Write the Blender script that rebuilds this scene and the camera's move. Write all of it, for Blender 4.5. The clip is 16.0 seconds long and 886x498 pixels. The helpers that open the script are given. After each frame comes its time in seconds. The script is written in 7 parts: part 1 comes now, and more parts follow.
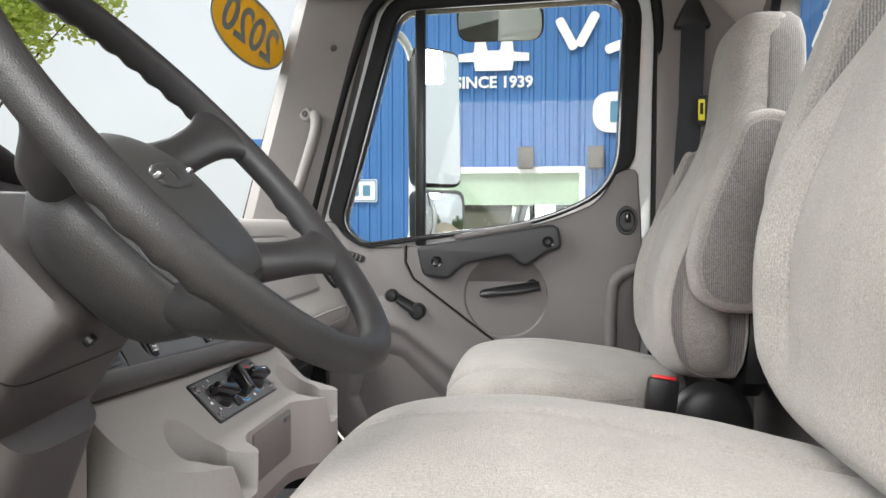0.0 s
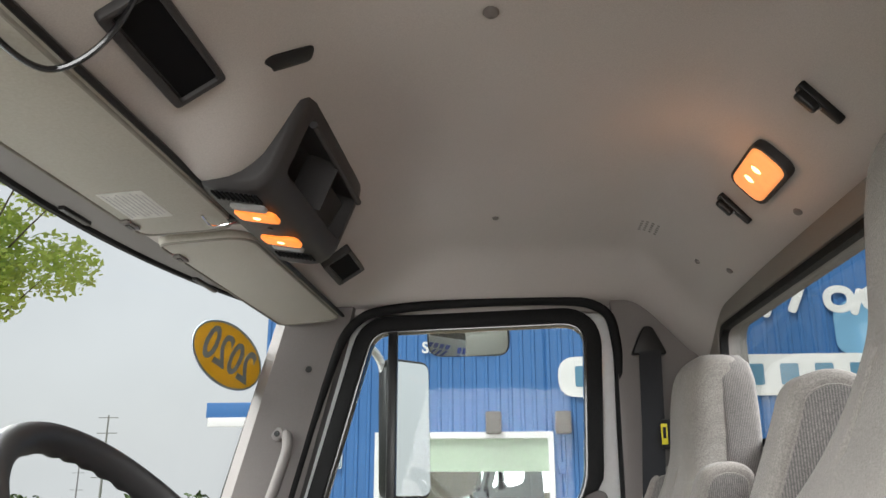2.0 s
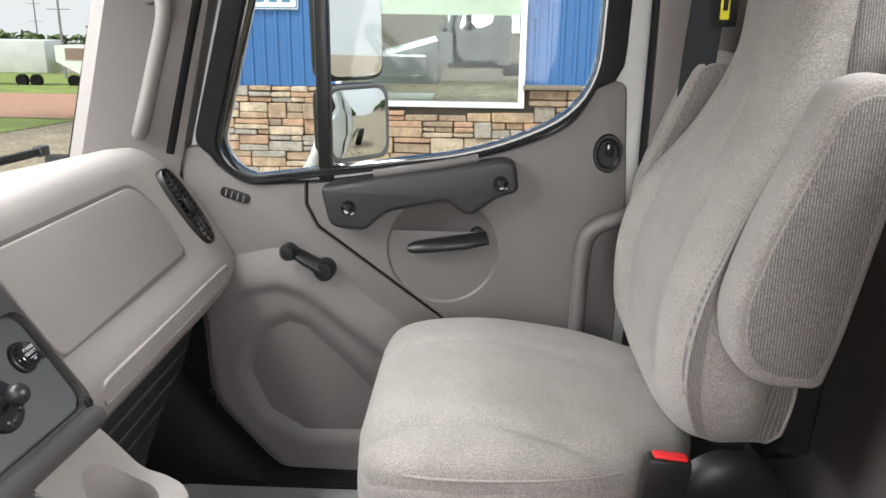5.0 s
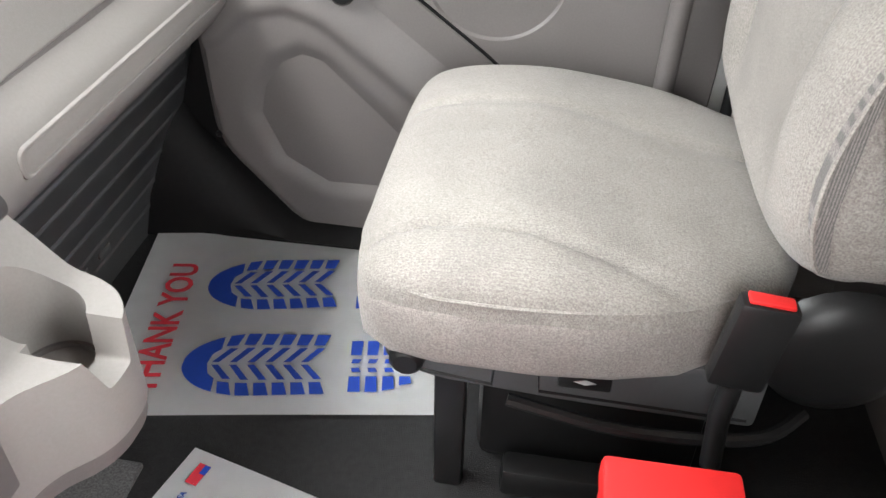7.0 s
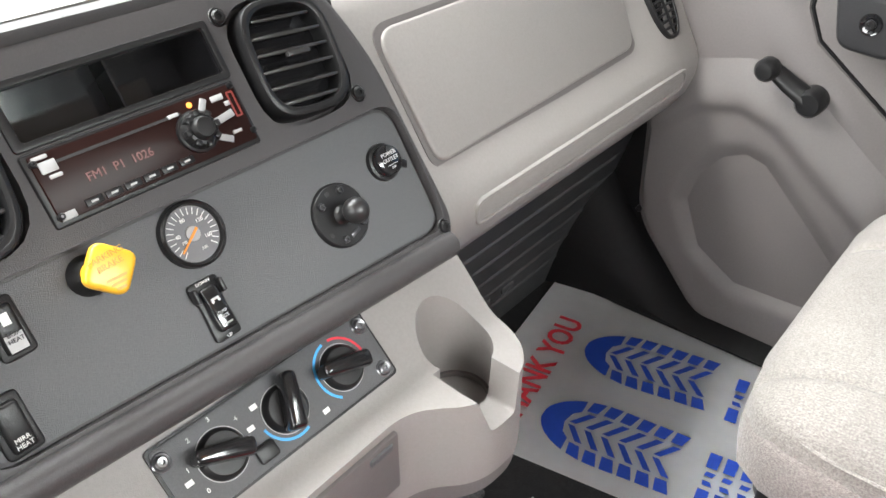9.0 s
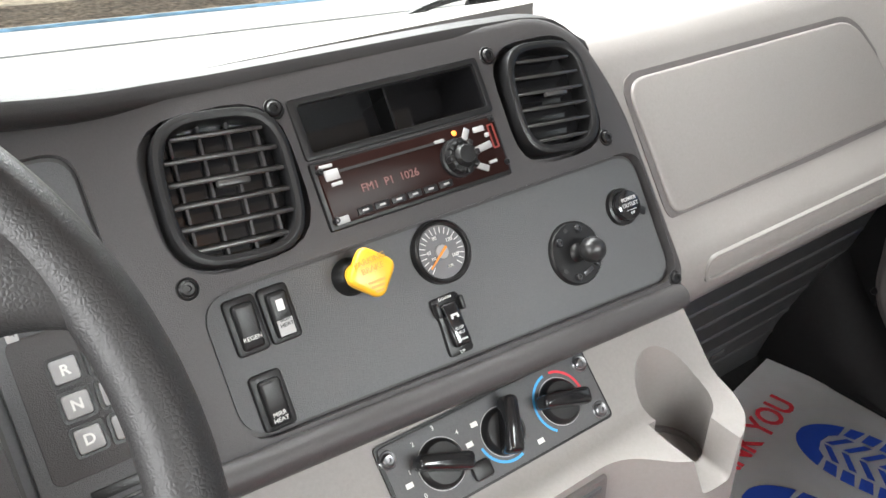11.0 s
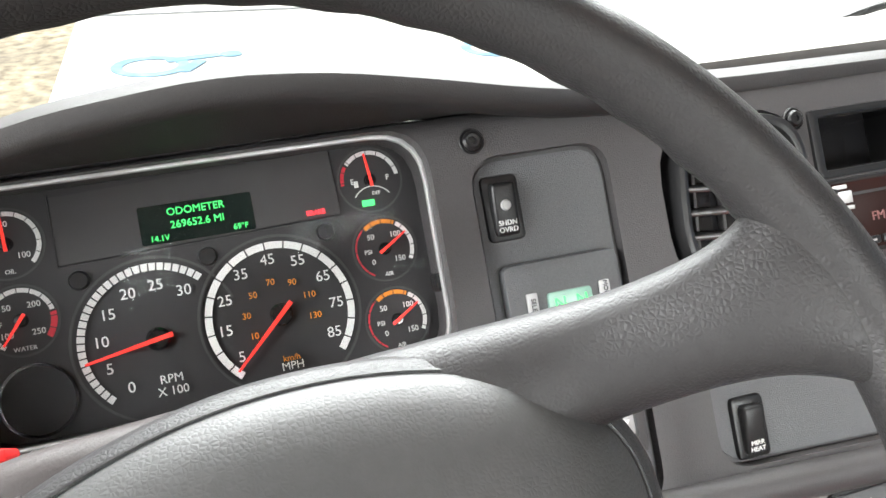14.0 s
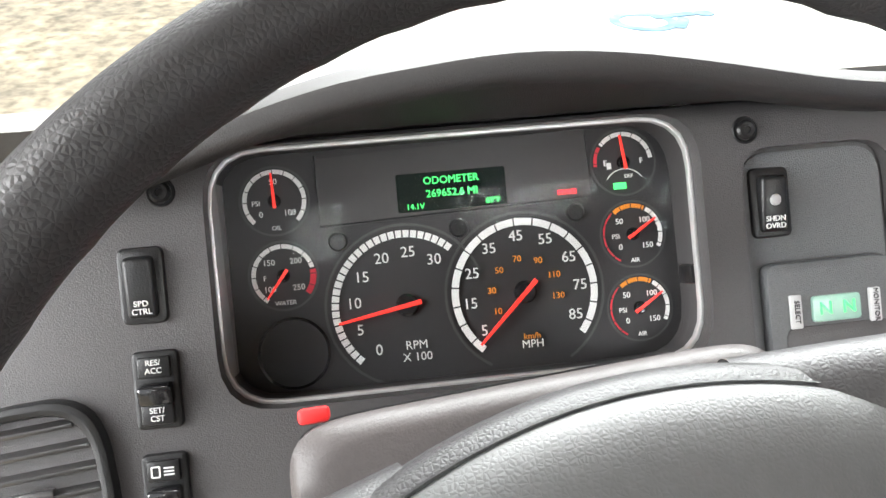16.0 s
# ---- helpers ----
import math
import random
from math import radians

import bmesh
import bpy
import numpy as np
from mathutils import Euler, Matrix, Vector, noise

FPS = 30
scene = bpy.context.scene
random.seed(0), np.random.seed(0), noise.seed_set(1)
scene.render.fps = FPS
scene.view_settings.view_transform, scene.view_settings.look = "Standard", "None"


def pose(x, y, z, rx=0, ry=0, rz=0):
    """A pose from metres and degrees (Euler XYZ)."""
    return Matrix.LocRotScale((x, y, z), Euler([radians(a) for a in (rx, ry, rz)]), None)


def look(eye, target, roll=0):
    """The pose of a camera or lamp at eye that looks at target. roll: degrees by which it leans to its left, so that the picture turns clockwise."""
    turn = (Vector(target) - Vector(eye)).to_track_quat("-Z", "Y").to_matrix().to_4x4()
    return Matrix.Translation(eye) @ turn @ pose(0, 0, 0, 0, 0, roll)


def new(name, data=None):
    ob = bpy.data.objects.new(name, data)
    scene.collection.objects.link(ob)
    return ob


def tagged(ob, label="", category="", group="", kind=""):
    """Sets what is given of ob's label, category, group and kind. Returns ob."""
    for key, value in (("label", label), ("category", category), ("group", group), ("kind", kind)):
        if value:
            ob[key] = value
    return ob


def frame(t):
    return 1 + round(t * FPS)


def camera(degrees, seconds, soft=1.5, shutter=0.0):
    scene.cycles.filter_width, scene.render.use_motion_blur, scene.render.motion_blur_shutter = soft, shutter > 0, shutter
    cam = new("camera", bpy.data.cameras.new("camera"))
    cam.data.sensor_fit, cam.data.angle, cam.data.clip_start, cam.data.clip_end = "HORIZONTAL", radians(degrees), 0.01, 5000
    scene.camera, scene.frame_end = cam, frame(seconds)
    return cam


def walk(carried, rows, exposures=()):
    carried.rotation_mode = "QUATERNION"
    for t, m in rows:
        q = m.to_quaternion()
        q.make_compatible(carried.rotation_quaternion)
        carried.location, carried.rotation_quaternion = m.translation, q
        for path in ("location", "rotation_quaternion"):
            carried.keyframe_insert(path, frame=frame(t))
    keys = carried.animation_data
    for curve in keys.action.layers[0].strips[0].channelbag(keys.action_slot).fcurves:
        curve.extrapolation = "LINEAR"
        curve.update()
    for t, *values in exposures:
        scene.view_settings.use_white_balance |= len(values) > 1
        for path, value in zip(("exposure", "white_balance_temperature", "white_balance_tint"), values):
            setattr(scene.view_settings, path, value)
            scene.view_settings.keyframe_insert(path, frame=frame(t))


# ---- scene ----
cam = camera(58.0, 16.0)
METRES, EYE, TILT, LEAN, TURN = 1.9, 1.2, 0.0, 0.0, 13.0
PATH = [
    (0, (0.04, -1.188, 1.801), (-0.218, 0.795, 1.74), 0.1),
    (0.5, (0.038, -1.197, 1.854), (-0.202, 0.785, 1.97), 0.1),
    (1, (0.041, -1.214, 1.9), (-0.18, 0.754, 2.182), -0.0),
    (1.5, (0.039, -1.247, 1.944), (-0.158, 0.696, 2.375), -0.1),
    (2, (0.037, -1.27, 1.977), (-0.131, 0.645, 2.529), -0.1),
    (2.5, (0.037, -1.302, 1.998), (-0.101, 0.591, 2.63), -0.2),
    (3, (0.037, -1.249, 2.019), (-0.073, 0.633, 2.685), -0.3),
    (3.5, (0.046, -1.084, 1.999), (-0.047, 0.851, 2.497), -0.2),
    (4, (0.029, -0.972, 1.959), (-0.058, 1.025, 2.04), 0.3),
    (4.5, (0.013, -0.825, 1.986), (-0.07, 1.157, 1.738), 0.5),
    (5, (0.002, -0.594, 2.062), (-0.084, 1.323, 1.499), 0.7),
    (5.2, (-0.001, -0.531, 2.078), (-0.088, 1.349, 1.402), 0.9),
    (7.5, (0.036, -0.26, 1.994), (-0.337, 1.251, 0.739), 1.9),
    (8, (-0.006, -0.291, 2.029), (-0.66, 1.133, 0.786), 1.4),
    (8.5, (-0.023, -0.283, 2.042), (-0.927, 1.048, 0.854), 0.4),
    (9, (-0.009, -0.28, 2.054), (-1.08, 0.988, 0.938), -0.5),
    (9.2, (-0.014, -0.287, 2.055), (-1.134, 0.961, 0.965), -0.6),
    (11.5, (-0.024, -0.348, 2.043), (-1.513, 0.555, 1.061), -1.6),
    (12, (-0.042, -0.373, 2.037), (-1.575, 0.453, 1.053), -1.7),
    (12.5, (-0.063, -0.408, 2.041), (-1.634, 0.347, 1.06), -1.8),
    (13, (-0.096, -0.44, 2.041), (-1.704, 0.229, 1.057), -1.8),
    (13.5, (-0.124, -0.474, 2.059), (-1.75, 0.092, 1.042), -1.7),
    (14, (-0.141, -0.507, 2.063), (-1.786, -0.03, 1.031), -1.5),
    (14.5, (-0.156, -0.532, 2.063), (-1.823, -0.167, 1.021), -1.8),
    (15, (-0.168, -0.558, 2.066), (-1.834, -0.25, 1.004), -1.4),
    (15.5, (-0.174, -0.568, 2.064), (-1.844, -0.328, 0.99), -1.5),
    (16, (-0.171, -0.594, 2.067), (-1.839, -0.412, 0.979), -2.0),
]
walk(cam, [(t, look(eye, target, roll)) for t, eye, target, roll in PATH],
     exposures=[(0, 1.3), (0.5, 1.25), (1.0, 1.08), (2.5, 1.0), (3.0, 1.1), (3.5, 1.38), (4.0, 1.2), (5, 1.35), (7.3, 1.87), (9, 1.88), (12.5, 1.93), (14, 2.15), (16, 2.25)])

# ---- light ----
world = bpy.data.worlds.new("sky")
world.use_nodes = True
scene.world = world
wn = world.node_tree.nodes
sky = wn.new("ShaderNodeTexSky")
sky.sky_type = 'NISHITA'
sky.sun_disc = False
sky.sun_elevation = radians(52)
sky.sun_rotation = radians(215)
sky.dust_density = 6.0
sky.air_density = 1.0
sky.ozone_density = 0.6
haze = wn.new("ShaderNodeMixRGB")
haze.inputs[0].default_value = 0.80
haze.inputs[2].default_value = (8.0, 8.2, 8.4, 1)
cloud = wn.new("ShaderNodeTexNoise")
cloud.inputs["Scale"].default_value = 2.2
cloud.inputs["Detail"].default_value = 5
cramp = wn.new("ShaderNodeMapRange")
cramp.inputs[1].default_value, cramp.inputs[2].default_value = 0.3, 0.7
cramp.inputs[3].default_value, cramp.inputs[4].default_value = 0.86, 1.06
cmul = wn.new("ShaderNodeMixRGB")
cmul.blend_type = 'MULTIPLY'
cmul.inputs[0].default_value = 1.0
wl = world.node_tree.links
wl.new(sky.outputs[0], haze.inputs[1])
wl.new(cloud.outputs[0], cramp.inputs[0])
wl.new(haze.outputs[0], cmul.inputs[1])
wl.new(cramp.outputs[0], cmul.inputs[2])
wl.new(cmul.outputs[0], wn["Background"].inputs[0])
wn["Background"].inputs[1].default_value = 0.056

sun = new("sun", bpy.data.lights.new("sun", 'SUN'))
sun.data.energy, sun.data.angle, sun.data.color = 1.2, radians(25), (1.0, 0.97, 0.93)
sun.matrix_world = look((-3, -6, 10), (0, 0, 1))

# the sky's light through the open driver's door, the windscreen and the rear window
for nm, eye, aim, sx, sy, watts in (("door_opening_light", (0.0, -2.8, 2.6), (-0.25, 0.2, 1.45), 1.9, 2.1, 64.0), ("windscreen_light", (-1.45, 0.05, 2.97), (-0.15, 0.10, 1.45), 1.9, 1.5, 64.0),
                                    ("rear_window_light", (2.4, 0.0, 3.5), (-0.2, 0.1, 1.6), 2.4, 1.4, 120.0)):
    ar = new(nm, bpy.data.lights.new(nm, 'AREA'))
    ar.data.shape, ar.data.size, ar.data.size_y, ar.data.energy, ar.data.color = 'RECTANGLE', sx, sy, watts, (0.975, 0.985, 0.985)
    ar.matrix_world = look(eye, aim)

# ---- materials ----
MATS = {}


def mat(name, color, rough=0.5, metal=0.0, grain=0.08, scale=60.0, bump=0.0, bscale=400.0, wear=0.06, wscale=3.0,
        emit=0.0, coat=0.0, spec=0.5, trans=0.0, alpha=1.0, sheen=0.0, kind="noise"):
    if name in MATS:
        return MATS[name]
    m = bpy.data.materials.new(name)
    m.use_nodes = True
    n, l = m.node_tree.nodes, m.node_tree.links
    b = n["Principled BSDF"]
    b.inputs["Roughness"].default_value = rough
    b.inputs["Metallic"].default_value = metal
    b.inputs["Specular IOR Level"].default_value = spec
    b.inputs["Coat Weight"].default_value = coat
    b.inputs["Coat Roughness"].default_value = 0.1
    b.inputs["Transmission Weight"].default_value = trans
    b.inputs["Alpha"].default_value = alpha
    b.inputs["Sheen Weight"].default_value = sheen
    tc = n.new("ShaderNodeTexCoord")
    a = n.new("ShaderNodeTexNoise")
    a.inputs["Scale"].default_value, a.inputs["Detail"].default_value = scale, 6
    w = n.new("ShaderNodeTexNoise")
    w.inputs["Scale"].default_value, w.inputs["Detail"].default_value = wscale, 4
    l.new(tc.outputs["Object"], a.inputs["Vector"])
    l.new(tc.outputs["Object"], w.inputs["Vector"])
    ra = n.new("ShaderNodeMapRange")
    ra.inputs[1].default_value, ra.inputs[2].default_value = 0.3, 0.7
    ra.inputs[3].default_value, ra.inputs[4].default_value = 1 - grain, 1 + grain
    rw = n.new("ShaderNodeMapRange")
    rw.inputs[1].default_value, rw.inputs[2].default_value = 0.3, 0.7
    rw.inputs[3].default_value, rw.inputs[4].default_value = 1 - wear, 1 + wear
    l.new(a.outputs[0], ra.inputs[0])
    l.new(w.outputs[0], rw.inputs[0])
    mu = n.new("ShaderNodeMath")
    mu.operation = 'MULTIPLY'
    l.new(ra.outputs[0], mu.inputs[0])
    l.new(rw.outputs[0], mu.inputs[1])
    col = n.new("ShaderNodeMixRGB")
    col.blend_type = 'MULTIPLY'
    col.inputs[0].default_value = 1.0
    col.inputs[1].default_value = (*color, 1)
    l.new(mu.outputs[0], col.inputs[2])
    l.new(col.outputs[0], b.inputs["Base Color"])
    rr = n.new("ShaderNodeMath")
    rr.operation = 'MULTIPLY'
    rr.inputs[1].default_value = rough
    l.new(rw.outputs[0], rr.inputs[0])
    l.new(rr.outputs[0], b.inputs["Roughness"])
    if bump:
        if kind == "leather":
            t = n.new("ShaderNodeTexVoronoi")
            t.inputs["Scale"].default_value = bscale
            t.feature = 'DISTANCE_TO_EDGE'
            out = t.outputs["Distance"]
        elif kind == "weave":
            t = n.new("ShaderNodeTexWave")
            t.wave_type, t.bands_direction = 'BANDS', 'Y'
            t.inputs["Scale"].default_value = bscale
            t.inputs["Distortion"].default_value = 1.2
            t.inputs["Detail"].default_value = 2
            out = t.outputs["Fac"]
        else:
            t = n.new("ShaderNodeTexNoise")
            t.inputs["Scale"].default_value, t.inputs["Detail"].default_value = bscale, 3
            out = t.outputs[0]
        l.new(tc.outputs["Object"], t.inputs["Vector"])
        bp = n.new("ShaderNodeBump")
        bp.inputs["Strength"].default_value = bump
        bp.inputs["Distance"].default_value = 0.002
        l.new(out, bp.inputs["Height"])
        l.new(bp.outputs[0], b.inputs["Normal"])
    if emit:
        b.inputs["Emission Color"].default_value = (*color, 1)
        b.inputs["Emission Strength"].default_value = emit
    MATS[name] = m
    return m


def fabric(name, color, dark, stripe=0.0, axis='Y', sscale=90.0):
    """Woven cloth: speckled yarns in two tones, with a ribbed stripe where the cloth is corded."""
    m = mat(name, color, 0.92, grain=0.16, scale=420, bump=0.6, bscale=650, wear=0.10, wscale=16, sheen=0.15, spec=0.2)
    n, l = m.node_tree.nodes, m.node_tree.links
    b = n["Principled BSDF"]
    base = b.inputs["Base Color"].links[0].from_socket
    tc = n.new("ShaderNodeTexCoord")
    mp = n.new("ShaderNodeMapping")
    mp.inputs["Scale"].default_value = (420, 900, 420)
    ns = n.new("ShaderNodeTexNoise")
    ns.inputs["Scale"].default_value, ns.inputs["Detail"].default_value = 1.0, 2
    l.new(tc.outputs["Object"], mp.inputs[0])
    l.new(mp.outputs[0], ns.inputs["Vector"])
    rg = n.new("ShaderNodeMapRange")
    rg.inputs[1].default_value, rg.inputs[2].default_value = 0.42, 0.66
    rg.inputs[3].default_value, rg.inputs[4].default_value = 0.0, 0.50
    l.new(ns.outputs[0], rg.inputs[0])
    mx = n.new("ShaderNodeMixRGB")
    mx.inputs[2].default_value = (*dark, 1)
    l.new(rg.outputs[0], mx.inputs[0])
    l.new(base, mx.inputs[1])
    last = mx.outputs[0]
    if stripe:
        wv = n.new("ShaderNodeTexWave")
        wv.wave_type, wv.bands_direction = 'BANDS', axis
        wv.inputs["Scale"].default_value = sscale
        wv.inputs["Distortion"].default_value = 0.6
        wv.inputs["Detail"].default_value = 1
        l.new(tc.outputs["Object"], wv.inputs["Vector"])
        r2 = n.new("ShaderNodeMapRange")
        r2.inputs[1].default_value, r2.inputs[2].default_value = 0.25, 0.75
        r2.inputs[3].default_value, r2.inputs[4].default_value = stripe, 0.0
        l.new(wv.outputs["Fac"], r2.inputs[0])
        m2 = n.new("ShaderNodeMixRGB")
        m2.inputs[2].default_value = (*dark, 1)
        l.new(r2.outputs[0], m2.inputs[0])
        l.new(last, m2.inputs[1])
        last = m2.outputs[0]
    l.new(last, b.inputs["Base Color"])
    return m


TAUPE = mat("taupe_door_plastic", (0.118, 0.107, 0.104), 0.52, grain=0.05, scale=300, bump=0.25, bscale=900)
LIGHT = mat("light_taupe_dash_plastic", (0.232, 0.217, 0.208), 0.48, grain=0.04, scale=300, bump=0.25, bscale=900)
TRIM = mat("warm_grey_pillar_plastic", (0.150, 0.139, 0.132), 0.6, grain=0.05, scale=300, bump=0.2, bscale=900)
LINER = mat("brown_grey_headliner", (0.455, 0.422, 0.403), 0.9, grain=0.07, scale=500, bump=0.3, bscale=1200, wear=0.03)
DARK = mat("charcoal_panel_plastic", (0.074, 0.076, 0.079), 0.45, grain=0.10, scale=600, bump=0.35, bscale=1100, spec=0.5)
BEZEL = mat("dark_grey_bezel_plastic", (0.052, 0.0495, 0.050), 0.42, grain=0.06, scale=500, bump=0.25, bscale=1000, spec=0.32)
HANDLE = mat("handle_grey_plastic", (0.024, 0.024, 0.0255), 0.42, grain=0.08, scale=400, bump=0.25, bscale=1000, spec=0.4)
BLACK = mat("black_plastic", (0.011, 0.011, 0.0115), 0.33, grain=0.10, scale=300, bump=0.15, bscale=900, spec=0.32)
GLOSS = mat("gloss_black", (0.010, 0.010, 0.011), 0.12, grain=0.05, coat=0.3)
RUBBER = mat("black_rubber", (0.008, 0.008, 0.0085), 0.6, grain=0.15, scale=120, bump=0.3, bscale=500, spec=0.15)
FLOORR = mat("black_vinyl_floor", (0.022, 0.022, 0.023), 0.42, grain=0.18, scale=90, bump=0.6, bscale=350, kind="leather", wear=0.2, spec=0.25)
LEATHER = mat("grained_wheel_vinyl", (0.023, 0.0222, 0.0226), 0.47, grain=0.10, scale=200, bump=0.22, bscale=480, kind="leather", spec=0.42)
HUBM = mat("grained_hub_vinyl", (0.042, 0.0425, 0.042), 0.47, grain=0.08, scale=200, bump=0.16, bscale=480, kind="leather", spec=0.55)
COLUMN = mat("column_plastic", (0.056, 0.050, 0.049), 0.42, grain=0.06, scale=300, bump=0.2, bscale=800, spec=0.3)
WHITE = mat("white_paint", (0.78, 0.78, 0.77), 0.25, grain=0.03, coat=0.4)
WHITEP = mat("white_print", (0.72, 0.72, 0.70), 0.6, grain=0.02)
GREYP = mat("grey_print", (0.40, 0.40, 0.40), 0.6, grain=0.02)
YELLOW = mat("yellow_plastic", (0.76, 0.41, 0.025), 0.35, grain=0.04)
STICK = mat("yellow_sticker", (0.58, 0.36, 0.035), 0.6, grain=0.06)
STICKB = mat("sticker_grey_blue", (0.20, 0.23, 0.25), 0.6)
RED = mat("red_plastic", (0.65, 0.02, 0.02), 0.4, grain=0.04)
REDG = mat("red_needle", (0.80, 0.03, 0.02), 0.5, emit=0.25)
ORANGE = mat("orange_print", (0.75, 0.25, 0.02), 0.6)
CHROME = mat("chrome", (0.65, 0.65, 0.66), 0.12, 1.0, grain=0.02)
STEEL = mat("steel_screw", (0.25, 0.25, 0.26), 0.32, 0.9, grain=0.1)
SILVER = mat("brushed_silver", (0.50, 0.50, 0.50), 0.35, 0.6)
BTN = mat("grey_button", (0.30, 0.30, 0.30), 0.45, grain=0.05)
FACE = mat("gauge_face", (0.022, 0.0215, 0.022), 0.55, grain=0.10, scale=500)
LCD = mat("lcd_window", (0.006, 0.012, 0.010), 0.15)
GREEN = mat("green_segments", (0.045, 0.60, 0.12), 0.5, emit=0.55)
REDL = mat("red_warning_light", (0.9, 0.03, 0.04), 0.5, emit=0.7)
AMBER = mat("amber_light", (1.0, 0.26, 0.04), 0.5, emit=0.5)
PAPER = mat("white_paper", (0.84, 0.85, 0.86), 0.75, grain=0.03, scale=30, bump=0.15, bscale=25)
INK = mat("blue_ink", (0.012, 0.06, 0.42), 0.7, grain=0.06)
REDINK = mat("red_ink", (0.60, 0.03, 0.05), 0.7)
CLOTH = fabric("grey_seat_cloth", (0.290, 0.270, 0.250), (0.120, 0.109, 0.103), 0.13, 'Y', 115.0)
BORDER = fabric("border_seat_cloth", (0.262, 0.236, 0.222), (0.110, 0.098, 0.094))
CORD = fabric("corded_seat_cloth", (0.255, 0.234, 0.223), (0.075, 0.076, 0.074), 0.62, 'X', 88.0)
MIRROR = mat("mirror", (0.88, 0.90, 0.90), 0.02, 1.0, grain=0.0, wear=0.0)


def glass(name, tint=(1, 1, 1), alpha=0.009):
    m = bpy.data.materials.new(name)
    m.use_nodes = True
    n, l = m.node_tree.nodes, m.node_tree.links
    out = n["Material Output"]
    n.remove(n["Principled BSDF"])
    t = n.new("ShaderNodeBsdfTransparent")
    t.inputs[0].default_value = (*tint, 1)
    g = n.new("ShaderNodeBsdfGlossy")
    g.inputs["Roughness"].default_value = 0.02
    lw = n.new("ShaderNodeLayerWeight")
    lw.inputs[0].default_value = 0.5
    p5 = n.new("ShaderNodeMath")
    p5.operation = 'POWER'
    p5.inputs[1].default_value = 5.0
    l.new(lw.outputs["Facing"], p5.inputs[0])
    fr = n.new("ShaderNodeMapRange")
    fr.inputs[3].default_value, fr.inputs[4].default_value = alpha, 0.9
    l.new(p5.outputs[0], fr.inputs[0])
    mix = n.new("ShaderNodeMixShader")
    l.new(fr.outputs[0], mix.inputs[0])
    l.new(t.outputs[0], mix.inputs[1])
    l.new(g.outputs[0], mix.inputs[2])
    l.new(mix.outputs[0], out.inputs[0])
    MATS[name] = m
    return m


GLASS = glass("window_glass", (0.94, 0.97, 0.96))
LENS = glass("clear_lens", (0.96, 0.96, 0.96), 0.001)

# ---- building helpers ----


def frame_m(o, right, up):
    """Matrix with the local x to the right, y up and z out of a face."""
    r, u = Vector(right).normalized(), Vector(up).normalized()
    n = r.cross(u)
    return Matrix((
        (r.x, u.x, n.x, o[0]), (r.y, u.y, n.y, o[1]), (r.z, u.z, n.z, o[2]), (0, 0, 0, 1)))


FD = frame_m((-0.611, 0, 1.835), (0, 1, 0), (-0.537, 0, 0.844))      # dash face
FC = frame_m((-0.6354, 0, 1.7725), (0, 1, 0), (-0.5587, 0, 0.8294))  # gauge cluster
FH = frame_m((-0.462, 0, 1.559), (0, 1, 0), (-0.7071, 0, 0.7071))    # heater panel
FP = frame_m((0, 0.93, 0), (1, 0, 0), (0, 0, 1))                     # passenger door, seen from inside


def thing(name, label, category, at=(0, 0, 0), group=""):
    ob = new(name)
    ob.location = at
    ob.empty_display_size = 0.05
    return tagged(ob, label, category, group)


def part(name, bm, material, parent=None, label="", smooth=True):
    if isinstance(bm, bpy.types.Mesh):
        me = bm
    else:
        me = bpy.data.meshes.new(name)
        bmesh.ops.recalc_face_normals(bm, faces=bm.faces)
        bm.to_mesh(me)
        bm.free()
    if not me.materials:
        me.materials.append(material)
    if smooth:
        me.polygons.foreach_set("use_smooth", [True] * len(me.polygons))
        me.set_sharp_from_angle(angle=radians(38))
    ob = new(name, me)
    if parent is not None:
        ob.parent = parent
        if parent.type == 'EMPTY':
            ob.matrix_parent_inverse = Matrix.Translation(-parent.location)
    if label:
        ob["label"] = label
    return ob


def setting(name, bm, material, label, category):
    return tagged(part(name, bm, material), label, category, kind="structure")


def bevel(bm, width, segs=2, angle=30):
    if width > 0:
        es = [e for e in bm.edges if len(e.link_faces) == 2 and e.calc_face_angle(0) > radians(angle)]
        bmesh.ops.bevel(bm, geom=es, offset=width, segments=segs, affect='EDGES', profile=0.5, clamp_overlap=True)
    return bm


def box(c, s, bev=0.0, m=None, segs=2, bm=None):
    b2 = bmesh.new()
    bmesh.ops.create_cube(b2, size=1, matrix=Matrix.Translation(c) @ Matrix.Diagonal((*s, 1)))
    bevel(b2, bev, segs)
    if m is not None:
        bmesh.ops.transform(b2, matrix=m, verts=b2.verts)
    if bm is None:
        return b2
    return join(bm, b2)


def join(a, b):
    me = bpy.data.meshes.new("tmp")
    b.to_mesh(me)
    b.free()
    a.from_mesh(me)
    bpy.data.meshes.remove(me)
    return a


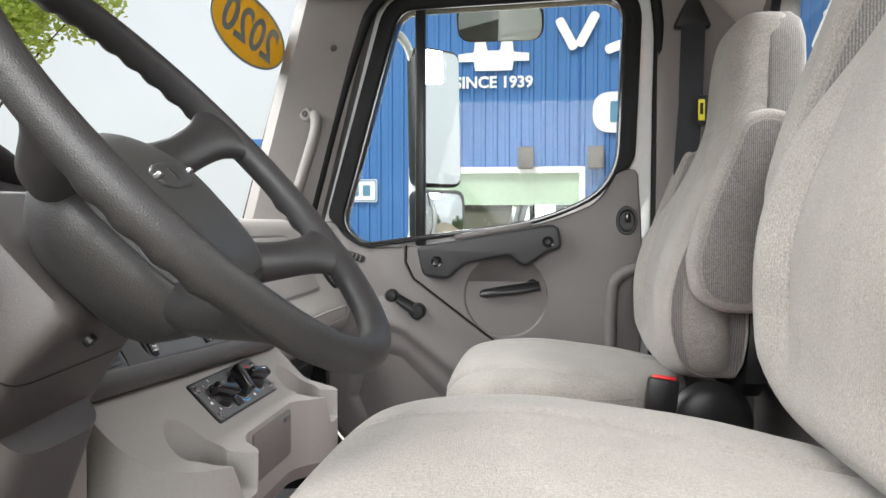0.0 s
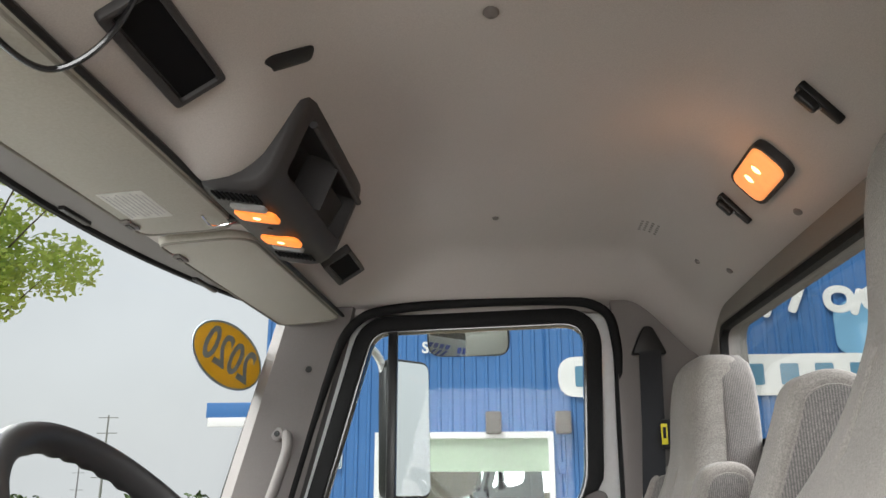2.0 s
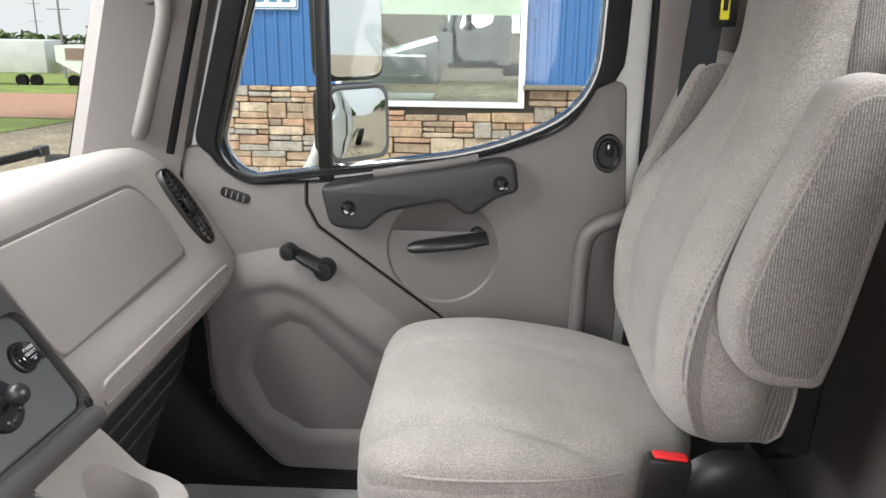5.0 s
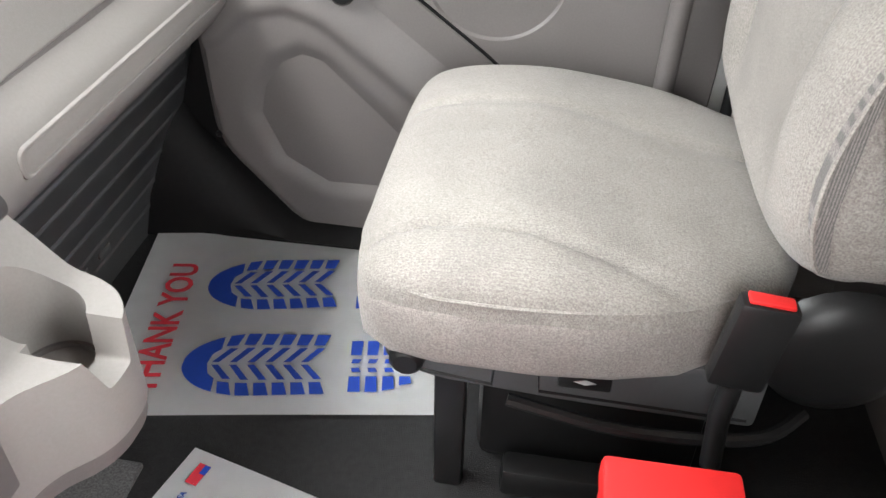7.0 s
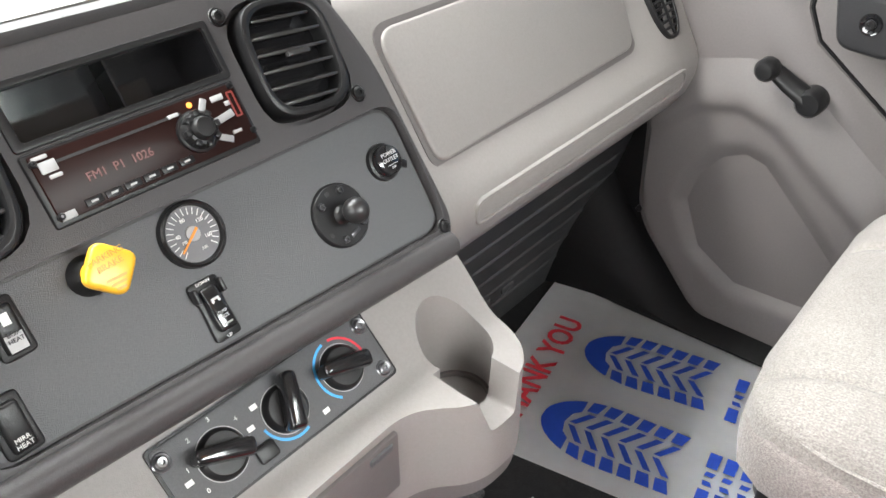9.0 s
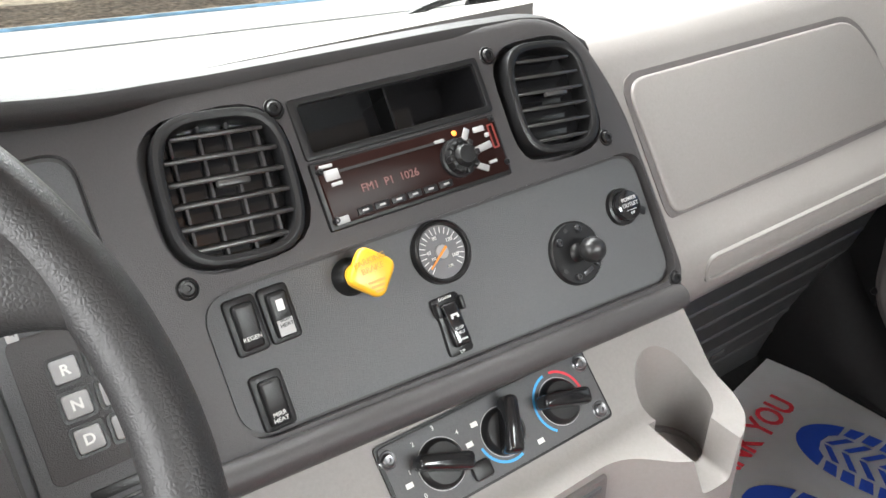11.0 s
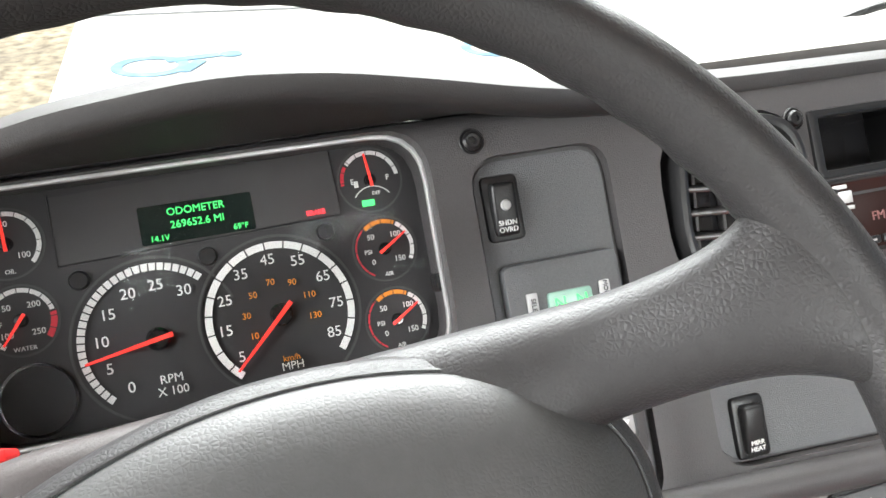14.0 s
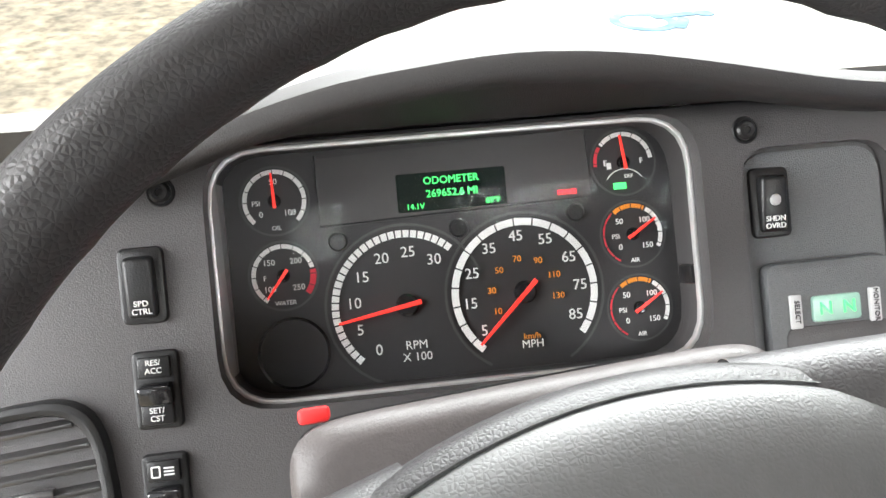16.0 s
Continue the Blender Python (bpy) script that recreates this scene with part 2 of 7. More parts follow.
def smooth_loop(pts, r=0.02, n=5, closed=True):
    """Rounds the corners of a polygon."""
    out = []
    k = len(pts)
    for i in range(k):
        p = Vector(pts[i]).to_2d()
        if not closed and i in (0, k - 1):
            out.append(p)
            continue
        a, b = Vector(pts[i - 1]).to_2d(), Vector(pts[(i + 1) % k]).to_2d()
        ri = pts[i][2] if len(pts[i]) > 2 else r
        da, db = (a - p), (b - p)
        d = min(ri, da.length * 0.48, db.length * 0.48)
        if d < 1e-5:
            out.append(p)
            continue
        s, e = p + da.normalized() * d, p + db.normalized() * d
        for j in range(n + 1):
            t = j / n
            out.append(s * (1 - t) ** 2 + p * 2 * t * (1 - t) + e * t * t)
    return out


def slab(pts, z0, z1, m=None, bev=0.0, segs=2):
    """A plate from a 2D outline, from z0 to z1 along the frame's normal."""
    bm = bmesh.new()
    vs = [bm.verts.new((p[0], p[1], z0)) for p in pts]
    f = bm.faces.new(vs)
    ex = bmesh.ops.extrude_face_region(bm, geom=[f])
    for v in ex["geom"]:
        if isinstance(v, bmesh.types.BMVert):
            v.co.z = z1
    bmesh.ops.recalc_face_normals(bm, faces=bm.faces)
    if bev:
        es = [e for e in bm.edges if all(abs(v.co.z - z1) < 1e-6 for v in e.verts)]
        bmesh.ops.bevel(bm, geom=es, offset=bev, segments=segs, affect='EDGES', profile=0.5, clamp_overlap=True)
    if m is not None:
        bmesh.ops.transform(bm, matrix=m, verts=bm.verts)
    return bm


def rrect(x0, y0, x1, y1, r, n=5):
    return smooth_loop([(x0, y0), (x1, y0), (x1, y1), (x0, y1)], r, n)


def ring(outer, inner, z0, z1, m=None, bev=0.0):
    """A flat frame between two outlines with the same number of points."""
    bm = bmesh.new()
    k = len(outer)
    L = []
    for loop, z in ((outer, z0), (outer, z1), (inner, z1), (inner, z0)):
        L.append([bm.verts.new((p[0], p[1], z)) for p in loop])
    for a in range(4):
        A, B = L[a], L[(a + 1) % 4]
        for i in range(k):
            bm.faces.new((A[i], A[(i + 1) % k], B[(i + 1) % k], B[i]))
    bmesh.ops.recalc_face_normals(bm, faces=bm.faces)
    if bev:
        es = [e for e in bm.edges if all(abs(v.co.z - z1) < 1e-6 for v in e.verts) and e.calc_face_angle(0) > 0.8]
        bmesh.ops.bevel(bm, geom=es, offset=bev, segments=2, affect='EDGES', profile=0.5, clamp_overlap=True)
    if m is not None:
        bmesh.ops.transform(bm, matrix=m, verts=bm.verts)
    return bm


def tube(path, rad, segs=12, closed=False, flat=1.0, m=None, cap=True, up=None):
    """A round or flattened bar along a path; rad may be a list."""
    P = [Vector(p) for p in path]
    k = len(P)
    bm = bmesh.new()
    rings = []
    ref = Vector(up) if up is not None else None
    prev = None
    for i in range(k):
        if closed:
            t = P[(i + 1) % k] - P[i - 1]
        else:
            t = P[min(i + 1, k - 1)] - P[max(i - 1, 0)]
        t.normalize()
        if ref is not None:
            a = t.cross(ref).normalized()
        elif prev is None:
            a = t.orthogonal().normalized()
        else:
            a = (prev - t * prev.dot(t)).normalized()
        prev = a
        b = t.cross(a).normalized()
        r = rad[i] if isinstance(rad, (list, tuple)) else rad
        rings.append([bm.verts.new(P[i] + a * r * math.cos(2 * math.pi * j / segs) + b * r * flat * math.sin(2 * math.pi * j / segs))
                      for j in range(segs)])
    for i in range(k if closed else k - 1):
        A, B = rings[i], rings[(i + 1) % k]
        for j in range(segs):
            bm.faces.new((A[j], A[(j + 1) % segs], B[(j + 1) % segs], B[j]))
    if not closed and cap:
        bm.faces.new(rings[0][::-1])
        bm.faces.new(rings[-1])
    if m is not None:
        bmesh.ops.transform(bm, matrix=m, verts=bm.verts)
    return bm


def curve_pts(pts, n=6, closed=False):
    """Catmull-Rom through points."""
    P = [Vector(p) for p in pts]
    k = len(P)
    out = []
    for i in range(k if closed else k - 1):
        a = P[i - 1] if (closed or i > 0) else P[0]
        b, c = P[i], P[(i + 1) % k]
        d = P[(i + 2) % k] if (closed or i + 2 < k) else P[k - 1]
        for j in range(n):
            t = j / n
            out.append(0.5 * (2 * b + (c - a) * t + (2 * a - 5 * b + 4 * c - d) * t * t + (3 * b - a - 3 * c + d) * t ** 3))
    if not closed:
        out.append(P[-1])
    return out


def lathe(prof, m=None, segs=32):
    """Turns a profile of (radius, height) about the local z."""
    bm = bmesh.new()
    rings = []
    for r, z in prof:
        if r < 1e-6:
            rings.append([bm.verts.new((0, 0, z))])
        else:
            rings.append([bm.verts.new((r * math.cos(2 * math.pi * j / segs), r * math.sin(2 * math.pi * j / segs), z)) for j in range(segs)])
    for A, B in zip(rings, rings[1:]):
        for j in range(segs):
            q = [A[j % len(A)], A[(j + 1) % len(A)], B[(j + 1) % len(B)], B[j % len(B)]]
            q = list(dict.fromkeys(q))
            if len(q) > 2:
                bm.faces.new(q)
    bmesh.ops.recalc_face_normals(bm, faces=bm.faces)
    if m is not None:
        bmesh.ops.transform(bm, matrix=m, verts=bm.verts)
    return bm


def loft(rows, segs=32, m=None, cap=True):
    """Skins closed loops of 3D points."""
    bm = bmesh.new()
    R = [[bm.verts.new(p) for p in row] for row in rows]
    k = len(R[0])
    for A, B in zip(R, R[1:]):
        for j in range(k):
            bm.faces.new((A[j], A[(j + 1) % k], B[(j + 1) % k], B[j]))
    if cap:
        bm.faces.new(R[0][::-1])
        bm.faces.new(R[-1])
    bmesh.ops.recalc_face_normals(bm, faces=bm.faces)
    if m is not None:
        bmesh.ops.transform(bm, matrix=m, verts=bm.verts)
    return bm


def superloop(c, ax, ay, a, b, e=3.0, n=40):
    """A rounded-rectangle loop about c in the plane of ax and ay."""
    c, ax, ay = Vector(c), Vector(ax), Vector(ay)
    out = []
    for j in range(n):
        t = 2 * math.pi * j / n
        cs, sn = math.cos(t), math.sin(t)
        out.append(c + ax * a * math.copysign(abs(cs) ** (2 / e), cs) + ay * b * math.copysign(abs(sn) ** (2 / e), sn))
    return out


def superloop2(a, b, e, n=36):
    return [Vector((p.x, p.y)) for p in superloop((0, 0, 0), (1, 0, 0), (0, 1, 0), a, b, e, n)]


def sheet(fn, nu, nv, thick=0.0):
    """A surface from fn(u, v), u and v from 0 to 1."""
    bm = bmesh.new()
    g = [[bm.verts.new(fn(i / nu, j / nv)) for j in range(nv + 1)] for i in range(nu + 1)]
    for i in range(nu):
        for j in range(nv):
            bm.faces.new((g[i][j], g[i + 1][j], g[i + 1][j + 1], g[i][j + 1]))
    if thick:
        bmesh.ops.solidify(bm, geom=bm.faces[:], thickness=thick)
    return bm


def cut(ob, *cutters):
    """Takes the cutters' shapes out of a mesh object."""
    tmp = []
    for bm in cutters:
        me = bpy.data.meshes.new("cutter")
        bmesh.ops.recalc_face_normals(bm, faces=bm.faces)
        bm.to_mesh(me)
        bm.free()
        c = new("cutter", me)
        md = ob.modifiers.new("cut", 'BOOLEAN')
        md.operation, md.object, md.solver = 'DIFFERENCE', c, 'EXACT'
        tmp.append(c)
    dg = bpy.context.evaluated_depsgraph_get()
    me = bpy.data.meshes.new_from_object(ob.evaluated_get(dg))
    ob.modifiers.clear()
    mats = list(ob.data.materials)
    ob.data = me
    if not me.materials:
        for m in mats:
            me.materials.append(m)
    me.polygons.foreach_set("use_smooth", [True] * len(me.polygons))
    me.set_sharp_from_angle(angle=radians(32))
    for c in tmp:
        d = c.data
        bpy.data.objects.remove(c)
        bpy.data.meshes.remove(d)
    return ob


def text(body, size, m, material, parent, name="lettering", depth=0.0004, align='CENTER', bold=0.0):
    cu = bpy.data.curves.new("t", 'FONT')
    cu.body, cu.size, cu.extrude, cu.offset = body, size, depth, bold
    cu.align_x, cu.align_y = align, 'CENTER'
    cu.resolution_u = 3
    tmp = new("t", cu)
    me = bpy.data.meshes.new_from_object(tmp)
    bpy.data.objects.remove(tmp)
    bpy.data.curves.remove(cu)
    me.transform(m)
    me.materials.clear()
    me.materials.append(material)
    return part(name, me, material, parent, smooth=False)


def T(x, y, z=0, rz=0):
    return pose(x, y, z, 0, 0, rz)


def screw(m, parent, r=0.0065, material=None):
    """A recessed round-headed screw."""
    bm = lathe([(0, 0.0012), (r * 0.35, 0.0012), (r * 0.4, 0.003), (r * 0.75, 0.0032), (r, 0.0015), (r, -0.004), (0, -0.004)], m, 14)
    return part("screw", bm, material or BLACK, parent)

# ---- outdoors ----
GROUND = mat("wet_gravel", (0.30, 0.25, 0.175), 0.75, grain=0.55, scale=9, bump=0.9, bscale=30, wear=0.3, wscale=1.2)
GRASS = mat("grass", (0.20, 0.27, 0.06), 0.9, grain=0.4, scale=12, wear=0.25, wscale=0.5, bump=0.8, bscale=60)
DIRT = mat("red_dirt_road", (0.42, 0.24, 0.16), 0.9, grain=0.15, scale=4, wear=0.15)
SIDING = mat("blue_metal_siding", (0.050, 0.165, 0.41), 0.42, grain=0.04, scale=20, wear=0.08, wscale=0.8)
MORTAR = mat("mortar", (0.22, 0.19, 0.16), 0.9)
LEAF = mat("leaves", (0.30, 0.38, 0.09), 0.6, grain=0.4, scale=3, wear=0.3, wscale=1)
for lm_, lc_ in ((LEAF, (0.72, 0.82, 0.24, 1)), (STICK, (0.42, 0.29, 0.05, 1))):
    ln_ = lm_.node_tree
    tl_ = ln_.nodes.new("ShaderNodeBsdfTranslucent")
    tl_.inputs[0].default_value = lc_
    mx_ = ln_.nodes.new("ShaderNodeMixShader")
    mx_.inputs[0].default_value = 0.55
    ln_.links.new(ln_.nodes["Principled BSDF"].outputs[0], mx_.inputs[1])
    ln_.links.new(tl_.outputs[0], mx_.inputs[2])
    ln_.links.new(mx_.outputs[0], ln_.nodes["Material Output"].inputs[0])
BARK = mat("bark", (0.09, 0.07, 0.05), 0.9, grain=0.3, scale=20, bump=0.8, bscale=30)
FARTREE = mat("far_trees", (0.08, 0.12, 0.045), 0.9, grain=0.4, scale=1.5, wear=0.4, wscale=0.3)
SIGNW = mat("white_sign_paint", (0.80, 0.81, 0.82), 0.5, grain=0.03)
SIGNB = mat("sign_blue", (0.10, 0.25, 0.38), 0.5)
LBLUE = mat("light_blue_sign_paint", (0.18, 0.40, 0.62), 0.5)
SHADEG = mat("green_window_shade", (0.42, 0.55, 0.42), 0.7)
TRAILER = mat("trailer_white", (0.62, 0.64, 0.66), 0.5, wear=0.1, wscale=1)

WY = 9.3
SLOPE = 0.058                                     # the yard falls away towards the passenger side


def gz(y):
    return -SLOPE * y


g = sheet(lambda u, v: (-400 + 800 * u, -400 + 800 * v, gz(-400 + 800 * v)), 8, 8)
setting("ground", g, GROUND, "damp pale gravel and asphalt yard", "ground")
setting("lawn", sheet(lambda u, v: (-90 + 78.5 * u - 2 * v, -1.0 + 27 * v, gz(-1.0 + 27 * v) + 0.02), 4, 4), GRASS, "green lawn strip beside the yard", "lawn")
setting("dirt_road", sheet(lambda u, v: (-120 + 130 * u, 26 + 19 * v, gz(26 + 19 * v) + 0.04), 4, 4), DIRT, "reddish dirt road crossing behind the lawn", "road")


# concrete parking apron with painted stall marks, and a strip of stones behind it
CONCRETE = mat("pale_concrete", (0.60, 0.585, 0.55), 0.8, grain=0.06, scale=14, wear=0.10, wscale=1.1)
PAINTB = mat("worn_blue_road_paint", (0.22, 0.40, 0.54), 0.8, grain=0.30, scale=9, wear=0.25, wscale=3)
JOINT = mat("concrete_joint", (0.36, 0.37, 0.38), 0.9, grain=0.2, scale=10)


def flat(x0, x1, y0, y1, up):
    return sheet(lambda u, v: (x0 + (x1 - x0) * u, y0 + (y1 - y0) * v, gz(y0 + (y1 - y0) * v) + up), 2, 2, 0.004)


ap = setting("parking_apron", loft([[(x, -1.64, gz(-1.64) + 0.022), (x, 8.9, gz(8.9) + 0.022), (x, 8.9, gz(8.9) - 0.10), (x, -1.64, gz(-1.64) - 0.10)] for x in (-9.75, -5.0, -1.2)]), CONCRETE, "pale concrete parking apron with worn blue markings", "pavement")
part("edge_line", flat(-9.70, -9.52, -1.62, 8.8, 0.028), PAINTB, ap)
for x in (-8.45, -5.2, -2.9):
    part("slab_joint", flat(x - 0.03, x + 0.03, -1.62, 8.8, 0.027), JOINT, ap)
for y in (-0.85, 2.05, 5.0):
    fr_ = frame_m((-6.75, y, gz(y) + 0.026), (0, 1, -SLOPE), (-1, 0, 0))
    part("wheel_mark", ring(superloop2(0.30, 0.27, 2.0), superloop2(0.21, 0.18, 2.0), 0, 0.004, fr_ @ T(-0.12, 0.0)), PAINTB, ap)
    part("wheel_mark", slab(rrect(-0.02, -0.05, 0.42, 0.05, 0.03), 0.001, 0.006, fr_ @ T(0.02, 0.12, 0, 14)), PAINTB, ap)
    part("wheel_mark", slab(rrect(-0.16, -0.05, 0.16, 0.05, 0.03), 0.002, 0.008, fr_ @ T(0.20, -0.06, 0, 62)), PAINTB, ap)
    part("wheel_mark", slab(superloop2(0.09, 0.08, 2.0), 0.001, 0.007, fr_ @ T(0.52, 0.22)), PAINTB, ap)
setting("stone_strip", flat(-11.0, -9.76, -1.6, 8.9, 0.014), mat("river_stones", (0.34, 0.28, 0.22), 0.85, grain=0.55, scale=14, bump=1.0, bscale=18, wear=0.3, wscale=5), "strip of loose brown landscaping stones", "gravel")


def building():
    b = thing("workshop_building", "blue corrugated metal workshop with ledge stone base", "building", (0, WY, 0))
    # corrugated wall as one ribbed skin, with the window opening left out
    def skin(x0, x1, z0, z1, name="siding_panel"):
        bm = bmesh.new()
        xs = []
        x = x0
        while x < x1:
            for dx, dy in ((0, 0), (0.012, -0.02), (0.05, -0.02), (0.062, 0)):
                if x + dx < x1:
                    xs.append((x + dx, dy))
            x += 0.155
        xs.append((x1, 0))
        lo = [bm.verts.new((a, WY + d, z0)) for a, d in xs]
        hi = [bm.verts.new((a, WY + d, z1)) for a, d in xs]
        for i in range(len(xs) - 1):
            bm.faces.new((lo[i], lo[i + 1], hi[i + 1], hi[i]))
        return part(name, bm, SIDING, b, smooth=False)
    wx0, wx1, wz0, wz1 = -1.75, 0.46, 0.98, 2.49
    skin(-3.30, wx0, 1.20, 5.5)
    skin(wx1, 16.0, 1.20, 5.5)
    skin(wx0, wx1, wz1, 5.5)
    part("wall_core", box((6.35, WY + 0.26, 2.74), (19.3, 0.3, 5.46)), MORTAR, b)
    part("stone_ledge", box((8.2, WY - 0.05, 1.235), (15.4, 0.22, 0.05), 0.008), MORTAR, b)
    part("roof_flashing", box((6.35, WY - 0.03, 5.52), (19.4, 0.16, 0.10), 0.01), SIDING, b, "blue metal roof flashing")
    # window
    fr = part("window_frame", ring(rrect(wx0 - 0.02, wz0, wx1 + 0.06, wz1 + 0.06, 0.003), rrect(wx0 + 0.05, wz0 + 0.06, wx1 - 0.01, wz1 - 0.02, 0.003), -0.02, 0.07,
              frame_m((0, WY - 0.02, 0), (1, 0, 0), (0, 0, 1))), SIGNW, b, "white metal window frame")
    part("window_pane", box(((wx0 + wx1) / 2, WY - 0.005, 1.75), (wx1 - wx0, 0.006, wz1 - wz0)), mat("coated_window_glass", (0.34, 0.38, 0.37), 0.015, metal=1.0, grain=0, wear=0.0), fr, "dark reflecting window pane")
    part("window_shade", box(((wx0 + wx1) / 2, WY - 0.012, 2.27), (wx1 - wx0, 0.004, 0.42)), SHADEG, fr, "pale green window shade")
    # wall lights
    for x in (-0.235, 0.65):
        wl_ = part("wall_light", box((x, WY - 0.12, 2.66), (0.20, 0.18, 0.28), 0.02), mat("wall_light_bronze", (0.13, 0.12, 0.11), 0.5), b, "bronze box wall light")
    # eave wing at the far left
    part("canopy_roof", box((-3.68, WY + 1.2, 2.86), (0.80, 2.4, 0.20), 0.01), SIDING, b)
    part("canopy_fascia", box((-3.64, WY - 0.02, 2.70), (0.78, 0.06, 0.12), 0.005), SIGNW, b)
    return b


bld = building()


def stones(b_):
    rnd = random.Random(3)
    n = 0
    fx = frame_m((0, WY, 0), (1, 0, 0), (0, 0, 1))
    pal = [mat("ledge_stone_%s" % k, c, 0.85, grain=0.25, scale=18, bump=0.6, bscale=40, wear=0.25, wscale=5) for k, c in
           (("tan", (0.43, 0.31, 0.21)), ("brown", (0.34, 0.25, 0.18)), ("grey", (0.36, 0.32, 0.28)), ("rust", (0.44, 0.28, 0.19)), ("pale", (0.50, 0.40, 0.30)))]
    z = -0.6
    while z < 1.19:
        course = min(0.20, 1.21 - z)
        x = -3.3 + rnd.uniform(-0.1, 0)
        while x < 3.2:
            w = rnd.uniform(0.20, 0.52)
            cutz = rnd.choice(((0, 1), (0, 0.4, 1), (0, 0.55, 1), (0, 0.62, 1), (0, 0.33, 0.66, 1)))
            for a, b in zip(cutz, cutz[1:]):
                split = [0, rnd.uniform(0.35, 0.65), 1] if b - a < 0.6 and w > 0.34 and rnd.random() < 0.4 else [0, 1]
                for c_, d_ in zip(split, split[1:]):
                    x0, x1, z0, z1 = max(-3.3, x + w * c_), x + w * d_, z + course * a, z + course * b
                    if (x1 > -1.75 and x0 < 0.5 and z1 > 0.99) or x1 - x0 < 0.05 or z1 - z0 < 0.02:
                        continue
                    j = [rnd.uniform(-0.006, 0.006) for _ in range(8)]
                    quad = smooth_loop([(x0 + 0.006 + j[0], z0 + 0.005 + j[1]), (x1 - 0.006 + j[2], z0 + 0.005 + j[3]), (x1 - 0.006 + j[4], z1 - 0.005 + j[5]), (x0 + 0.006 + j[6], z1 - 0.005 + j[7])], 0.012, 1)
                    part("ledge_stone", slab(quad, 0.0, rnd.uniform(0.025, 0.085), fx, 0.010, 1), rnd.choice(pal), b_, smooth=False)
                    n += 1
            x += w
        z += course
    return n


setting("far_lawn", sheet(lambda u, v: (-160 + 170 * u, 45 + 60 * v, gz(45 + 60 * v) + 0.04), 4, 4), GRASS, "grass field beyond the dirt road", "field")

# ---- cab shell ----
FZ = 1.08


def lerp(tab, x):
    """Piecewise linear look-up."""
    if x <= tab[0][0]:
        return tab[0][1]
    for (a, b), (c, d) in zip(tab, tab[1:]):
        if x <= c:
            return b + (d - b) * (x - a) / (c - a)
    return tab[-1][1]


def sstep(a, b, x):
    t = max(0.0, min(1.0, (x - a) / (b - a)))
    return t * t * (3 - 2 * t)


def roof_z(x, y):
    z = 2.56 - 0.02 * (y / 0.9) ** 2
    z -= 0.10 * sstep(0.66, 0.93, abs(y)) ** 1.2
    z -= 0.17 * sstep(0.34, 0.57, x)
    z -= 0.165 * sstep(0.14, 0.47, -x) * (1 - sstep(0.66, 0.93, abs(y)))
    w = sstep(-0.44, -0.250, y) * sstep(0.36, 0.200, y)
    nose = lerp(((-0.60, 2.388), (-0.43, 2.392), (-0.385, 2.386), (-0.35, 2.392), (-0.315, 2.416), (-0.285, 2.463), (-0.262, 2.506), (-0.235, 2.56)), x)
    return z + (min(z, nose) - z) * w


bm = sheet(lambda u, v: (-0.60 + 1.16 * u, -0.93 + 1.86 * v, roof_z(-0.60 + 1.16 * u, -0.93 + 1.86 * v)), 72, 96)
bmesh.ops.delete(bm, geom=[f for f in bm.faces if -0.405 < f.calc_center_median().x < -0.268 and -0.222 < f.calc_center_median().y < 0.172], context='FACES')
bmesh.ops.solidify(bm, geom=bm.faces[:], thickness=-0.02)
setting("ceiling", bm, LINER, "brown-grey moulded headliner over the cab", "headliner")
setting("roof_shell", box((0.02, 0, 2.68), (1.6, 2.06, 0.03), 0.01), WHITE, "white painted cab roof", "roof")
fl = setting("floor", box((-0.05, 0, FZ - 0.02), (1.36, 2.0, 0.04)), FLOORR, "black vinyl cab floor with moulded ribs", "floor")
setting("under_floor", box((-0.05, 0, 0.98), (1.4, 2.06, 0.1), 0.01), BLACK, "steel cab underbody", "underbody")

# rear wall with its window
RX = 0.56
rw = part("wall_rear", box((RX + 0.03, 0, 1.75), (0.06, 1.96, 1.42)), TAUPE)
cut(rw, slab(rrect(-0.775, 2.045, 0.775, 2.34, 0.05), -0.1, 0.1, frame_m((RX + 0.03, 0, 0), (0, 1, 0), (0, 0, 1))))
tagged(rw, "dark taupe trimmed rear cab wall", "wall", kind="structure")
REARM = mat("rear_wall_trim", (0.165, 0.150, 0.143), 0.7, grain=0.06, scale=300, bump=0.2, bscale=800)
rw.data.materials[0] = REARM
w2 = setting("window_rear", ring(rrect(-0.779, 2.041, 0.779, 2.344, 0.054), rrect(-0.764, 2.056, 0.764, 2.329, 0.045), -0.012, 0.006,
             frame_m((RX, 0, 0), (0, -1, 0), (0, 0, 1))), RUBBER, "rear cab window with black rubber seal", "window")
p = part("pane", box((RX + 0.03, 0, 2.2), (0.005, 1.56, 0.31)), GLASS, w2)
p.visible_shadow = False
setting("window_surround", ring(rrect(-0.90, 1.985, 0.90, 2.398, 0.07), rrect(-0.781, 2.039, 0.781, 2.346, 0.056), -0.002, 0.010, frame_m((RX, 0, 0), (0, -1, 0), (0, 0, 1)), 0.006), mat("taupe_window_surround", (0.20, 0.182, 0.168), 0.7, grain=0.06, scale=300, bump=0.2, bscale=800), "taupe moulded surround of the rear window", "trim")


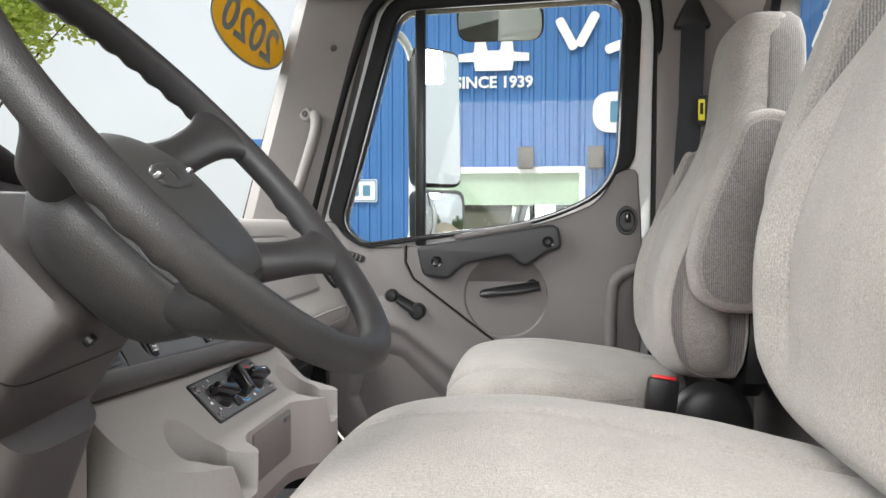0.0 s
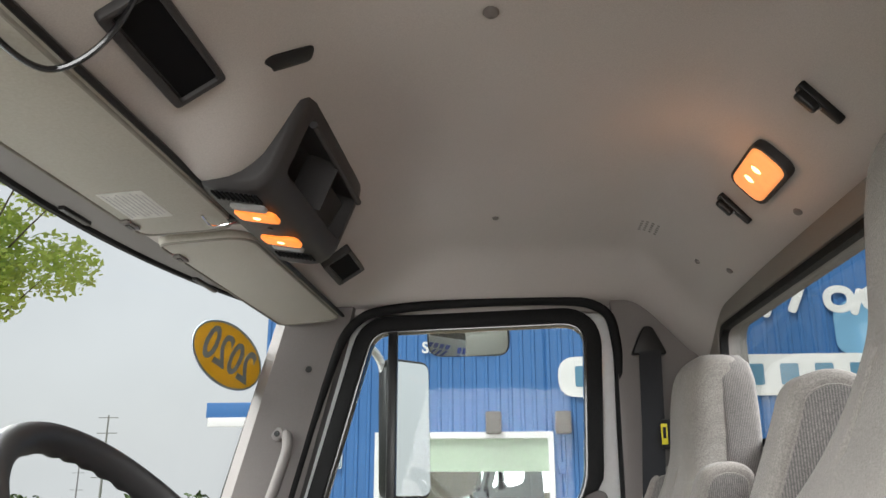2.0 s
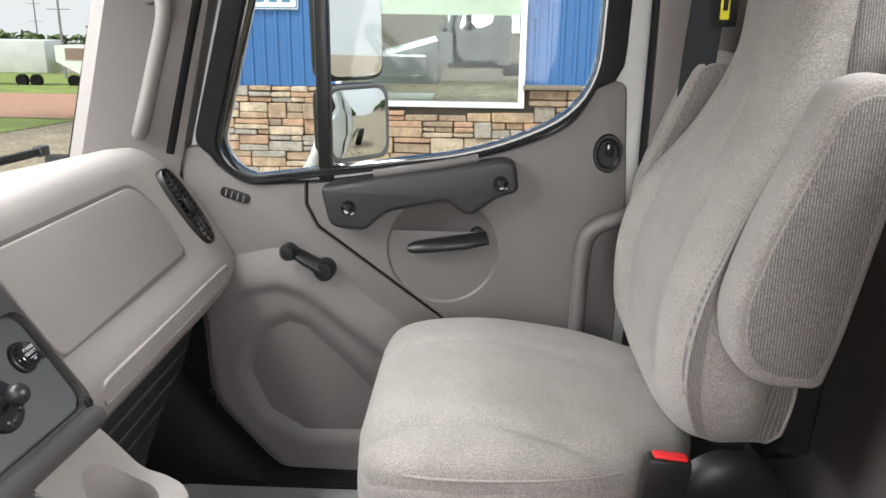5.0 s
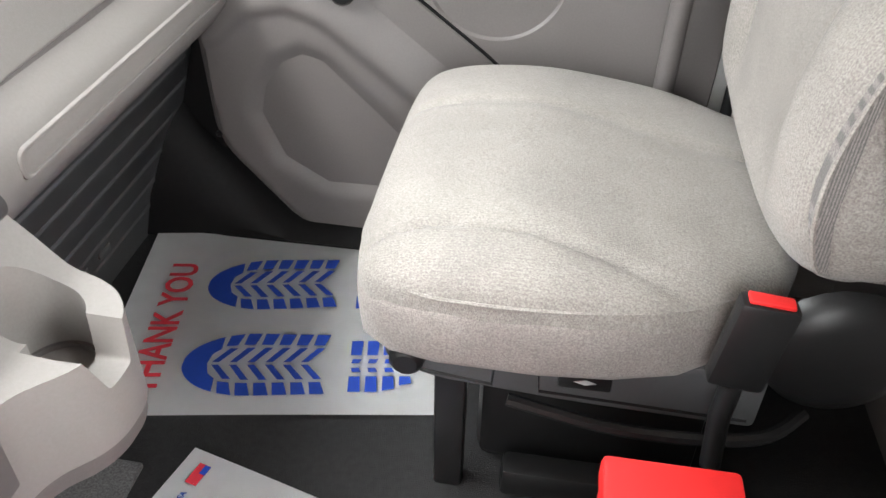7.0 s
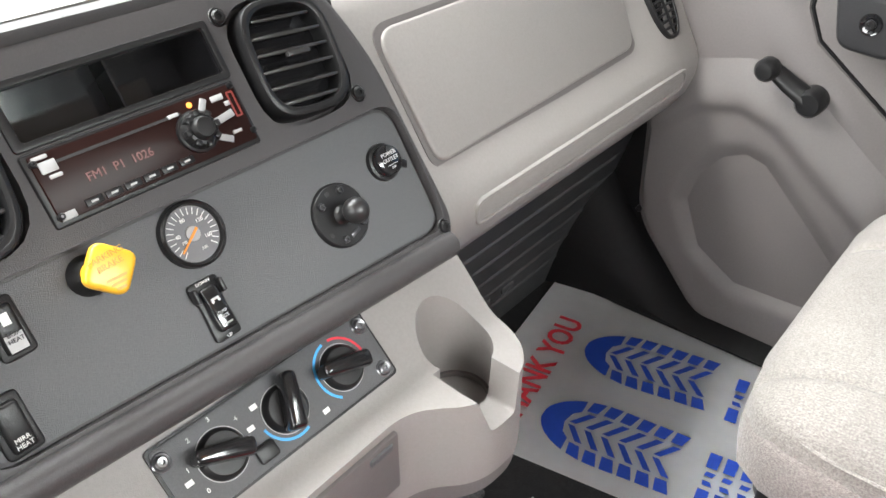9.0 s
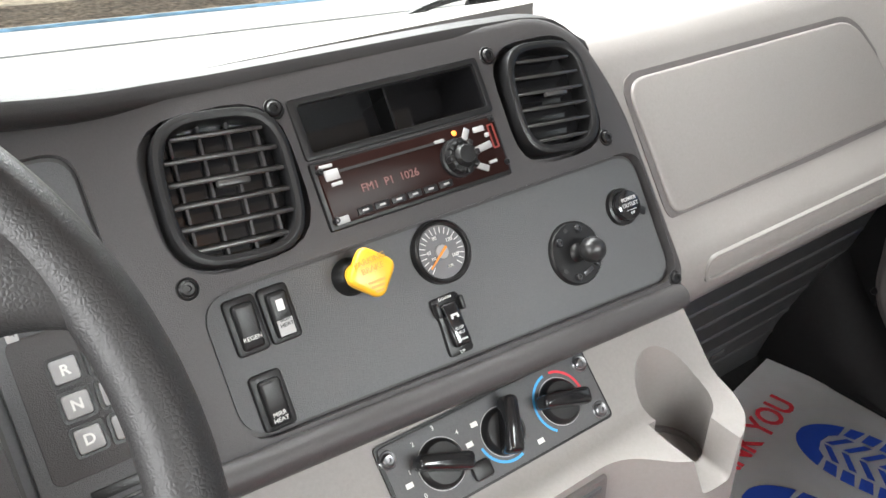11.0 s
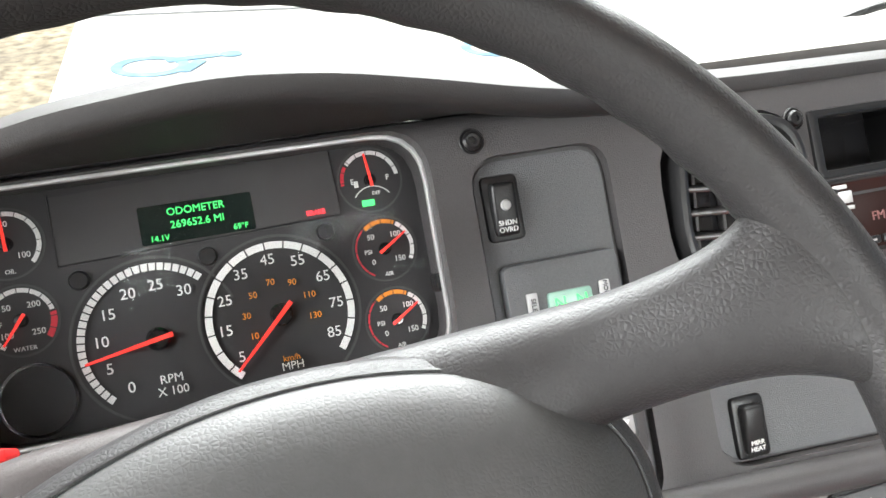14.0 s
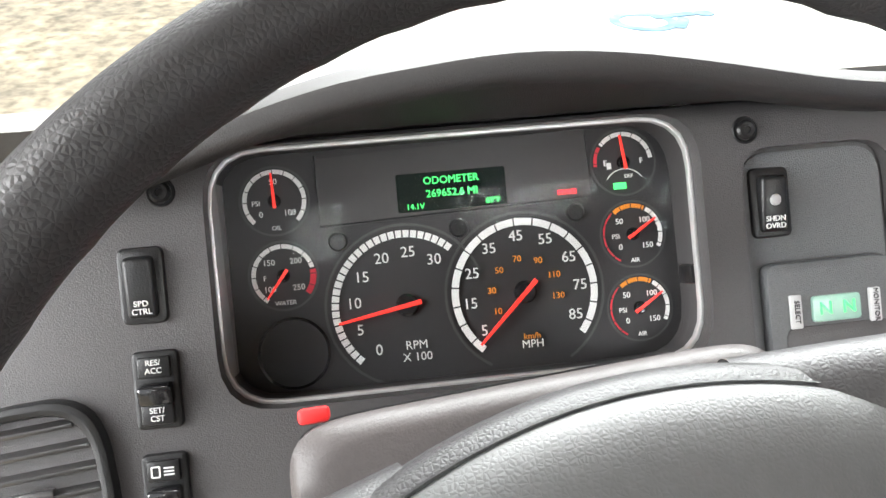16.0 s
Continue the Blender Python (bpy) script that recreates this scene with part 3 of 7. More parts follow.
def side_post(s, name):
    """The trimmed corner between the door and the rear wall."""
    out = [(0.315, 1.08), (0.56, 1.08), (0.56, 2.50), (0.30, 2.50), (0.315, 2.30)]
    bm = slab(out, 0, 0.05, frame_m((0, s * 0.95, 0), (1, 0, 0), (0, 0, 1)) if s > 0 else frame_m((0, s * 0.95, 0), (-1, 0, 0), (0, 0, 1)) @ pose(0, 0, 0, 0, 0, 0) @ Matrix.Diagonal((-1, 1, 1, 1)), 0.0)
    return setting(name, bm, REARM, "dark taupe rear corner post trim", "pillar")


side_post(1, "pillar_rear_passenger")
side_post(-1, "pillar_rear_driver")

# band between headliner and door top
for s, nm in ((1, "header_passenger"), (-1, "header_driver")):
    setting(nm, box((0.0, s * 0.945, 2.475), (1.2, 0.03, 0.11), 0.008), LINER, "brown-grey trim above the door opening", "trim")

# windscreen: a curved pane between the pillars
def screen(u, v, grow=0.0):
    y = (-0.90 + 1.80 * u) * (1 + grow)
    k = 1 - (y / 0.93) ** 2
    z = 1.70 + (2.432 - 1.70) * v
    x = -0.795 + 0.275 * (z - 1.70) - 0.16 * k
    return (x, y, z)


ws = setting("window_front", sheet(lambda u, v: screen(u, v), 24, 12), GLASS, "wide curved windscreen", "windscreen")
ws.visible_shadow = False


def a_pillar(s, name):
    rows = []
    for i in range(9):
        t = i / 8
        z = 1.70 + 0.76 * t
        x0 = -0.80 + 0.275 * (z - 1.70)          # windscreen side
        x1 = -0.60 + 0.225 * (z - 1.70) + 0.03 * t   # door side
        y0, y1 = 0.855 - 0.02 * t, 0.925 - 0.03 * t
        loop = [(x0, s * (y0 + 0.02), z), (x0 + 0.035, s * (y0 - 0.005), z), (x1 - 0.03, s * (y1 - 0.015), z), (x1, s * y1, z),
                (x1, s * (y1 + 0.06), z), (x0, s * (y1 + 0.06), z)]
        rows.append(loop)
    return setting(name, loft(rows), TRIM, "warm grey plastic windscreen pillar trim", "pillar")


a_pillar(1, "pillar_front_passenger")
a_pillar(-1, "pillar_front_driver")
# black windscreen seal along the passenger pillar and the header
sealp = [screen(1.0, i / 10) for i in range(11)]
setting("windscreen_seal", tube([(x + 0.006, y - 0.012, z) for x, y, z in sealp] + [screen(1 - 0.03 * i, 1.0) for i in range(1, 34)], 0.011, 8), RUBBER, "black rubber windscreen seal", "seal")


def header(u, v):
    """Trim between windscreen top and visors."""
    x0, y, z0 = screen(u, 1.0)
    x1 = -0.592
    x = x0 + (x1 - x0) * v
    return (x, y, z0 + (2.390 - z0) * v)


setting("windscreen_header", sheet(header, 24, 4, -0.012), TRIM, "grey plastic trim along the windscreen top", "trim")

# ---- passenger door ----
WIN = [(-0.461, 1.742, 0.05), (-0.515, 1.80, 0.05), (-0.356, 2.375, 0.05), (0.24, 2.392, 0.07), (0.222, 1.90, 0.12), (0.02, 1.806, 0.2)]


def grow(pts, d):
    """Moves an outline outwards by d."""
    out = []
    k = len(pts)
    area = sum(pts[i][0] * pts[(i + 1) % k][1] - pts[(i + 1) % k][0] * pts[i][1] for i in range(k))
    sg = 1 if area > 0 else -1
    for i in range(k):
        a, b = Vector(pts[i - 1]).to_2d(), Vector(pts[(i + 1) % k]).to_2d()
        t = (b - a).normalized()
        out.append(Vector(pts[i]).to_2d() + Vector((t.y, -t.x)) * d * sg)
    return out


def sealed(win):
    """The seal's outer edge: broad at the sides and top, narrow along the sill."""
    a, b = grow(win, 0.040), grow(win, 0.006)
    out = []
    for p, q in zip(a, b):
        k = sstep(1.935, 1.965, q[1]) if q[0] > -0.4 else sstep(1.785, 1.825, q[1])
        out.append(q.lerp(p, k))
    return out


def inside(poly, x, z):
    """Signed distance to a polygon, positive inside."""
    best, odd = 1e9, False
    for (ax, az), (bx, bz) in zip(poly, poly[1:] + poly[:1]):
        t = max(0.0, min(1.0, ((x - ax) * (bx - ax) + (z - az) * (bz - az)) / ((bx - ax) ** 2 + (bz - az) ** 2 + 1e-12)))
        best = min(best, (x - ax - t * (bx - ax)) ** 2 + (z - az - t * (bz - az)) ** 2)
        if (az > z) != (bz > z) and x < (bx - ax) * (z - az) / (bz - az) + ax:
            odd = not odd
    return math.sqrt(best) * (1 if odd else -1)


def door():
    d = thing("cab_door", "closed taupe plastic passenger cab door with window", "door", (0, 0.95, 1.08))
    win = smooth_loop(WIN, 0.05, 8)
    body = [(-0.585, 1.805, 0.012), (-0.535, 1.812, 0.02), (-0.505, 1.765, 0.03), (-0.45, 1.737, 0.05), (-0.31, 1.742, 0.1), (-0.11, 1.773, 0.1), (0.075, 1.818, 0.1),
            (0.174, 1.861, 0.06), (0.214, 1.928, 0.02), (0.216, 1.948, 0.005), (0.272, 1.945, 0.02), (0.287, 1.705, 0.05), (0.276, 1.20, 0.05),
            (0.20, 1.085, 0.05), (-0.40, 1.09, 0.05), (-0.556, 1.27, 0.05), (-0.562, 1.456, 0.05)]
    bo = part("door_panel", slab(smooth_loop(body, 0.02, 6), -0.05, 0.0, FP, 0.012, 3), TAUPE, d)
    bowl = bmesh.new()
    bmesh.ops.create_uvsphere(bowl, u_segments=96, v_segments=64, radius=0.165, matrix=FP @ T(-0.068, 1.612, 0.165 - 0.043))
    groove = tube([(x, 0.929, z) for x, z in ((-0.335, 1.745), (-0.337, 1.70), (-0.315, 1.655), (-0.08, 1.478), (0.06, 1.36))], 0.005, 6)
    cut(bo, bowl, groove)
    part("panel_gap", tube([(x, 0.9335, z) for x, z in ((-0.335, 1.745), (-0.337, 1.70), (-0.315, 1.655), (-0.08, 1.478), (0.06, 1.36))], 0.0032, 6), RUBBER, d)
    # moulded foot area: an overhanging brow above a shallow recess with a deeper pocket
    brow = [(-0.70, 1.05), (-0.70, 1.44), (-0.53, 1.468), (-0.470, 1.520), (-0.400, 1.536), (-0.340, 1.515), (-0.278, 1.465), (-0.186, 1.393), (0.10, 1.17), (0.10, 1.05)]
    well = [(-0.492, 1.335), (-0.476, 1.40), (-0.435, 1.455), (-0.385, 1.478), (-0.335, 1.465), (-0.233, 1.366), (-0.12, 1.25), (-0.14, 1.185), (-0.36, 1.180), (-0.45, 1.235)]
    rim = [(p.x, p.y) for p in smooth_loop(body, 0.02, 6)]

    def foot(u, v):
        x, z = -0.58 + 0.66 * u, 1.085 + 0.565 * v
        a, b = inside(brow, x, z), inside(well, x, z)
        h = 0.025 * sstep(-0.095, -0.006, a) - 0.009 * sstep(-0.006, 0.016, a) - 0.016 * sstep(-0.006, 0.040, b)
        return FP @ Vector((x, z, -0.004 + h * sstep(0.0, 0.016, inside(rim, x, z))))

    bm = sheet(foot, 96, 76)
    bmesh.ops.delete(bm, geom=[f for f in bm.faces if inside(rim, f.calc_center_median().x, f.calc_center_median().z) < 0.003], context='FACES')
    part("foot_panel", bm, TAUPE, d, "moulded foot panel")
    screw(FP @ T(-0.552, 1.285, 0.002), d, 0.006)
    # outer skin and white door edge
    skin = part("door_skin", ring(grow(win, 0.11), win, -0.075, -0.035, FP), WHITE, d, "white painted door frame")
    part("lower_skin", slab(smooth_loop([(p[0] * 1.012, p[1]) for p in body], 0.02, 4), -0.085, -0.055, FP), WHITE, d, "white painted outer door skin")
    wide = sealed(win)
    part("window_seal", ring(wide, win, -0.035, 0.012, FP, 0.008), RUBBER, d, "black rubber window seal")
    part("window_channel", ring(grow(win, 0.006), grow(win, -0.008), -0.04, 0.004, FP, 0.002), GLOSS, d)
    dv = part("window_divider", box((-0.298, 2.065, -0.012), (0.026, 0.64, 0.03), 0.005, FP @ pose(0.0, 0, 0, 0, 0, 0)), BLACK, d, "black vent window divider bar")
    pane = part("window_pane", slab(grow(win, 0.004), -0.027, -0.023, FP), GLASS, d)
    pane.visible_shadow = False
    # pull bar
    pull = smooth_loop([(-0.302, 1.742), (0.05, 1.803), (0.070, 1.795), (0.078, 1.742), (0.035, 1.727, 0.01), (-0.01, 1.693, 0.015), (-0.035, 1.700, 0.015), (-0.055, 1.722, 0.02), (-0.17, 1.698, 0.02), (-0.195, 1.680, 0.02), (-0.215, 1.658, 0.015), (-0.285, 1.664, 0.02)], 0.012, 4)
    pb = part("pull_handle", slab(pull, 0.0, 0.042, FP, 0.010, 3), HANDLE, d, "charcoal grey pull handle")
    for x, z in ((-0.247, 1.704), (0.043, 1.757)):
        c = part("screw_well", lathe([(0, 0.0425), (0.012, 0.0425), (0.014, 0.0440), (0.015, 0.0425), (0.015, 0.03)], FP @ T(x, z)), GLOSS, pb)
        screw(FP @ T(x, z, 0.0435), pb, 0.007, BLACK)
    part("sill_rail", tube(curve_pts([(-0.20, 1.765, 0.016), (-0.08, 1.785, 0.02), (0.0, 1.800, 0.016)], 5), 0.011, 10, flat=0.8, m=FP), TAUPE, d)
    # lever
    lv = part("lever_base", lathe([(0, 0.016), (0.020, 0.015), (0.027, 0.008), (0.029, 0.0)], FP @ T(0.008, 1.622, -0.028) @ Matrix.Diagonal((0.95, 1.35, 1, 1))), BLACK, d, "black door lever")
    part("lever", tube([FP @ Vector(q) for q in ((0.02, 1.640, 0.0), (-0.02, 1.634, 0.012), (-0.08, 1.626, 0.014), (-0.125, 1.619, 0.010), (-0.135, 1.618, 0.008))], [0.016, 0.017, 0.0155, 0.013, 0.008], 12, flat=0.6), BLACK, lv)
    # lock
    lk = part("lock_bezel", lathe([(0, 0.001), (0.018, 0.001), (0.022, 0.006), (0.026, 0.006), (0.028, 0.0)], FP @ T(0.245, 1.812) @ Matrix.Diagonal((1, 1.35, 1, 1))), BLACK, d)
    part("lock_slider", box((0.247, 1.82, 0.006), (0.016, 0.026, 0.012), 0.004, FP), GLOSS, lk)
    # window crank
    ck = part("crank_arm", tube([FP @ Vector(q) for q in ((-0.300, 1.572, 0.02), (-0.335, 1.594, 0.028), (-0.365, 1.613, 0.03))], [0.017, 0.015, 0.013], 12, flat=0.5), BLACK, d, "black window crank")
    part("crank_hub", lathe([(0, 0.034), (0.016, 0.033), (0.021, 0.026), (0.022, 0.0)], FP @ T(-0.302, 1.570)), BLACK, ck)
    part("crank_knob", lathe([(0, 0.062), (0.012, 0.060), (0.017, 0.052), (0.017, 0.034), (0.012, 0.028)], FP @ T(-0.366, 1.614)), BLACK, ck)
    # small window vent grille at the sill's front corner
    vg = part("sill_vent", slab(rrect(-0.03, -0.010, 0.03, 0.010, 0.009), 0, 0.004, FP @ T(-0.478, 1.715, 0.0, -18), 0.001), BLACK, d)
    for i in range(4):
        part("sill_vent_slat", box((-0.018 + 0.012 * i, 0, 0.005), (0.003, 0.014, 0.003), 0, FP @ T(-0.478, 1.715, 0, -18)), TAUPE, vg)
    return d


door()
# curved rear door rubber and grab loop beside the seat
setting("door_rubber", tube(curve_pts([(0.31, 0.925, 1.09), (0.315, 0.925, 1.6), (0.318, 0.92, 2.1), (0.315, 0.905, 2.33), (0.27, 0.893, 2.425), (0.1, 0.892, 2.446), (-0.25, 0.892, 2.434), (-0.40, 0.895, 2.39), (-0.48, 0.905, 2.22), (-0.60, 0.92, 1.80)], 8), 0.014, 10), RUBBER, "black rubber door opening seal", "seal")
gl = thing("grab_bar", "taupe plastic grab loop on the door edge", "grab bar", (0.24, 0.92, 1.5))
part("loop", tube(curve_pts([(0.205, 0.915, 1.30), (0.205, 0.905, 1.60), (0.225, 0.90, 1.67), (0.28, 0.90, 1.695), (0.30, 0.92, 1.70)], 6), 0.016, 12), TAUPE, gl)


# ---- seats ----
def seat(y0, dz, back=0.0):
    s = thing("truck_chair", "grey cloth high-back truck seat with folded-up armrests", "seat chair", (0.05, y0, FZ), "cab seats")
    Y, Z, X = Vector((0, 1, 0)), Vector((0, 0, 1)), Vector((1, 0, 0))
    # cushion: lofted front to back, waisted towards the rear, with two sewn creases
    prof = [Vector(q) for q in ((-0.164, 1.440, 0.150, 0.022), (-0.160, 1.442, 0.200, 0.040), (-0.146, 1.444, 0.236, 0.058), (-0.118, 1.446, 0.254, 0.071), (-0.062, 1.448, 0.264, 0.080), (0.028, 1.450, 0.266, 0.082), (0.128, 1.445, 0.258, 0.078),
                                (0.20, 1.442, 0.240, 0.073), (0.26, 1.44, 0.205, 0.066), (0.30, 1.44, 0.180, 0.058), (0.325, 1.44, 0.13, 0.045))]
    creases = (((-0.17, -0.215), (-0.118, -0.200), (-0.062, -0.192), (0.028, -0.196), (0.128, -0.218), (0.26, -0.25)), ((-0.17, 0.060), (-0.118, 0.066), (-0.062, 0.072), (0.028, 0.072), (0.128, 0.046), (0.20, 0.020), (0.33, 0.015)))
    rows = []
    for q in curve_pts(prof, 5):
        loop = superloop((q[0], y0, q[1]), Y, Z, q[2], q[3], 2.9, 180)
        for p in loop:
            if p.z > q[1]:
                for cr in creases:
                    d = (p.y - y0 - lerp(cr, q[0])) / 0.0050
                    p.z -= 0.0075 * math.exp(-d * d) * min(1.0, (p.z - q[1]) / (0.5 * q[3]))
        rows.append(loop)
    cu = part("cushion", loft(rows), CLOTH, s, "speckled grey cloth cushion")
    plan = ((-0.164, 0.16, 0.024), (-0.161, 0.206, 0.040), (-0.147, 0.242, 0.053), (-0.116, 0.261, 0.060), (-0.062, 0.2690, 0.064), (0.05, 0.2700, 0.064), (0.128, 0.2625, 0.064), (0.20, 0.2445, 0.061), (0.27, 0.200, 0.055), (0.305, 0.16, 0.05))
    part("cushion_side", loft([superloop((x, y0, 1.412), Y, Z, hw, ht, 4.5, 48) for x, hw, ht in plan]), BORDER, cu, "speckled cloth cushion border")
    edge = smooth_loop([(0.300, -0.165), (0.20, -0.242, 0.08), (0.05, -0.2675, 0.1), (-0.095, -0.264, 0.05), (-0.1615, -0.196, 0.05), (-0.1615, 0.196, 0.05), (-0.095, 0.264, 0.05), (0.05, 0.2675, 0.1), (0.20, 0.242, 0.08), (0.300, 0.165)], 0.05, 8, closed=False)
    part("piping", tube([(p.x, y0 + p.y, 1.466) for p in edge], 0.0026, 6), CLOTH, cu)
    # backrest: bolstered lower back, sloping shoulders, thick headrest
    BACK = ((1.500, 0.345, 0.17, 0.045), (1.512, 0.340, 0.215, 0.065), (1.54, 0.334, 0.245, 0.076), (1.60, 0.331, 0.256, 0.080), (1.675, 0.331, 0.256, 0.080), (1.74, 0.340, 0.250, 0.076), (1.80, 0.358, 0.234, 0.070),
            (1.85, 0.380, 0.210, 0.064), (1.90, 0.404, 0.178, 0.060), (1.95, 0.424, 0.150, 0.058), (1.99, 0.440, 0.134, 0.060), (2.03, 0.456, 0.126, 0.066), (2.09, 0.466, 0.121, 0.072), (2.15, 0.472, 0.117, 0.072), (2.20, 0.478, 0.111, 0.066), (2.228, 0.482, 0.098, 0.050), (2.239, 0.484, 0.070, 0.034))
    rows = []
    for q in curve_pts([Vector(r) for r in BACK], 4):
        z, xc, hw, ht = q
        loop = superloop((xc, y0, z), Y, X, hw, ht, 3.4, 180)
        k = sstep(1.52, 1.58, z) * sstep(1.88, 1.76, z)
        line = lerp(((1.56, 0.150), (1.60, 0.140), (1.68, 0.136), (1.76, 0.122), (1.84, 0.104), (1.90, 0.068), (2.0, 0.054)), z)
        deep = 0.005 * (sstep(1.56, 1.62, z) * sstep(1.86, 1.82, z) + sstep(1.87, 1.90, z) * sstep(2.002, 1.992, z)) + 0.0
        for p in loop:
            w = abs(p.y - y0) / hw
            if p.x < xc:
                p.x += k * (0.016 * sstep(0.66, 0.50, w) - 0.010 * sstep(0.55, 0.72, w) * sstep(0.98, 0.86, w))
                d = (abs(p.y - y0) - line) / 0.0045
                p.x += 1.5 * deep * math.exp(-d * d) + 0.004 * math.exp(-((z - 2.0) / 0.004) ** 2) * (w < 0.55)
        rows.append(loop)
    bk_ = part("backrest", loft(rows), CLOTH, s, "grey cloth backrest with headrest")

    def half(z):
        return lerp([(r[0], r[2]) for r in BACK], z)

    def front(z):
        return lerp([(r[0], r[1] - r[3]) for r in BACK], z)

    for sg in (-1, 1):
        # corded wedge on the flank of the lower back
        out = smooth_loop([(0.334, 1.826, 0.006), (0.288, 1.735), (0.271, 1.665), (0.271, 1.60), (0.292, 1.54), (0.328, 1.512, 0.02), (0.396, 1.508, 0.01), (0.408, 1.57), (0.410, 1.70), (0.388, 1.79, 0.02)], 0.03, 5)
        bm = bevel(slab(out, -0.05, 0.004, frame_m((0, 0, 0), (1, 0, 0), (0, 0, 1))), 0.004, 2, 50)
        for v in bm.verts:
            v.co.y = y0 + sg * (half(v.co.z) - v.co.y)
        part("back_flank", bm, CORD, bk_, "corded cloth flank of the backrest")
        part("piping", tube([(p[0], y0 + sg * (half(p[1]) + 0.003), p[1]) for p in out], 0.0026, 6, closed=True), CLOTH, bk_)
    rows = []
    for z, xc, hw, ht in ((1.975, 0.500, 0.140, 0.040), (2.00, 0.505, 0.136, 0.044), (2.06, 0.510, 0.1275, 0.046), (2.12, 0.510, 0.1225, 0.047), (2.18, 0.511, 0.1165, 0.045), (2.215, 0.511, 0.106, 0.038), (2.236, 0.511, 0.080, 0.024)):
        rows.append(superloop((xc, y0, z), Y, X, hw, ht, 6, 40))
    part("headrest_border", loft(rows), CORD, bk_, "corded cloth headrest border")
    # rear shell
    rows = []
    for z, xc, hw, ht in ((1.47, 0.430, 0.19, 0.03), (1.50, 0.434, 0.225, 0.034), (1.75, 0.450, 0.22, 0.034), (1.95, 0.500, 0.13, 0.034), (2.03, 0.525, 0.11, 0.026), (2.05, 0.528, 0.08, 0.018)):
        rows.append(superloop((xc, y0, z), Y, X, hw, ht, 5, 32))
    part("rear_shell", loft(rows), BLACK, s, "black plastic seat back shell")
    # folded-up armrests: smooth cloth band round corded faces
    arm = [(0.425, 2.010, 0.05), (0.376, 1.994, 0.04), (0.360, 1.945), (0.312, 1.823), (0.290, 1.735), (0.303, 1.672, 0.04), (0.340, 1.646, 0.04), (0.408, 1.643, 0.014), (0.424, 1.70), (0.468, 1.94), (0.470, 1.995, 0.04)]
    for sg in (-1, 1):
        out = smooth_loop(arm, 0.036, 6)
        f = frame_m((0, y0 + sg * 0.300, 0), (1, 0, 0), (0, 0, 1))
        ar = part("armrest", bevel(slab(out, -0.034, 0.034, f), 0.015, 4, 50), CLOTH, s, "cloth armrest folded up")
        inner = smooth_loop([(0.422, 1.988, 0.04), (0.388, 1.976, 0.03), (0.376, 1.938), (0.330, 1.820), (0.309, 1.735), (0.319, 1.684, 0.03), (0.346, 1.664, 0.03), (0.396, 1.661, 0.012), (0.410, 1.70), (0.451, 1.938), (0.453, 1.978, 0.03)], 0.03, 6)
        for a, b in ((0.030, 0.0375), (-0.030, -0.0375)):
            part("armrest_face", slab(inner if b > 0 else inner[::-1], a, b, f, 0.003, 2), CORD, ar, "corded armrest face")
            part("piping", tube([f @ Vector((p.x, p.y, b * 0.93)) for p in inner], 0.0018, 6, closed=True), CLOTH, ar)
    # base
    part("base_pan", slab(smooth_loop([(-0.122, -0.215, 0.03), (0.298, -0.21, 0.03), (0.298, 0.21, 0.03), (-0.122, 0.215, 0.03)], 0.03, 4), 1.325, 1.375, pose(0, y0, 0), 0.0), BLACK, s)
    vm = frame_m((0, y0 - 0.222, 0), (1, 0, 0), (0, 0, 1))
    va = part("side_valance", slab(smooth_loop([(-0.125, 1.378), (-0.128, 1.335, 0.02), (-0.07, 1.312, 0.03), (0.10, 1.300, 0.04), (0.30, 1.296, 0.01), (0.30, 1.378)], 0.006, 5), -0.006, 0.006, vm, 0.003), DARK, s, "charcoal seat base valance")
    part("valance_rib", tube([vm @ Vector(q) for q in ((-0.10, 1.326, 0.006), (0.0, 1.314, 0.006), (0.005, 1.372, 0.006))], 0.0022, 6), BLACK, va)
    part("valance_rib", tube([vm @ Vector(q) for q in ((0.05, 1.370, 0.006), (0.055, 1.312, 0.006), (0.29, 1.306, 0.006))], 0.0022, 6), BLACK, va)
    part("suspension_switch", box((0.105, 1.345, 0.009), (0.060, 0.030, 0.010), 0.003, vm), BLACK, va)
    part("switch_mark", slab([(0.092, 1.343), (0.105, 1.339), (0.118, 1.343), (0.105, 1.347)], 0.014, 0.0146, vm), GREYP, va)
    part("pedestal", box((0.13, y0, 1.20), (0.30, 0.30, 0.245), 0.02), BLACK, s)
    part("front_leg", box((-0.052, y0 - 0.19, 1.20), (0.04, 0.03, 0.245), 0.006), BLACK, s)
    part("slide_rail", box((0.17, y0 - 0.19, 1.105), (0.30, 0.04, 0.05), 0.008), BLACK, s)
    part("slide_rail", box((0.17, y0 + 0.19, 1.105), (0.30, 0.04, 0.05), 0.008), BLACK, s)
    part("base_tube", tube(curve_pts([(0.02, y0 - 0.236, 1.300), (0.16, y0 - 0.245, 1.282), (0.30, y0 - 0.240, 1.290), (0.36, y0 - 0.20, 1.300)], 5), 0.008, 8), BLACK, s)
    part("adjuster_knob", lathe([(0, 0.026), (0.014, 0.025), (0.019, 0.020), (0.022, 0.006), (0.024, 0)], frame_m((-0.098, y0 - 0.228, 1.352), (1, 0, 0), (0, 0, 1)), 20), BLACK, s)
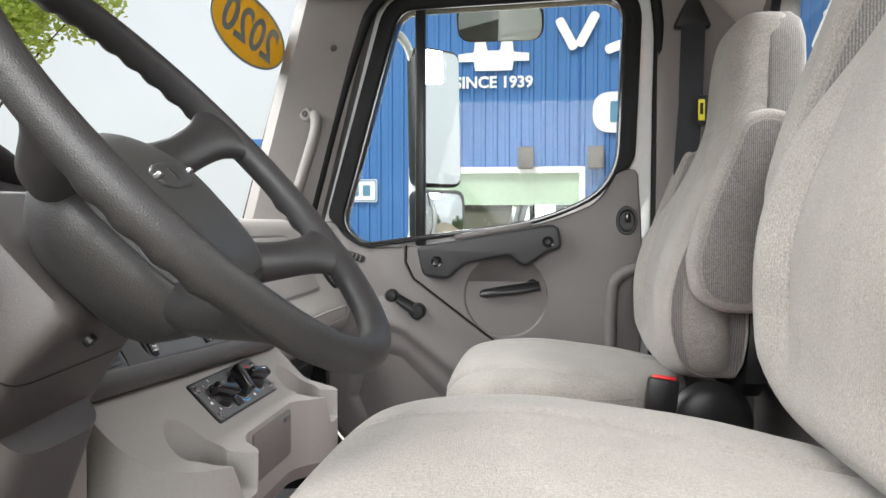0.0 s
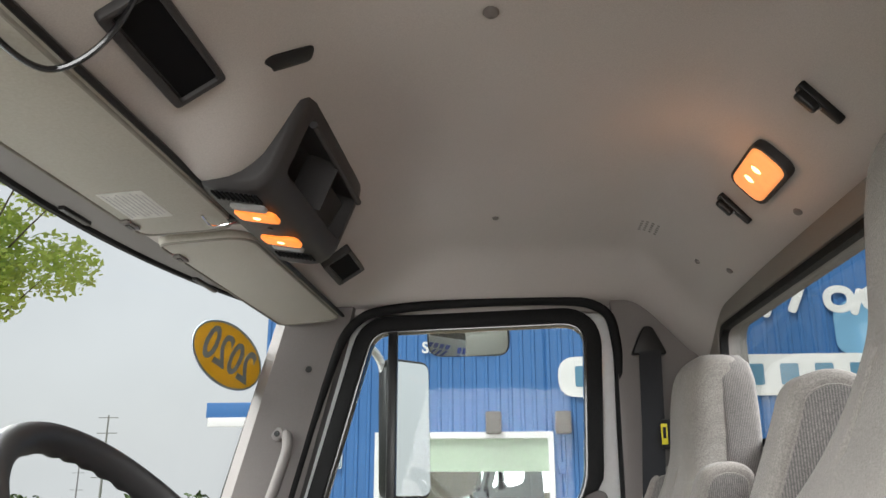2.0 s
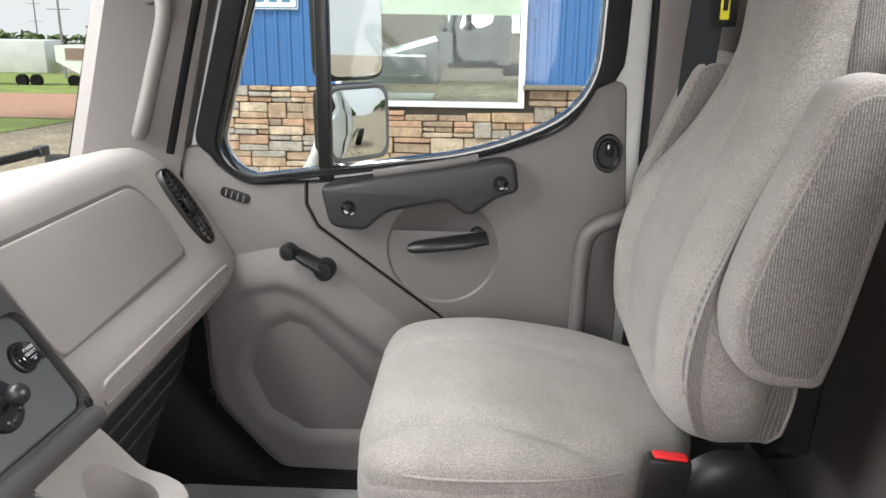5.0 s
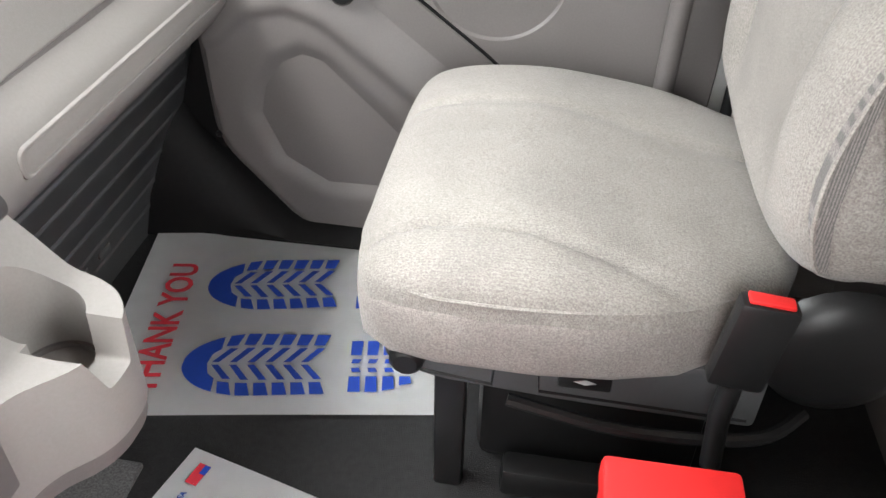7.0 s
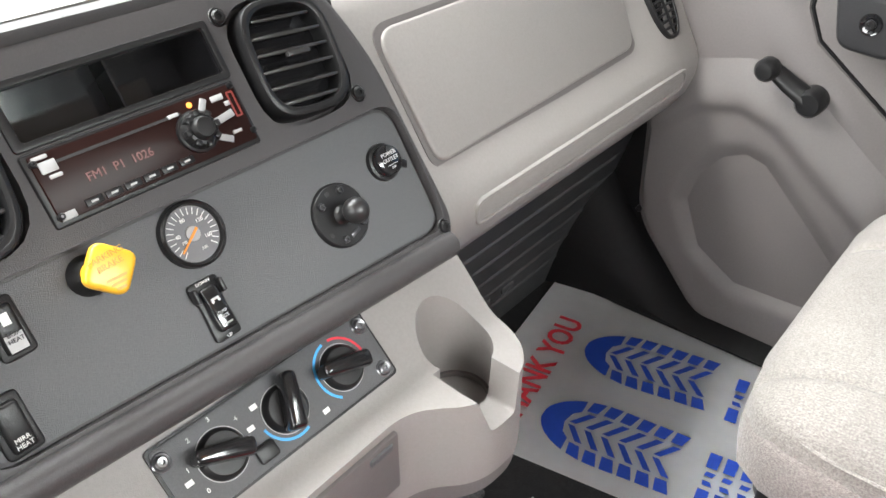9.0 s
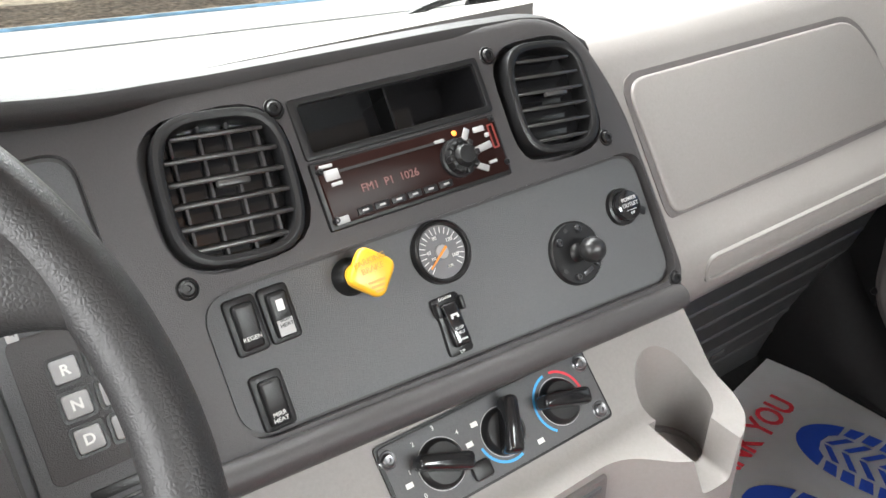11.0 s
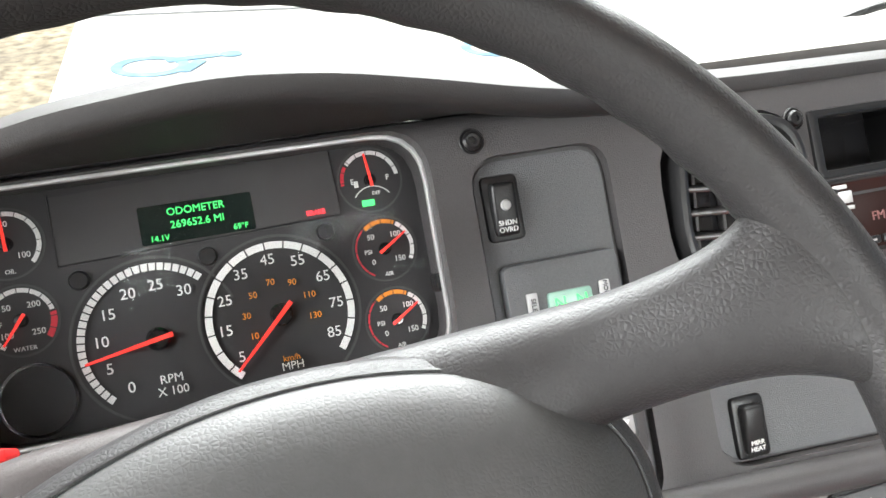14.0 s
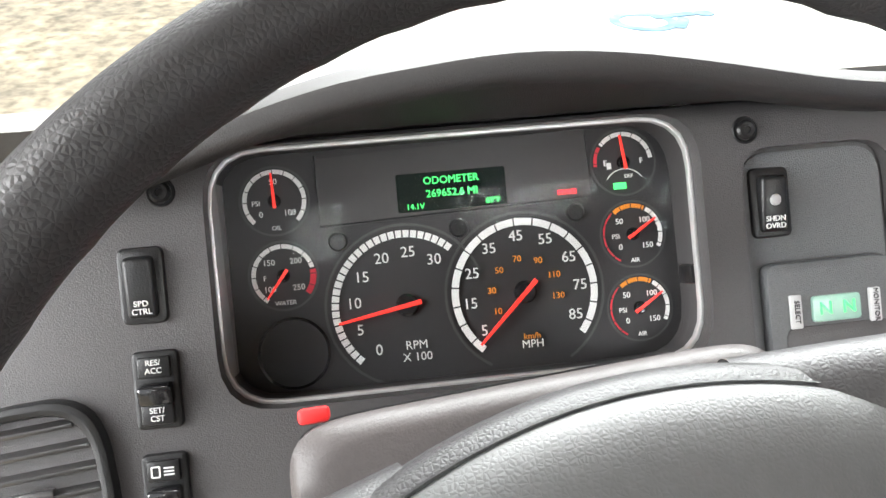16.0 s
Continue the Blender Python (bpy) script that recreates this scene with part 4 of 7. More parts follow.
    part("recliner_cover", lathe([(0, 0.03), (0.05, 0.026), (0.062, 0.020), (0.075, 0.012), (0.08, 0)], frame_m((0.352, y0 - 0.225, 1.425), (1, 0, 0), (0, 0, 1)), 28), BLACK, s)
    for ob in s.children_recursive:
        ob.data.transform(Matrix.Translation((back, 0, 0)))
        if ob.name.split(".")[0] in ("pedestal", "front_leg"):
            ob.data.transform(Matrix.Translation((0, 0, 1.08)) @ Matrix.Diagonal((1, 1, 1 + dz / 0.245, 1)) @ Matrix.Translation((0, 0, -1.08)))
        elif ob.name.split(".")[0] != "slide_rail":
            ob.data.transform(Matrix.Translation((0, 0, dz)))
    return s


seat(0.607, 0.0)
seat(-0.525, 0.10)


def buckle(at, lean):
    b = thing("seat_belt_buckle", "black seat belt buckle with red release button", "buckle", at)
    m = pose(*at) @ pose(0, 0, 0, 0, lean, 0)
    part("buckle_body", bevel(box((0, 0, -0.055), (0.058, 0.026, 0.11), 0.0, m), 0.006, 2), BLACK, b)
    part("release_button", box((0, 0.0, 0.001), (0.044, 0.016, 0.006), 0.002, m), RED, b)
    part("stalk", tube([m @ Vector((0, 0, -0.10)), m @ Vector((0.004, 0, -0.16)), m @ Vector((0.02, 0, -0.24))], 0.012, 10), BLACK, b)
    return b


buckle((0.258, 0.338, 1.515), 6)


# ---- dash ----
dsh = thing("dashboard", "taupe moulded dashboard with dark centre bezel", "dashboard", (-0.7, 0, 1.3))
rows = []
for i in range(61):
    y = 0.272 + (0.929 - 0.272) * i / 60
    k = 1 - (y / 0.93) ** 2
    fx = -0.80 - 0.15 * k
    e = sstep(0.76, 0.92, y)
    dx, dz = 0.0, 0.0
    prof = [(fx, 1.47), (fx, 1.755), (fx + 0.03, 1.79), (-0.70, 1.812), (-0.660, 1.814), (-0.638, 1.806), (-0.622 + 0.006 * e, 1.788), (-0.600 + 0.012 * e, 1.755),
            (-0.565 + 0.018 * e, 1.695), (-0.530 + 0.018 * e, 1.635), (-0.502 + 0.008 * e, 1.604), (-0.490 + 0.001 * e, 1.588), (-0.487, 1.566), (-0.496, 1.535), (-0.520, 1.503), (-0.556, 1.480), (-0.62, 1.468)]
    rows.append([(a, y, b) for a, b in prof])
part("dash_pad", loft(rows), LIGHT, dsh, "light taupe passenger dash pad")
rows = []
for i in range(41):
    y = -0.935 + (0.274 + 0.935) * i / 40
    k = 1 - (y / 0.93) ** 2
    fx = -0.80 - 0.15 * k
    rows.append([(fx, y, 1.50), (fx, y, 1.765), (fx + 0.03, y, 1.80), (-0.76, y, 1.838), (-0.73, y, 1.846), (-0.715, y, 1.842), (-0.715, y, 1.50)])
part("dash_top", loft(rows), mat("grey_dash_top", (0.16, 0.155, 0.145), 0.55, bump=0.25, bscale=900), dsh, "grey dash top behind the bezel")
FG = frame_m((-0.565, 0, 1.695), (0, 1, 0), (-0.504, 0, 0.864))
gp = part("glovebox_panel", slab(smooth_loop([(0.325, -0.074, 0.022), (0.778, -0.064, 0.02), (0.796, 0.006, 0.05), (0.752, 0.084, 0.035), (0.315, 0.086, 0.03)], 0.03, 6), -0.002, 0.0045, FG, 0.004, 3), LIGHT, dsh, "smooth glovebox panel")
part("panel_groove", ring(smooth_loop([(0.318, -0.081, 0.024), (0.785, -0.071, 0.022), (0.804, 0.006, 0.05), (0.758, 0.091, 0.035), (0.308, 0.093, 0.03)], 0.03, 6), smooth_loop([(0.325, -0.074, 0.022), (0.778, -0.064, 0.02), (0.796, 0.006, 0.05), (0.752, 0.084, 0.035), (0.315, 0.086, 0.03)], 0.03, 6), -0.003, 0.0012, FG), TAUPE, gp)
FG2 = frame_m((-0.489, 0, 1.577), (0, 1, 0), (0.05, 0, 1))
part("lower_ridge", ring(rrect(0.345, -0.025, 0.885, 0.012, 0.018), rrect(0.352, -0.020, 0.878, 0.007, 0.014), -0.002, 0.0035, FG2, 0.002), LIGHT, dsh)
# end vent
ev_m = FG @ pose(0.868, 0.003, 0.010, 0, -6, 4)
ev = part("end_vent", ring(superloop2(0.030, 0.084, 2.4), superloop2(0.024, 0.078, 2.4), -0.01, 0.010, ev_m, 0.004), BLACK, dsh, "narrow black end vent")
part("vent_well", slab(superloop2(0.025, 0.079, 2.4), -0.004, 0.002, ev_m), GLOSS, ev)
for i in range(13):
    v = -0.066 + 0.011 * i
    part("slat", box((0, v, 0.005), (0.046 * (1 - abs(v / 0.08) ** 2.4) ** (1 / 2.4), 0.0036, 0.007), 0.0008, ev_m), BLACK, ev)
part("vent_post", box((0, 0, 0.009), (0.004, 0.150, 0.004), 0.001, ev_m), BLACK, ev)
part("vent_thumbwheel", bevel(slab(superloop2(0.009, 0.018, 3), 0.006, 0.013, ev_m), 0.002, 2, 50), BLACK, ev)


def center_bezel():
    outer = smooth_loop([(-0.86, -0.02), (-0.86, -0.24), (-0.70, -0.262), (-0.20, -0.264), (0.268, -0.292, 0.012), (0.284, -0.268, 0.02), (0.277, -0.08, 0.1), (0.250, 0.0, 0.05), (0.20, 0.030, 0.05), (-0.15, 0.034, 0.1), (-0.80, 0.030, 0.06)], 0.03, 6)
    b = part("centre_bezel", slab(outer, -0.085, 0.0, FD, 0.012, 3), BEZEL, dsh, "dark grey dash bezel")
    def panel(g):
        return [(p.x, p.y) for p in smooth_loop([(-0.200 - g, -0.134 + g), (-0.200 - g, -0.247 - g), (0.267 + g, -0.270 - g), (0.267 + g, -0.134 + g)], 0.026, 6)]

    cut(b, slab(panel(0.003), -0.012, 0.05, FD),
        slab(rrect(-0.076, -0.050, 0.106, -0.007, 0.003), -0.075, 0.05, FD),
        slab(rrect(-0.352, -0.258, -0.250, -0.000, 0.022), -0.010, 0.05, FD),
        slab(rrect(-0.692, -0.134, -0.378, 0.028, 0.035), -0.075, 0.05, FD),
        slab(rrect(-0.212, -0.120, -0.090, 0.006, 0.045), -0.018, 0.05, FD),
        slab(rrect(0.124, -0.118, 0.236, 0.004, 0.04), -0.018, 0.05, FD))
    part("switch_panel", slab(panel(0.0), -0.0125, -0.0095, FD), DARK, b, "charcoal textured switch panel")
    part("shifter_recess", slab(rrect(-0.349, -0.255, -0.253, -0.003, 0.02), -0.0105, -0.0080, FD), DARK, b)
    part("cubby_liner", box((0.015, -0.0285, -0.070), (0.18, 0.042, 0.006), 0, FD), GLOSS, b)
    part("cubby_wall", ring(rrect(-0.0755, -0.0495, 0.1055, -0.0075, 0.003), rrect(-0.074, -0.048, 0.104, -0.009, 0.003), -0.073, -0.001, FD), GLOSS, b)
    part("cubby_divider", box((0.030, -0.0285, -0.055), (0.002, 0.042, 0.03), 0, FD), BLACK, b)
    part("cubby_trim", ring(rrect(-0.083, -0.055, 0.111, -0.002, 0.004), rrect(-0.075, -0.049, 0.105, -0.008, 0.003), -0.004, 0.003, FD, 0.001), BLACK, b)
    part("lower_lip", tube(curve_pts([FD @ Vector((-0.40, -0.258, -0.004)), FD @ Vector((-0.2, -0.268, -0.002)), FD @ Vector((0.1, -0.283, -0.002)), FD @ Vector((0.262, -0.291, -0.004))], 6), 0.016, 18, flat=0.9), BEZEL, b)
    for u, v in ((0.126, 0.003), (-0.094, 0.006), (0.234, 0.111), (0.262, 0.272), (-0.206, 0.122), (-0.222, 0.272), (-0.347, -0.012), (-0.716, -0.004)):
        part("screw_cup", lathe([(0.0070, 0.0004), (0.0082, 0.0010), (0.0090, 0.0)], FD @ T(u, -v, 0.0), 16), BLACK, b)
        screw(FD @ T(u, -v, 0.0008), b)
    return b


bez = center_bezel()
part("cluster_trim", ring(rrect(-0.6925, -0.1345, -0.3775, 0.0285, 0.035), rrect(-0.6895, -0.1315, -0.3805, 0.0255, 0.033), -0.020, -0.015, FD, 0.001), SILVER, bez, "bright silver trim round the gauges")


SLAT = mat("vent_slat_plastic", (0.030, 0.029, 0.029), 0.28, grain=0.05, spec=0.6)


def round_vent(u, v, w, h, tilt=0, slats=6, posts=4):
    m = FD @ T(u, -v, 0, tilt)
    vt = part("air_vent", ring(superloop2(w / 2 + 0.009, h / 2 + 0.009, 3.4), superloop2(w / 2, h / 2, 3.4), -0.017, 0.010, m, 0.006), BLACK, dsh, "black louvred air vent")
    part("vent_well", slab(superloop2(w / 2 + 0.002, h / 2 + 0.002, 3.4), -0.017, -0.013, m), GLOSS, vt)
    for i in range(slats):
        y = -h / 2 + h * (i + 0.5) / slats
        half = w / 2 * max(0.0, 1 - abs(2 * y / h) ** 3.4) ** (1 / 3.4)
        part("slat", box((0, 0, 0), (2 * half, 0.0034, 0.013), 0.0012, m @ pose(0, y, 0.0, 18, 0, 0)), SLAT, vt)
    for i in range(posts):
        x = -w / 2 + w * (i + 0.5) / posts
        half = h / 2 * max(0.0, 1 - abs(2 * x / w) ** 3.4) ** (1 / 3.4)
        part("vane", box((x, 0, -0.009), (0.0026, 2 * half, 0.008), 0.0006, m), BEZEL, vt)
    part("vent_tab", box((0.002, 0.002, 0.008), (0.026, 0.005, 0.007), 0.0015, m), SLAT, vt)
    return vt


round_vent(-0.150, 0.057, 0.092, 0.104, -5)
round_vent(0.181, 0.057, 0.082, 0.094, -5, posts=0)
round_vent(-0.805, 0.170, 0.080, 0.094, 5, slats=7, posts=0)


# gauge hood over the cluster
HZ = ((-0.84, 1.846), (-0.76, 1.862), (-0.70, 1.884), (-0.658, 1.899), (-0.602, 1.914), (-0.51, 1.924), (-0.448, 1.920), (-0.382, 1.908), (-0.329, 1.896), (-0.285, 1.884), (-0.22, 1.871), (-0.15, 1.866), (0.10, 1.863), (0.20, 1.859), (0.245, 1.845), (0.275, 1.812))
rows = []
for i in range(71):
    y = -0.84 + 1.112 * i / 70
    zt = (lerp(HZ, y - 0.02) + lerp(HZ, y) + lerp(HZ, y + 0.02)) / 3
    xr = -0.622 + 0.042 * sstep(-0.16, -0.36, y) * sstep(-0.86, -0.70, y) if y > -0.36 else -0.622 + 0.042 * sstep(-0.86, -0.70, y)
    rows.append([(-0.80, y, 1.80), (-0.74, y, min(zt - 0.055, 1.845)), (xr - 0.060, y, zt - 0.026), (xr - 0.022, y, zt - 0.003), (xr - 0.006, y, zt - 0.004), (xr, y, zt - 0.011), (xr + 0.0005, y, zt - 0.015), (xr - 0.0015, y, zt - 0.019), (xr - 0.006, y, zt - 0.023), (xr - 0.014, y, zt - 0.027),
                 (min(xr - 0.03, -0.632), y, min(zt - 0.030, 1.860)), (-0.66, y, min(zt - 0.032, 1.858)), (-0.70, y, min(zt - 0.034, 1.855)), (-0.80, y, 1.79)])
# bezel plastic in a darker copy: the shade under the hood's lip is in its colour
part("gauge_hood", loft(rows), mat("shaded_hood_plastic", (0.026, 0.0245, 0.0245), 0.55, grain=0.06, scale=400, bump=0.25, bscale=1000, spec=0.3), dsh, "dark grey hood over the gauges")


def arc(r0, r1, a0, a1, m, z=0.0, n=24):
    """A flat ring segment, degrees counted anticlockwise from the right."""
    bm = bmesh.new()
    A, B = [], []
    for i in range(n + 1):
        a = radians(a0 + (a1 - a0) * i / n)
        A.append(bm.verts.new((r0 * math.cos(a), r0 * math.sin(a), z)))
        B.append(bm.verts.new((r1 * math.cos(a), r1 * math.sin(a), z)))
    for i in range(n):
        bm.faces.new((A[i], B[i], B[i + 1], A[i + 1]))
    bmesh.ops.transform(bm, matrix=m, verts=bm.verts)
    return bm


def ticks(r0, r1, angs, w, m, z=0.0):
    bm = bmesh.new()
    for a in angs:
        c, s = math.cos(radians(a)), math.sin(radians(a))
        q = [(r0 * c - w * s, r0 * s + w * c, z), (r1 * c - w * s, r1 * s + w * c, z), (r1 * c + w * s, r1 * s - w * c, z), (r0 * c + w * s, r0 * s - w * c, z)]
        bm.faces.new([bm.verts.new(p) for p in q])
    bmesh.ops.transform(bm, matrix=m, verts=bm.verts)
    return bm


def needle(m, ang, length, back, parent, hub=0.008, w=0.0016):
    nd = part("needle", slab([(-back, -w), (length, -w * 0.5), (length, w * 0.5), (-back, w)], 0.0035, 0.005, m @ pose(0, 0, 0, 0, 0, ang)), REDG, parent, "red needle")
    part("needle_hub", lathe([(0, 0.0045), (hub * 0.8, 0.0042), (hub, 0.0025), (hub, 0)], m, 20), GLOSS, parent)
    return nd


def cluster():
    c = thing("instrument_cluster", "lit truck instrument cluster with round gauges", "instrument cluster", tuple(FC @ Vector((-0.53, 0, 0))))
    part("cluster_face", slab(rrect(-0.694, -0.104, -0.370, 0.080, 0.02), -0.006, -0.001, FC), FACE, c)
    part("cluster_frame", ring(rrect(-0.697, -0.107, -0.366, 0.083, 0.03), rrect(-0.689, -0.099, -0.374, 0.075, 0.026), -0.004, 0.036, FC, 0.003), SILVER, c, "bright cluster frame")
    part("message_strip", slab(smooth_loop([(-0.626, 0.015), (-0.436, 0.020), (-0.438, 0.068), (-0.626, 0.062)], 0.001, 1), -0.001, 0.001, FC), mat("strip_black", (0.036, 0.034, 0.034), 0.45), c, "dark message strip")
    part("strip_edge", tube([FC @ Vector(q) for q in ((-0.626, 0.064, 0.0012), (-0.626, 0.0155, 0.0012), (-0.436, 0.0205, 0.0012), (-0.437, 0.070, 0.0012))], 0.0008, 6), BLACK, c)
    lc = part("lcd", slab(rrect(-0.572, 0.020, -0.496, 0.0465, 0.001, 1), 0.001, 0.002, FC), LCD, c, "green lit message display")
    M = lambda u, v, z=0.0024: FC @ T(u, v, z)
    text("ODOMETER", 0.0072, M(-0.534, 0.0405), GREEN, lc)
    text("269652.6 MI", 0.0072, M(-0.534, 0.0315), GREEN, lc)
    text("14.1V", 0.0055, M(-0.560, 0.0235), GREEN, lc)
    text("69°F", 0.0055, M(-0.506, 0.0235), GREEN, lc)
    text("BRAKE", 0.0045, M(-0.4535, 0.0245), REDL, c, bold=0.0001)
    for u, v in ((-0.615, 0.0045), (-0.5315, 0.0065), (-0.449, 0.0100)):
        part("reset_button", lathe([(0, 0.004), (0.0055, 0.0035), (0.0065, 0.002), (0.0065, 0)], M(u, v, 0), 18), BLACK, c)
    # engine speed and road speed
    tm = FC @ T(-0.572, -0.043, 0.0)
    ta = part("tachometer", arc(0.0545, 0.0565, 20, 250, tm, 0.0006), mat("dial_edge", (0.05, 0.05, 0.05), 0.4), c, "engine speed dial")
    part("dial_scale", arc(0.0465, 0.0515, 47, 227, tm, 0.0008, 40), WHITEP, ta)
    part("dial_gaps", ticks(0.0455, 0.0520, [227 - 6 * i for i in range(31)], 0.0005, tm, 0.0012), FACE, ta)
    for i in range(7):
        a = radians(233 - 29.8 * i)
        text(str(5 * i), 0.0104, tm @ T(0.0362 * math.cos(a), 0.0362 * math.sin(a), 0.001), WHITEP, ta)
    text("RPM\nX 100", 0.0082, tm @ T(0.004, -0.032, 0.001), WHITEP, ta)
    needle(tm, 190, 0.048, 0.010, ta)
    sm = FC @ T(-0.4895, -0.042, 0.0)
    sp = part("speedometer", arc(0.0545, 0.0565, -60, 240, sm, 0.0006, 40), mat("dial_edge", (0.05, 0.05, 0.05), 0.4), c, "road speed dial")
    part("dial_scale", arc(0.0465, 0.0515, -40, 229, sm, 0.0008, 60), WHITEP, sp)
    part("dial_gaps", ticks(0.0455, 0.0520, [218 - 15.45 * i for i in range(17)], 0.0005, sm, 0.0012), FACE, sp)
    for i, n in enumerate((5, 15, 25, 35, 45, 55, 65, 75, 85)):
        a = radians(218 - 30.9 * i)
        text(str(n), 0.0104, sm @ T(0.0392 * math.cos(a), 0.0392 * math.sin(a), 0.001), WHITEP, sp)
    for i, n in enumerate((10, 30, 50, 70, 90, 110, 130)):
        a = radians(210 - 37 * i)
        text(str(n), 0.0062, sm @ T(0.0235 * math.cos(a), 0.0235 * math.sin(a), 0.001), ORANGE, sp)
    text("km/h", 0.0060, sm @ T(0.002, -0.031, 0.001), ORANGE, sp)
    text("MPH", 0.0078, sm @ T(0.002, -0.0365, 0.001), WHITEP, sp)
    needle(sm, 224, 0.048, 0.011, sp)
    # the small gauges
    for u, v, name, nums, ang, warn in (
            (-0.655, 0.036, "OIL", ("0", "50", "100"), 92, None), (-0.6535, -0.015, "WATER", ("100", "150", "200", "250"), 232, "r"),
            (-0.411, 0.042, "", ("E", "", "F"), 96, None), (-0.409, -0.009, "AIR", ("0", "50", "100", "150"), 32, "o"), (-0.409, -0.061, "AIR", ("0", "50", "100", "150"), 32, "o")):
        m = FC @ T(u, v, 0.0)
        gd = part("small_gauge", arc(0.0225, 0.0240, 0, 360, m, 0.0006, 40), mat("dial_edge", (0.05, 0.05, 0.05), 0.4), c, "small round %s gauge" % (name.lower() or "fuel"))
        a0, a1 = (225, -45)
        if warn == "o":
            part("dial_scale", arc(0.0185, 0.0215, -30, 58, m, 0.0008), WHITEP, gd)
            part("dial_scale", arc(0.0185, 0.0215, 62, 128, m, 0.0008), ORANGE, gd)
            part("dial_scale", arc(0.0203, 0.0215, 132, 240, m, 0.0008), REDINK, gd)
        elif warn == "r":
            part("dial_scale", arc(0.0185, 0.0215, 12, 235, m, 0.0008), WHITEP, gd)
            part("dial_scale", arc(0.0180, 0.0220, -40, 8, m, 0.0008), REDINK, gd)
        elif name:
            part("dial_scale", arc(0.0185, 0.0215, -45, 225, m, 0.0008, 36), WHITEP, gd)
        else:
            part("dial_scale", arc(0.0185, 0.0215, 5, 140, m, 0.0008, 36), WHITEP, gd)
            part("dial_scale", arc(0.0190, 0.0215, 145, 185, m, 0.0008, 12), REDINK, gd)
            part("def_arc", arc(0.0150, 0.0157, 35, 145, m @ T(0, -0.020, 0), 0.0008), WHITEP, gd)
            part("def_light", box((-0.004, -0.0165, 0.001), (0.009, 0.0045, 0.001), 0, m), GREEN, gd, "green lit fluid level bar")
            text("DEF", 0.0036, m @ T(0.003, -0.010, 0.001), WHITEP, gd)
            part("fuel_mark", box((-0.0105, -0.002, 0.001), (0.003, 0.0045, 0.0006), 0, m), WHITEP, gd)
        part("dial_gaps", ticks(0.0180, 0.0220, [225 - 22.5 * i for i in range(13)], 0.0003, m, 0.0012), FACE, gd)
        k = len(nums)
        for i, s in enumerate(nums):
            a = radians(222 - 264 * i / (k - 1)) if name else radians(180 - 180 * i / (k - 1))
            if s:
                text(s, 0.0056, m @ T(0.0130 * math.cos(a), 0.0130 * math.sin(a), 0.001), WHITEP, gd)
        if name:
            text(name, 0.0042, m @ T(0, -0.0185, 0.001), WHITEP, gd)
            text("F" if warn == "r" else "PSI", 0.0048, m @ T(-0.0125, -0.001, 0.001), WHITEP, gd)
        needle(m, ang, 0.019, 0.005, gd, 0.0045, 0.0011)
    bl = part("blank_gauge", arc(0.0225, 0.0245, 0, 360, FC @ T(-0.651, -0.068, 0), 0.0008, 40), GLOSS, c, "blank gauge cover")
    pl = part("reset_plunger", box((-0.372, -0.040, 0.020), (0.020, 0.013, 0.022), 0.002, FC), BLACK, c)
    part("plunger_mark", box((-0.370, -0.040, 0.0315), (0.010, 0.009, 0.0006), 0, FC), WHITEP, pl)
    ln = part("cluster_lens", slab(rrect(-0.688, -0.098, -0.375, 0.074, 0.025), 0.021, 0.0225, FC @ pose(0, 0, 0, 8, 0, 0)), LENS, c)
    ln.visible_shadow = False
    return c


cluster()


def bars(m, parent, w=0.010, rows=2, material=None, h=0.0022):
    """Unreadable small print."""
    for i in range(rows):
        part("print_bar", box((0, (rows - 1) * h * 0.8 - i * h * 1.6, 0.0004), (w * (1 - 0.15 * (i % 2)), h, 0.0004), 0, m), material or WHITEP, parent)


def rocker(u, v, label="", w=0.027, h=0.046, m0=None, flip=8, lens=False, name="rocker_switch"):
    m = (m0 or FD) @ T(u, -v, -0.0095 if m0 is None else 0)
    s = part(name, slab(rrect(-w / 2, -h / 2, w / 2, h / 2, 0.005), 0, 0.0045, m, 0.002, 2), BLACK, bez, "black rocker switch")
    part("rocker", bevel(box((0, 0, 0.006), (w * 0.66, h * 0.80, 0.009), 0, m @ pose(0, 0, 0, flip, 0, 0)), 0.003, 3), BLACK, s)
    if lens:
        part("rocker_lens", lathe([(0, 0.0022), (0.003, 0.0018), (0.004, 0)], m @ pose(0, 0, 0, flip, 0, 0) @ T(0, 0.003, 0.0103), 14), BTN, s)
    mm = m @ pose(0, 0, 0, flip, 0, 0)
    if label:
        for i, ln in enumerate(label.split("\n")):
            text(ln, 0.0050, mm @ T(0, -h * 0.20 - 0.0048 * i, 0.0108), WHITEP, s)
    return s


rocker(-0.331, 0.036, "SHDN\nOVRD", lens=True)
rocker(-0.172, 0.163, "REGEN")
sw = rocker(-0.144, 0.163, "", w=0.026)
part("lit_label", box((0, -0.010, 0.0112), (0.013, 0.013, 0.0006), 0, FD @ T(-0.144, -0.163, -0.0095) @ pose(0, 0, 0, 8, 0, 0)), GREYP, sw)
text("BOX\nHEAT", 0.0046, FD @ T(-0.144, -0.1706, 0.0034) @ pose(0, 0, 0, 8, 0, 0), BLACK, sw)
part("pump_mark", box((0, 0.008, 0.0112), (0.006, 0.009, 0.0005), 0, FD @ T(-0.144, -0.163, -0.0095) @ pose(0, 0, 0, 8, 0, 0)), WHITEP, sw)
rocker(-0.172, 0.225, "MIRR\nHEAT")
US = FD @ T(0.0, -0.226, -0.0095)
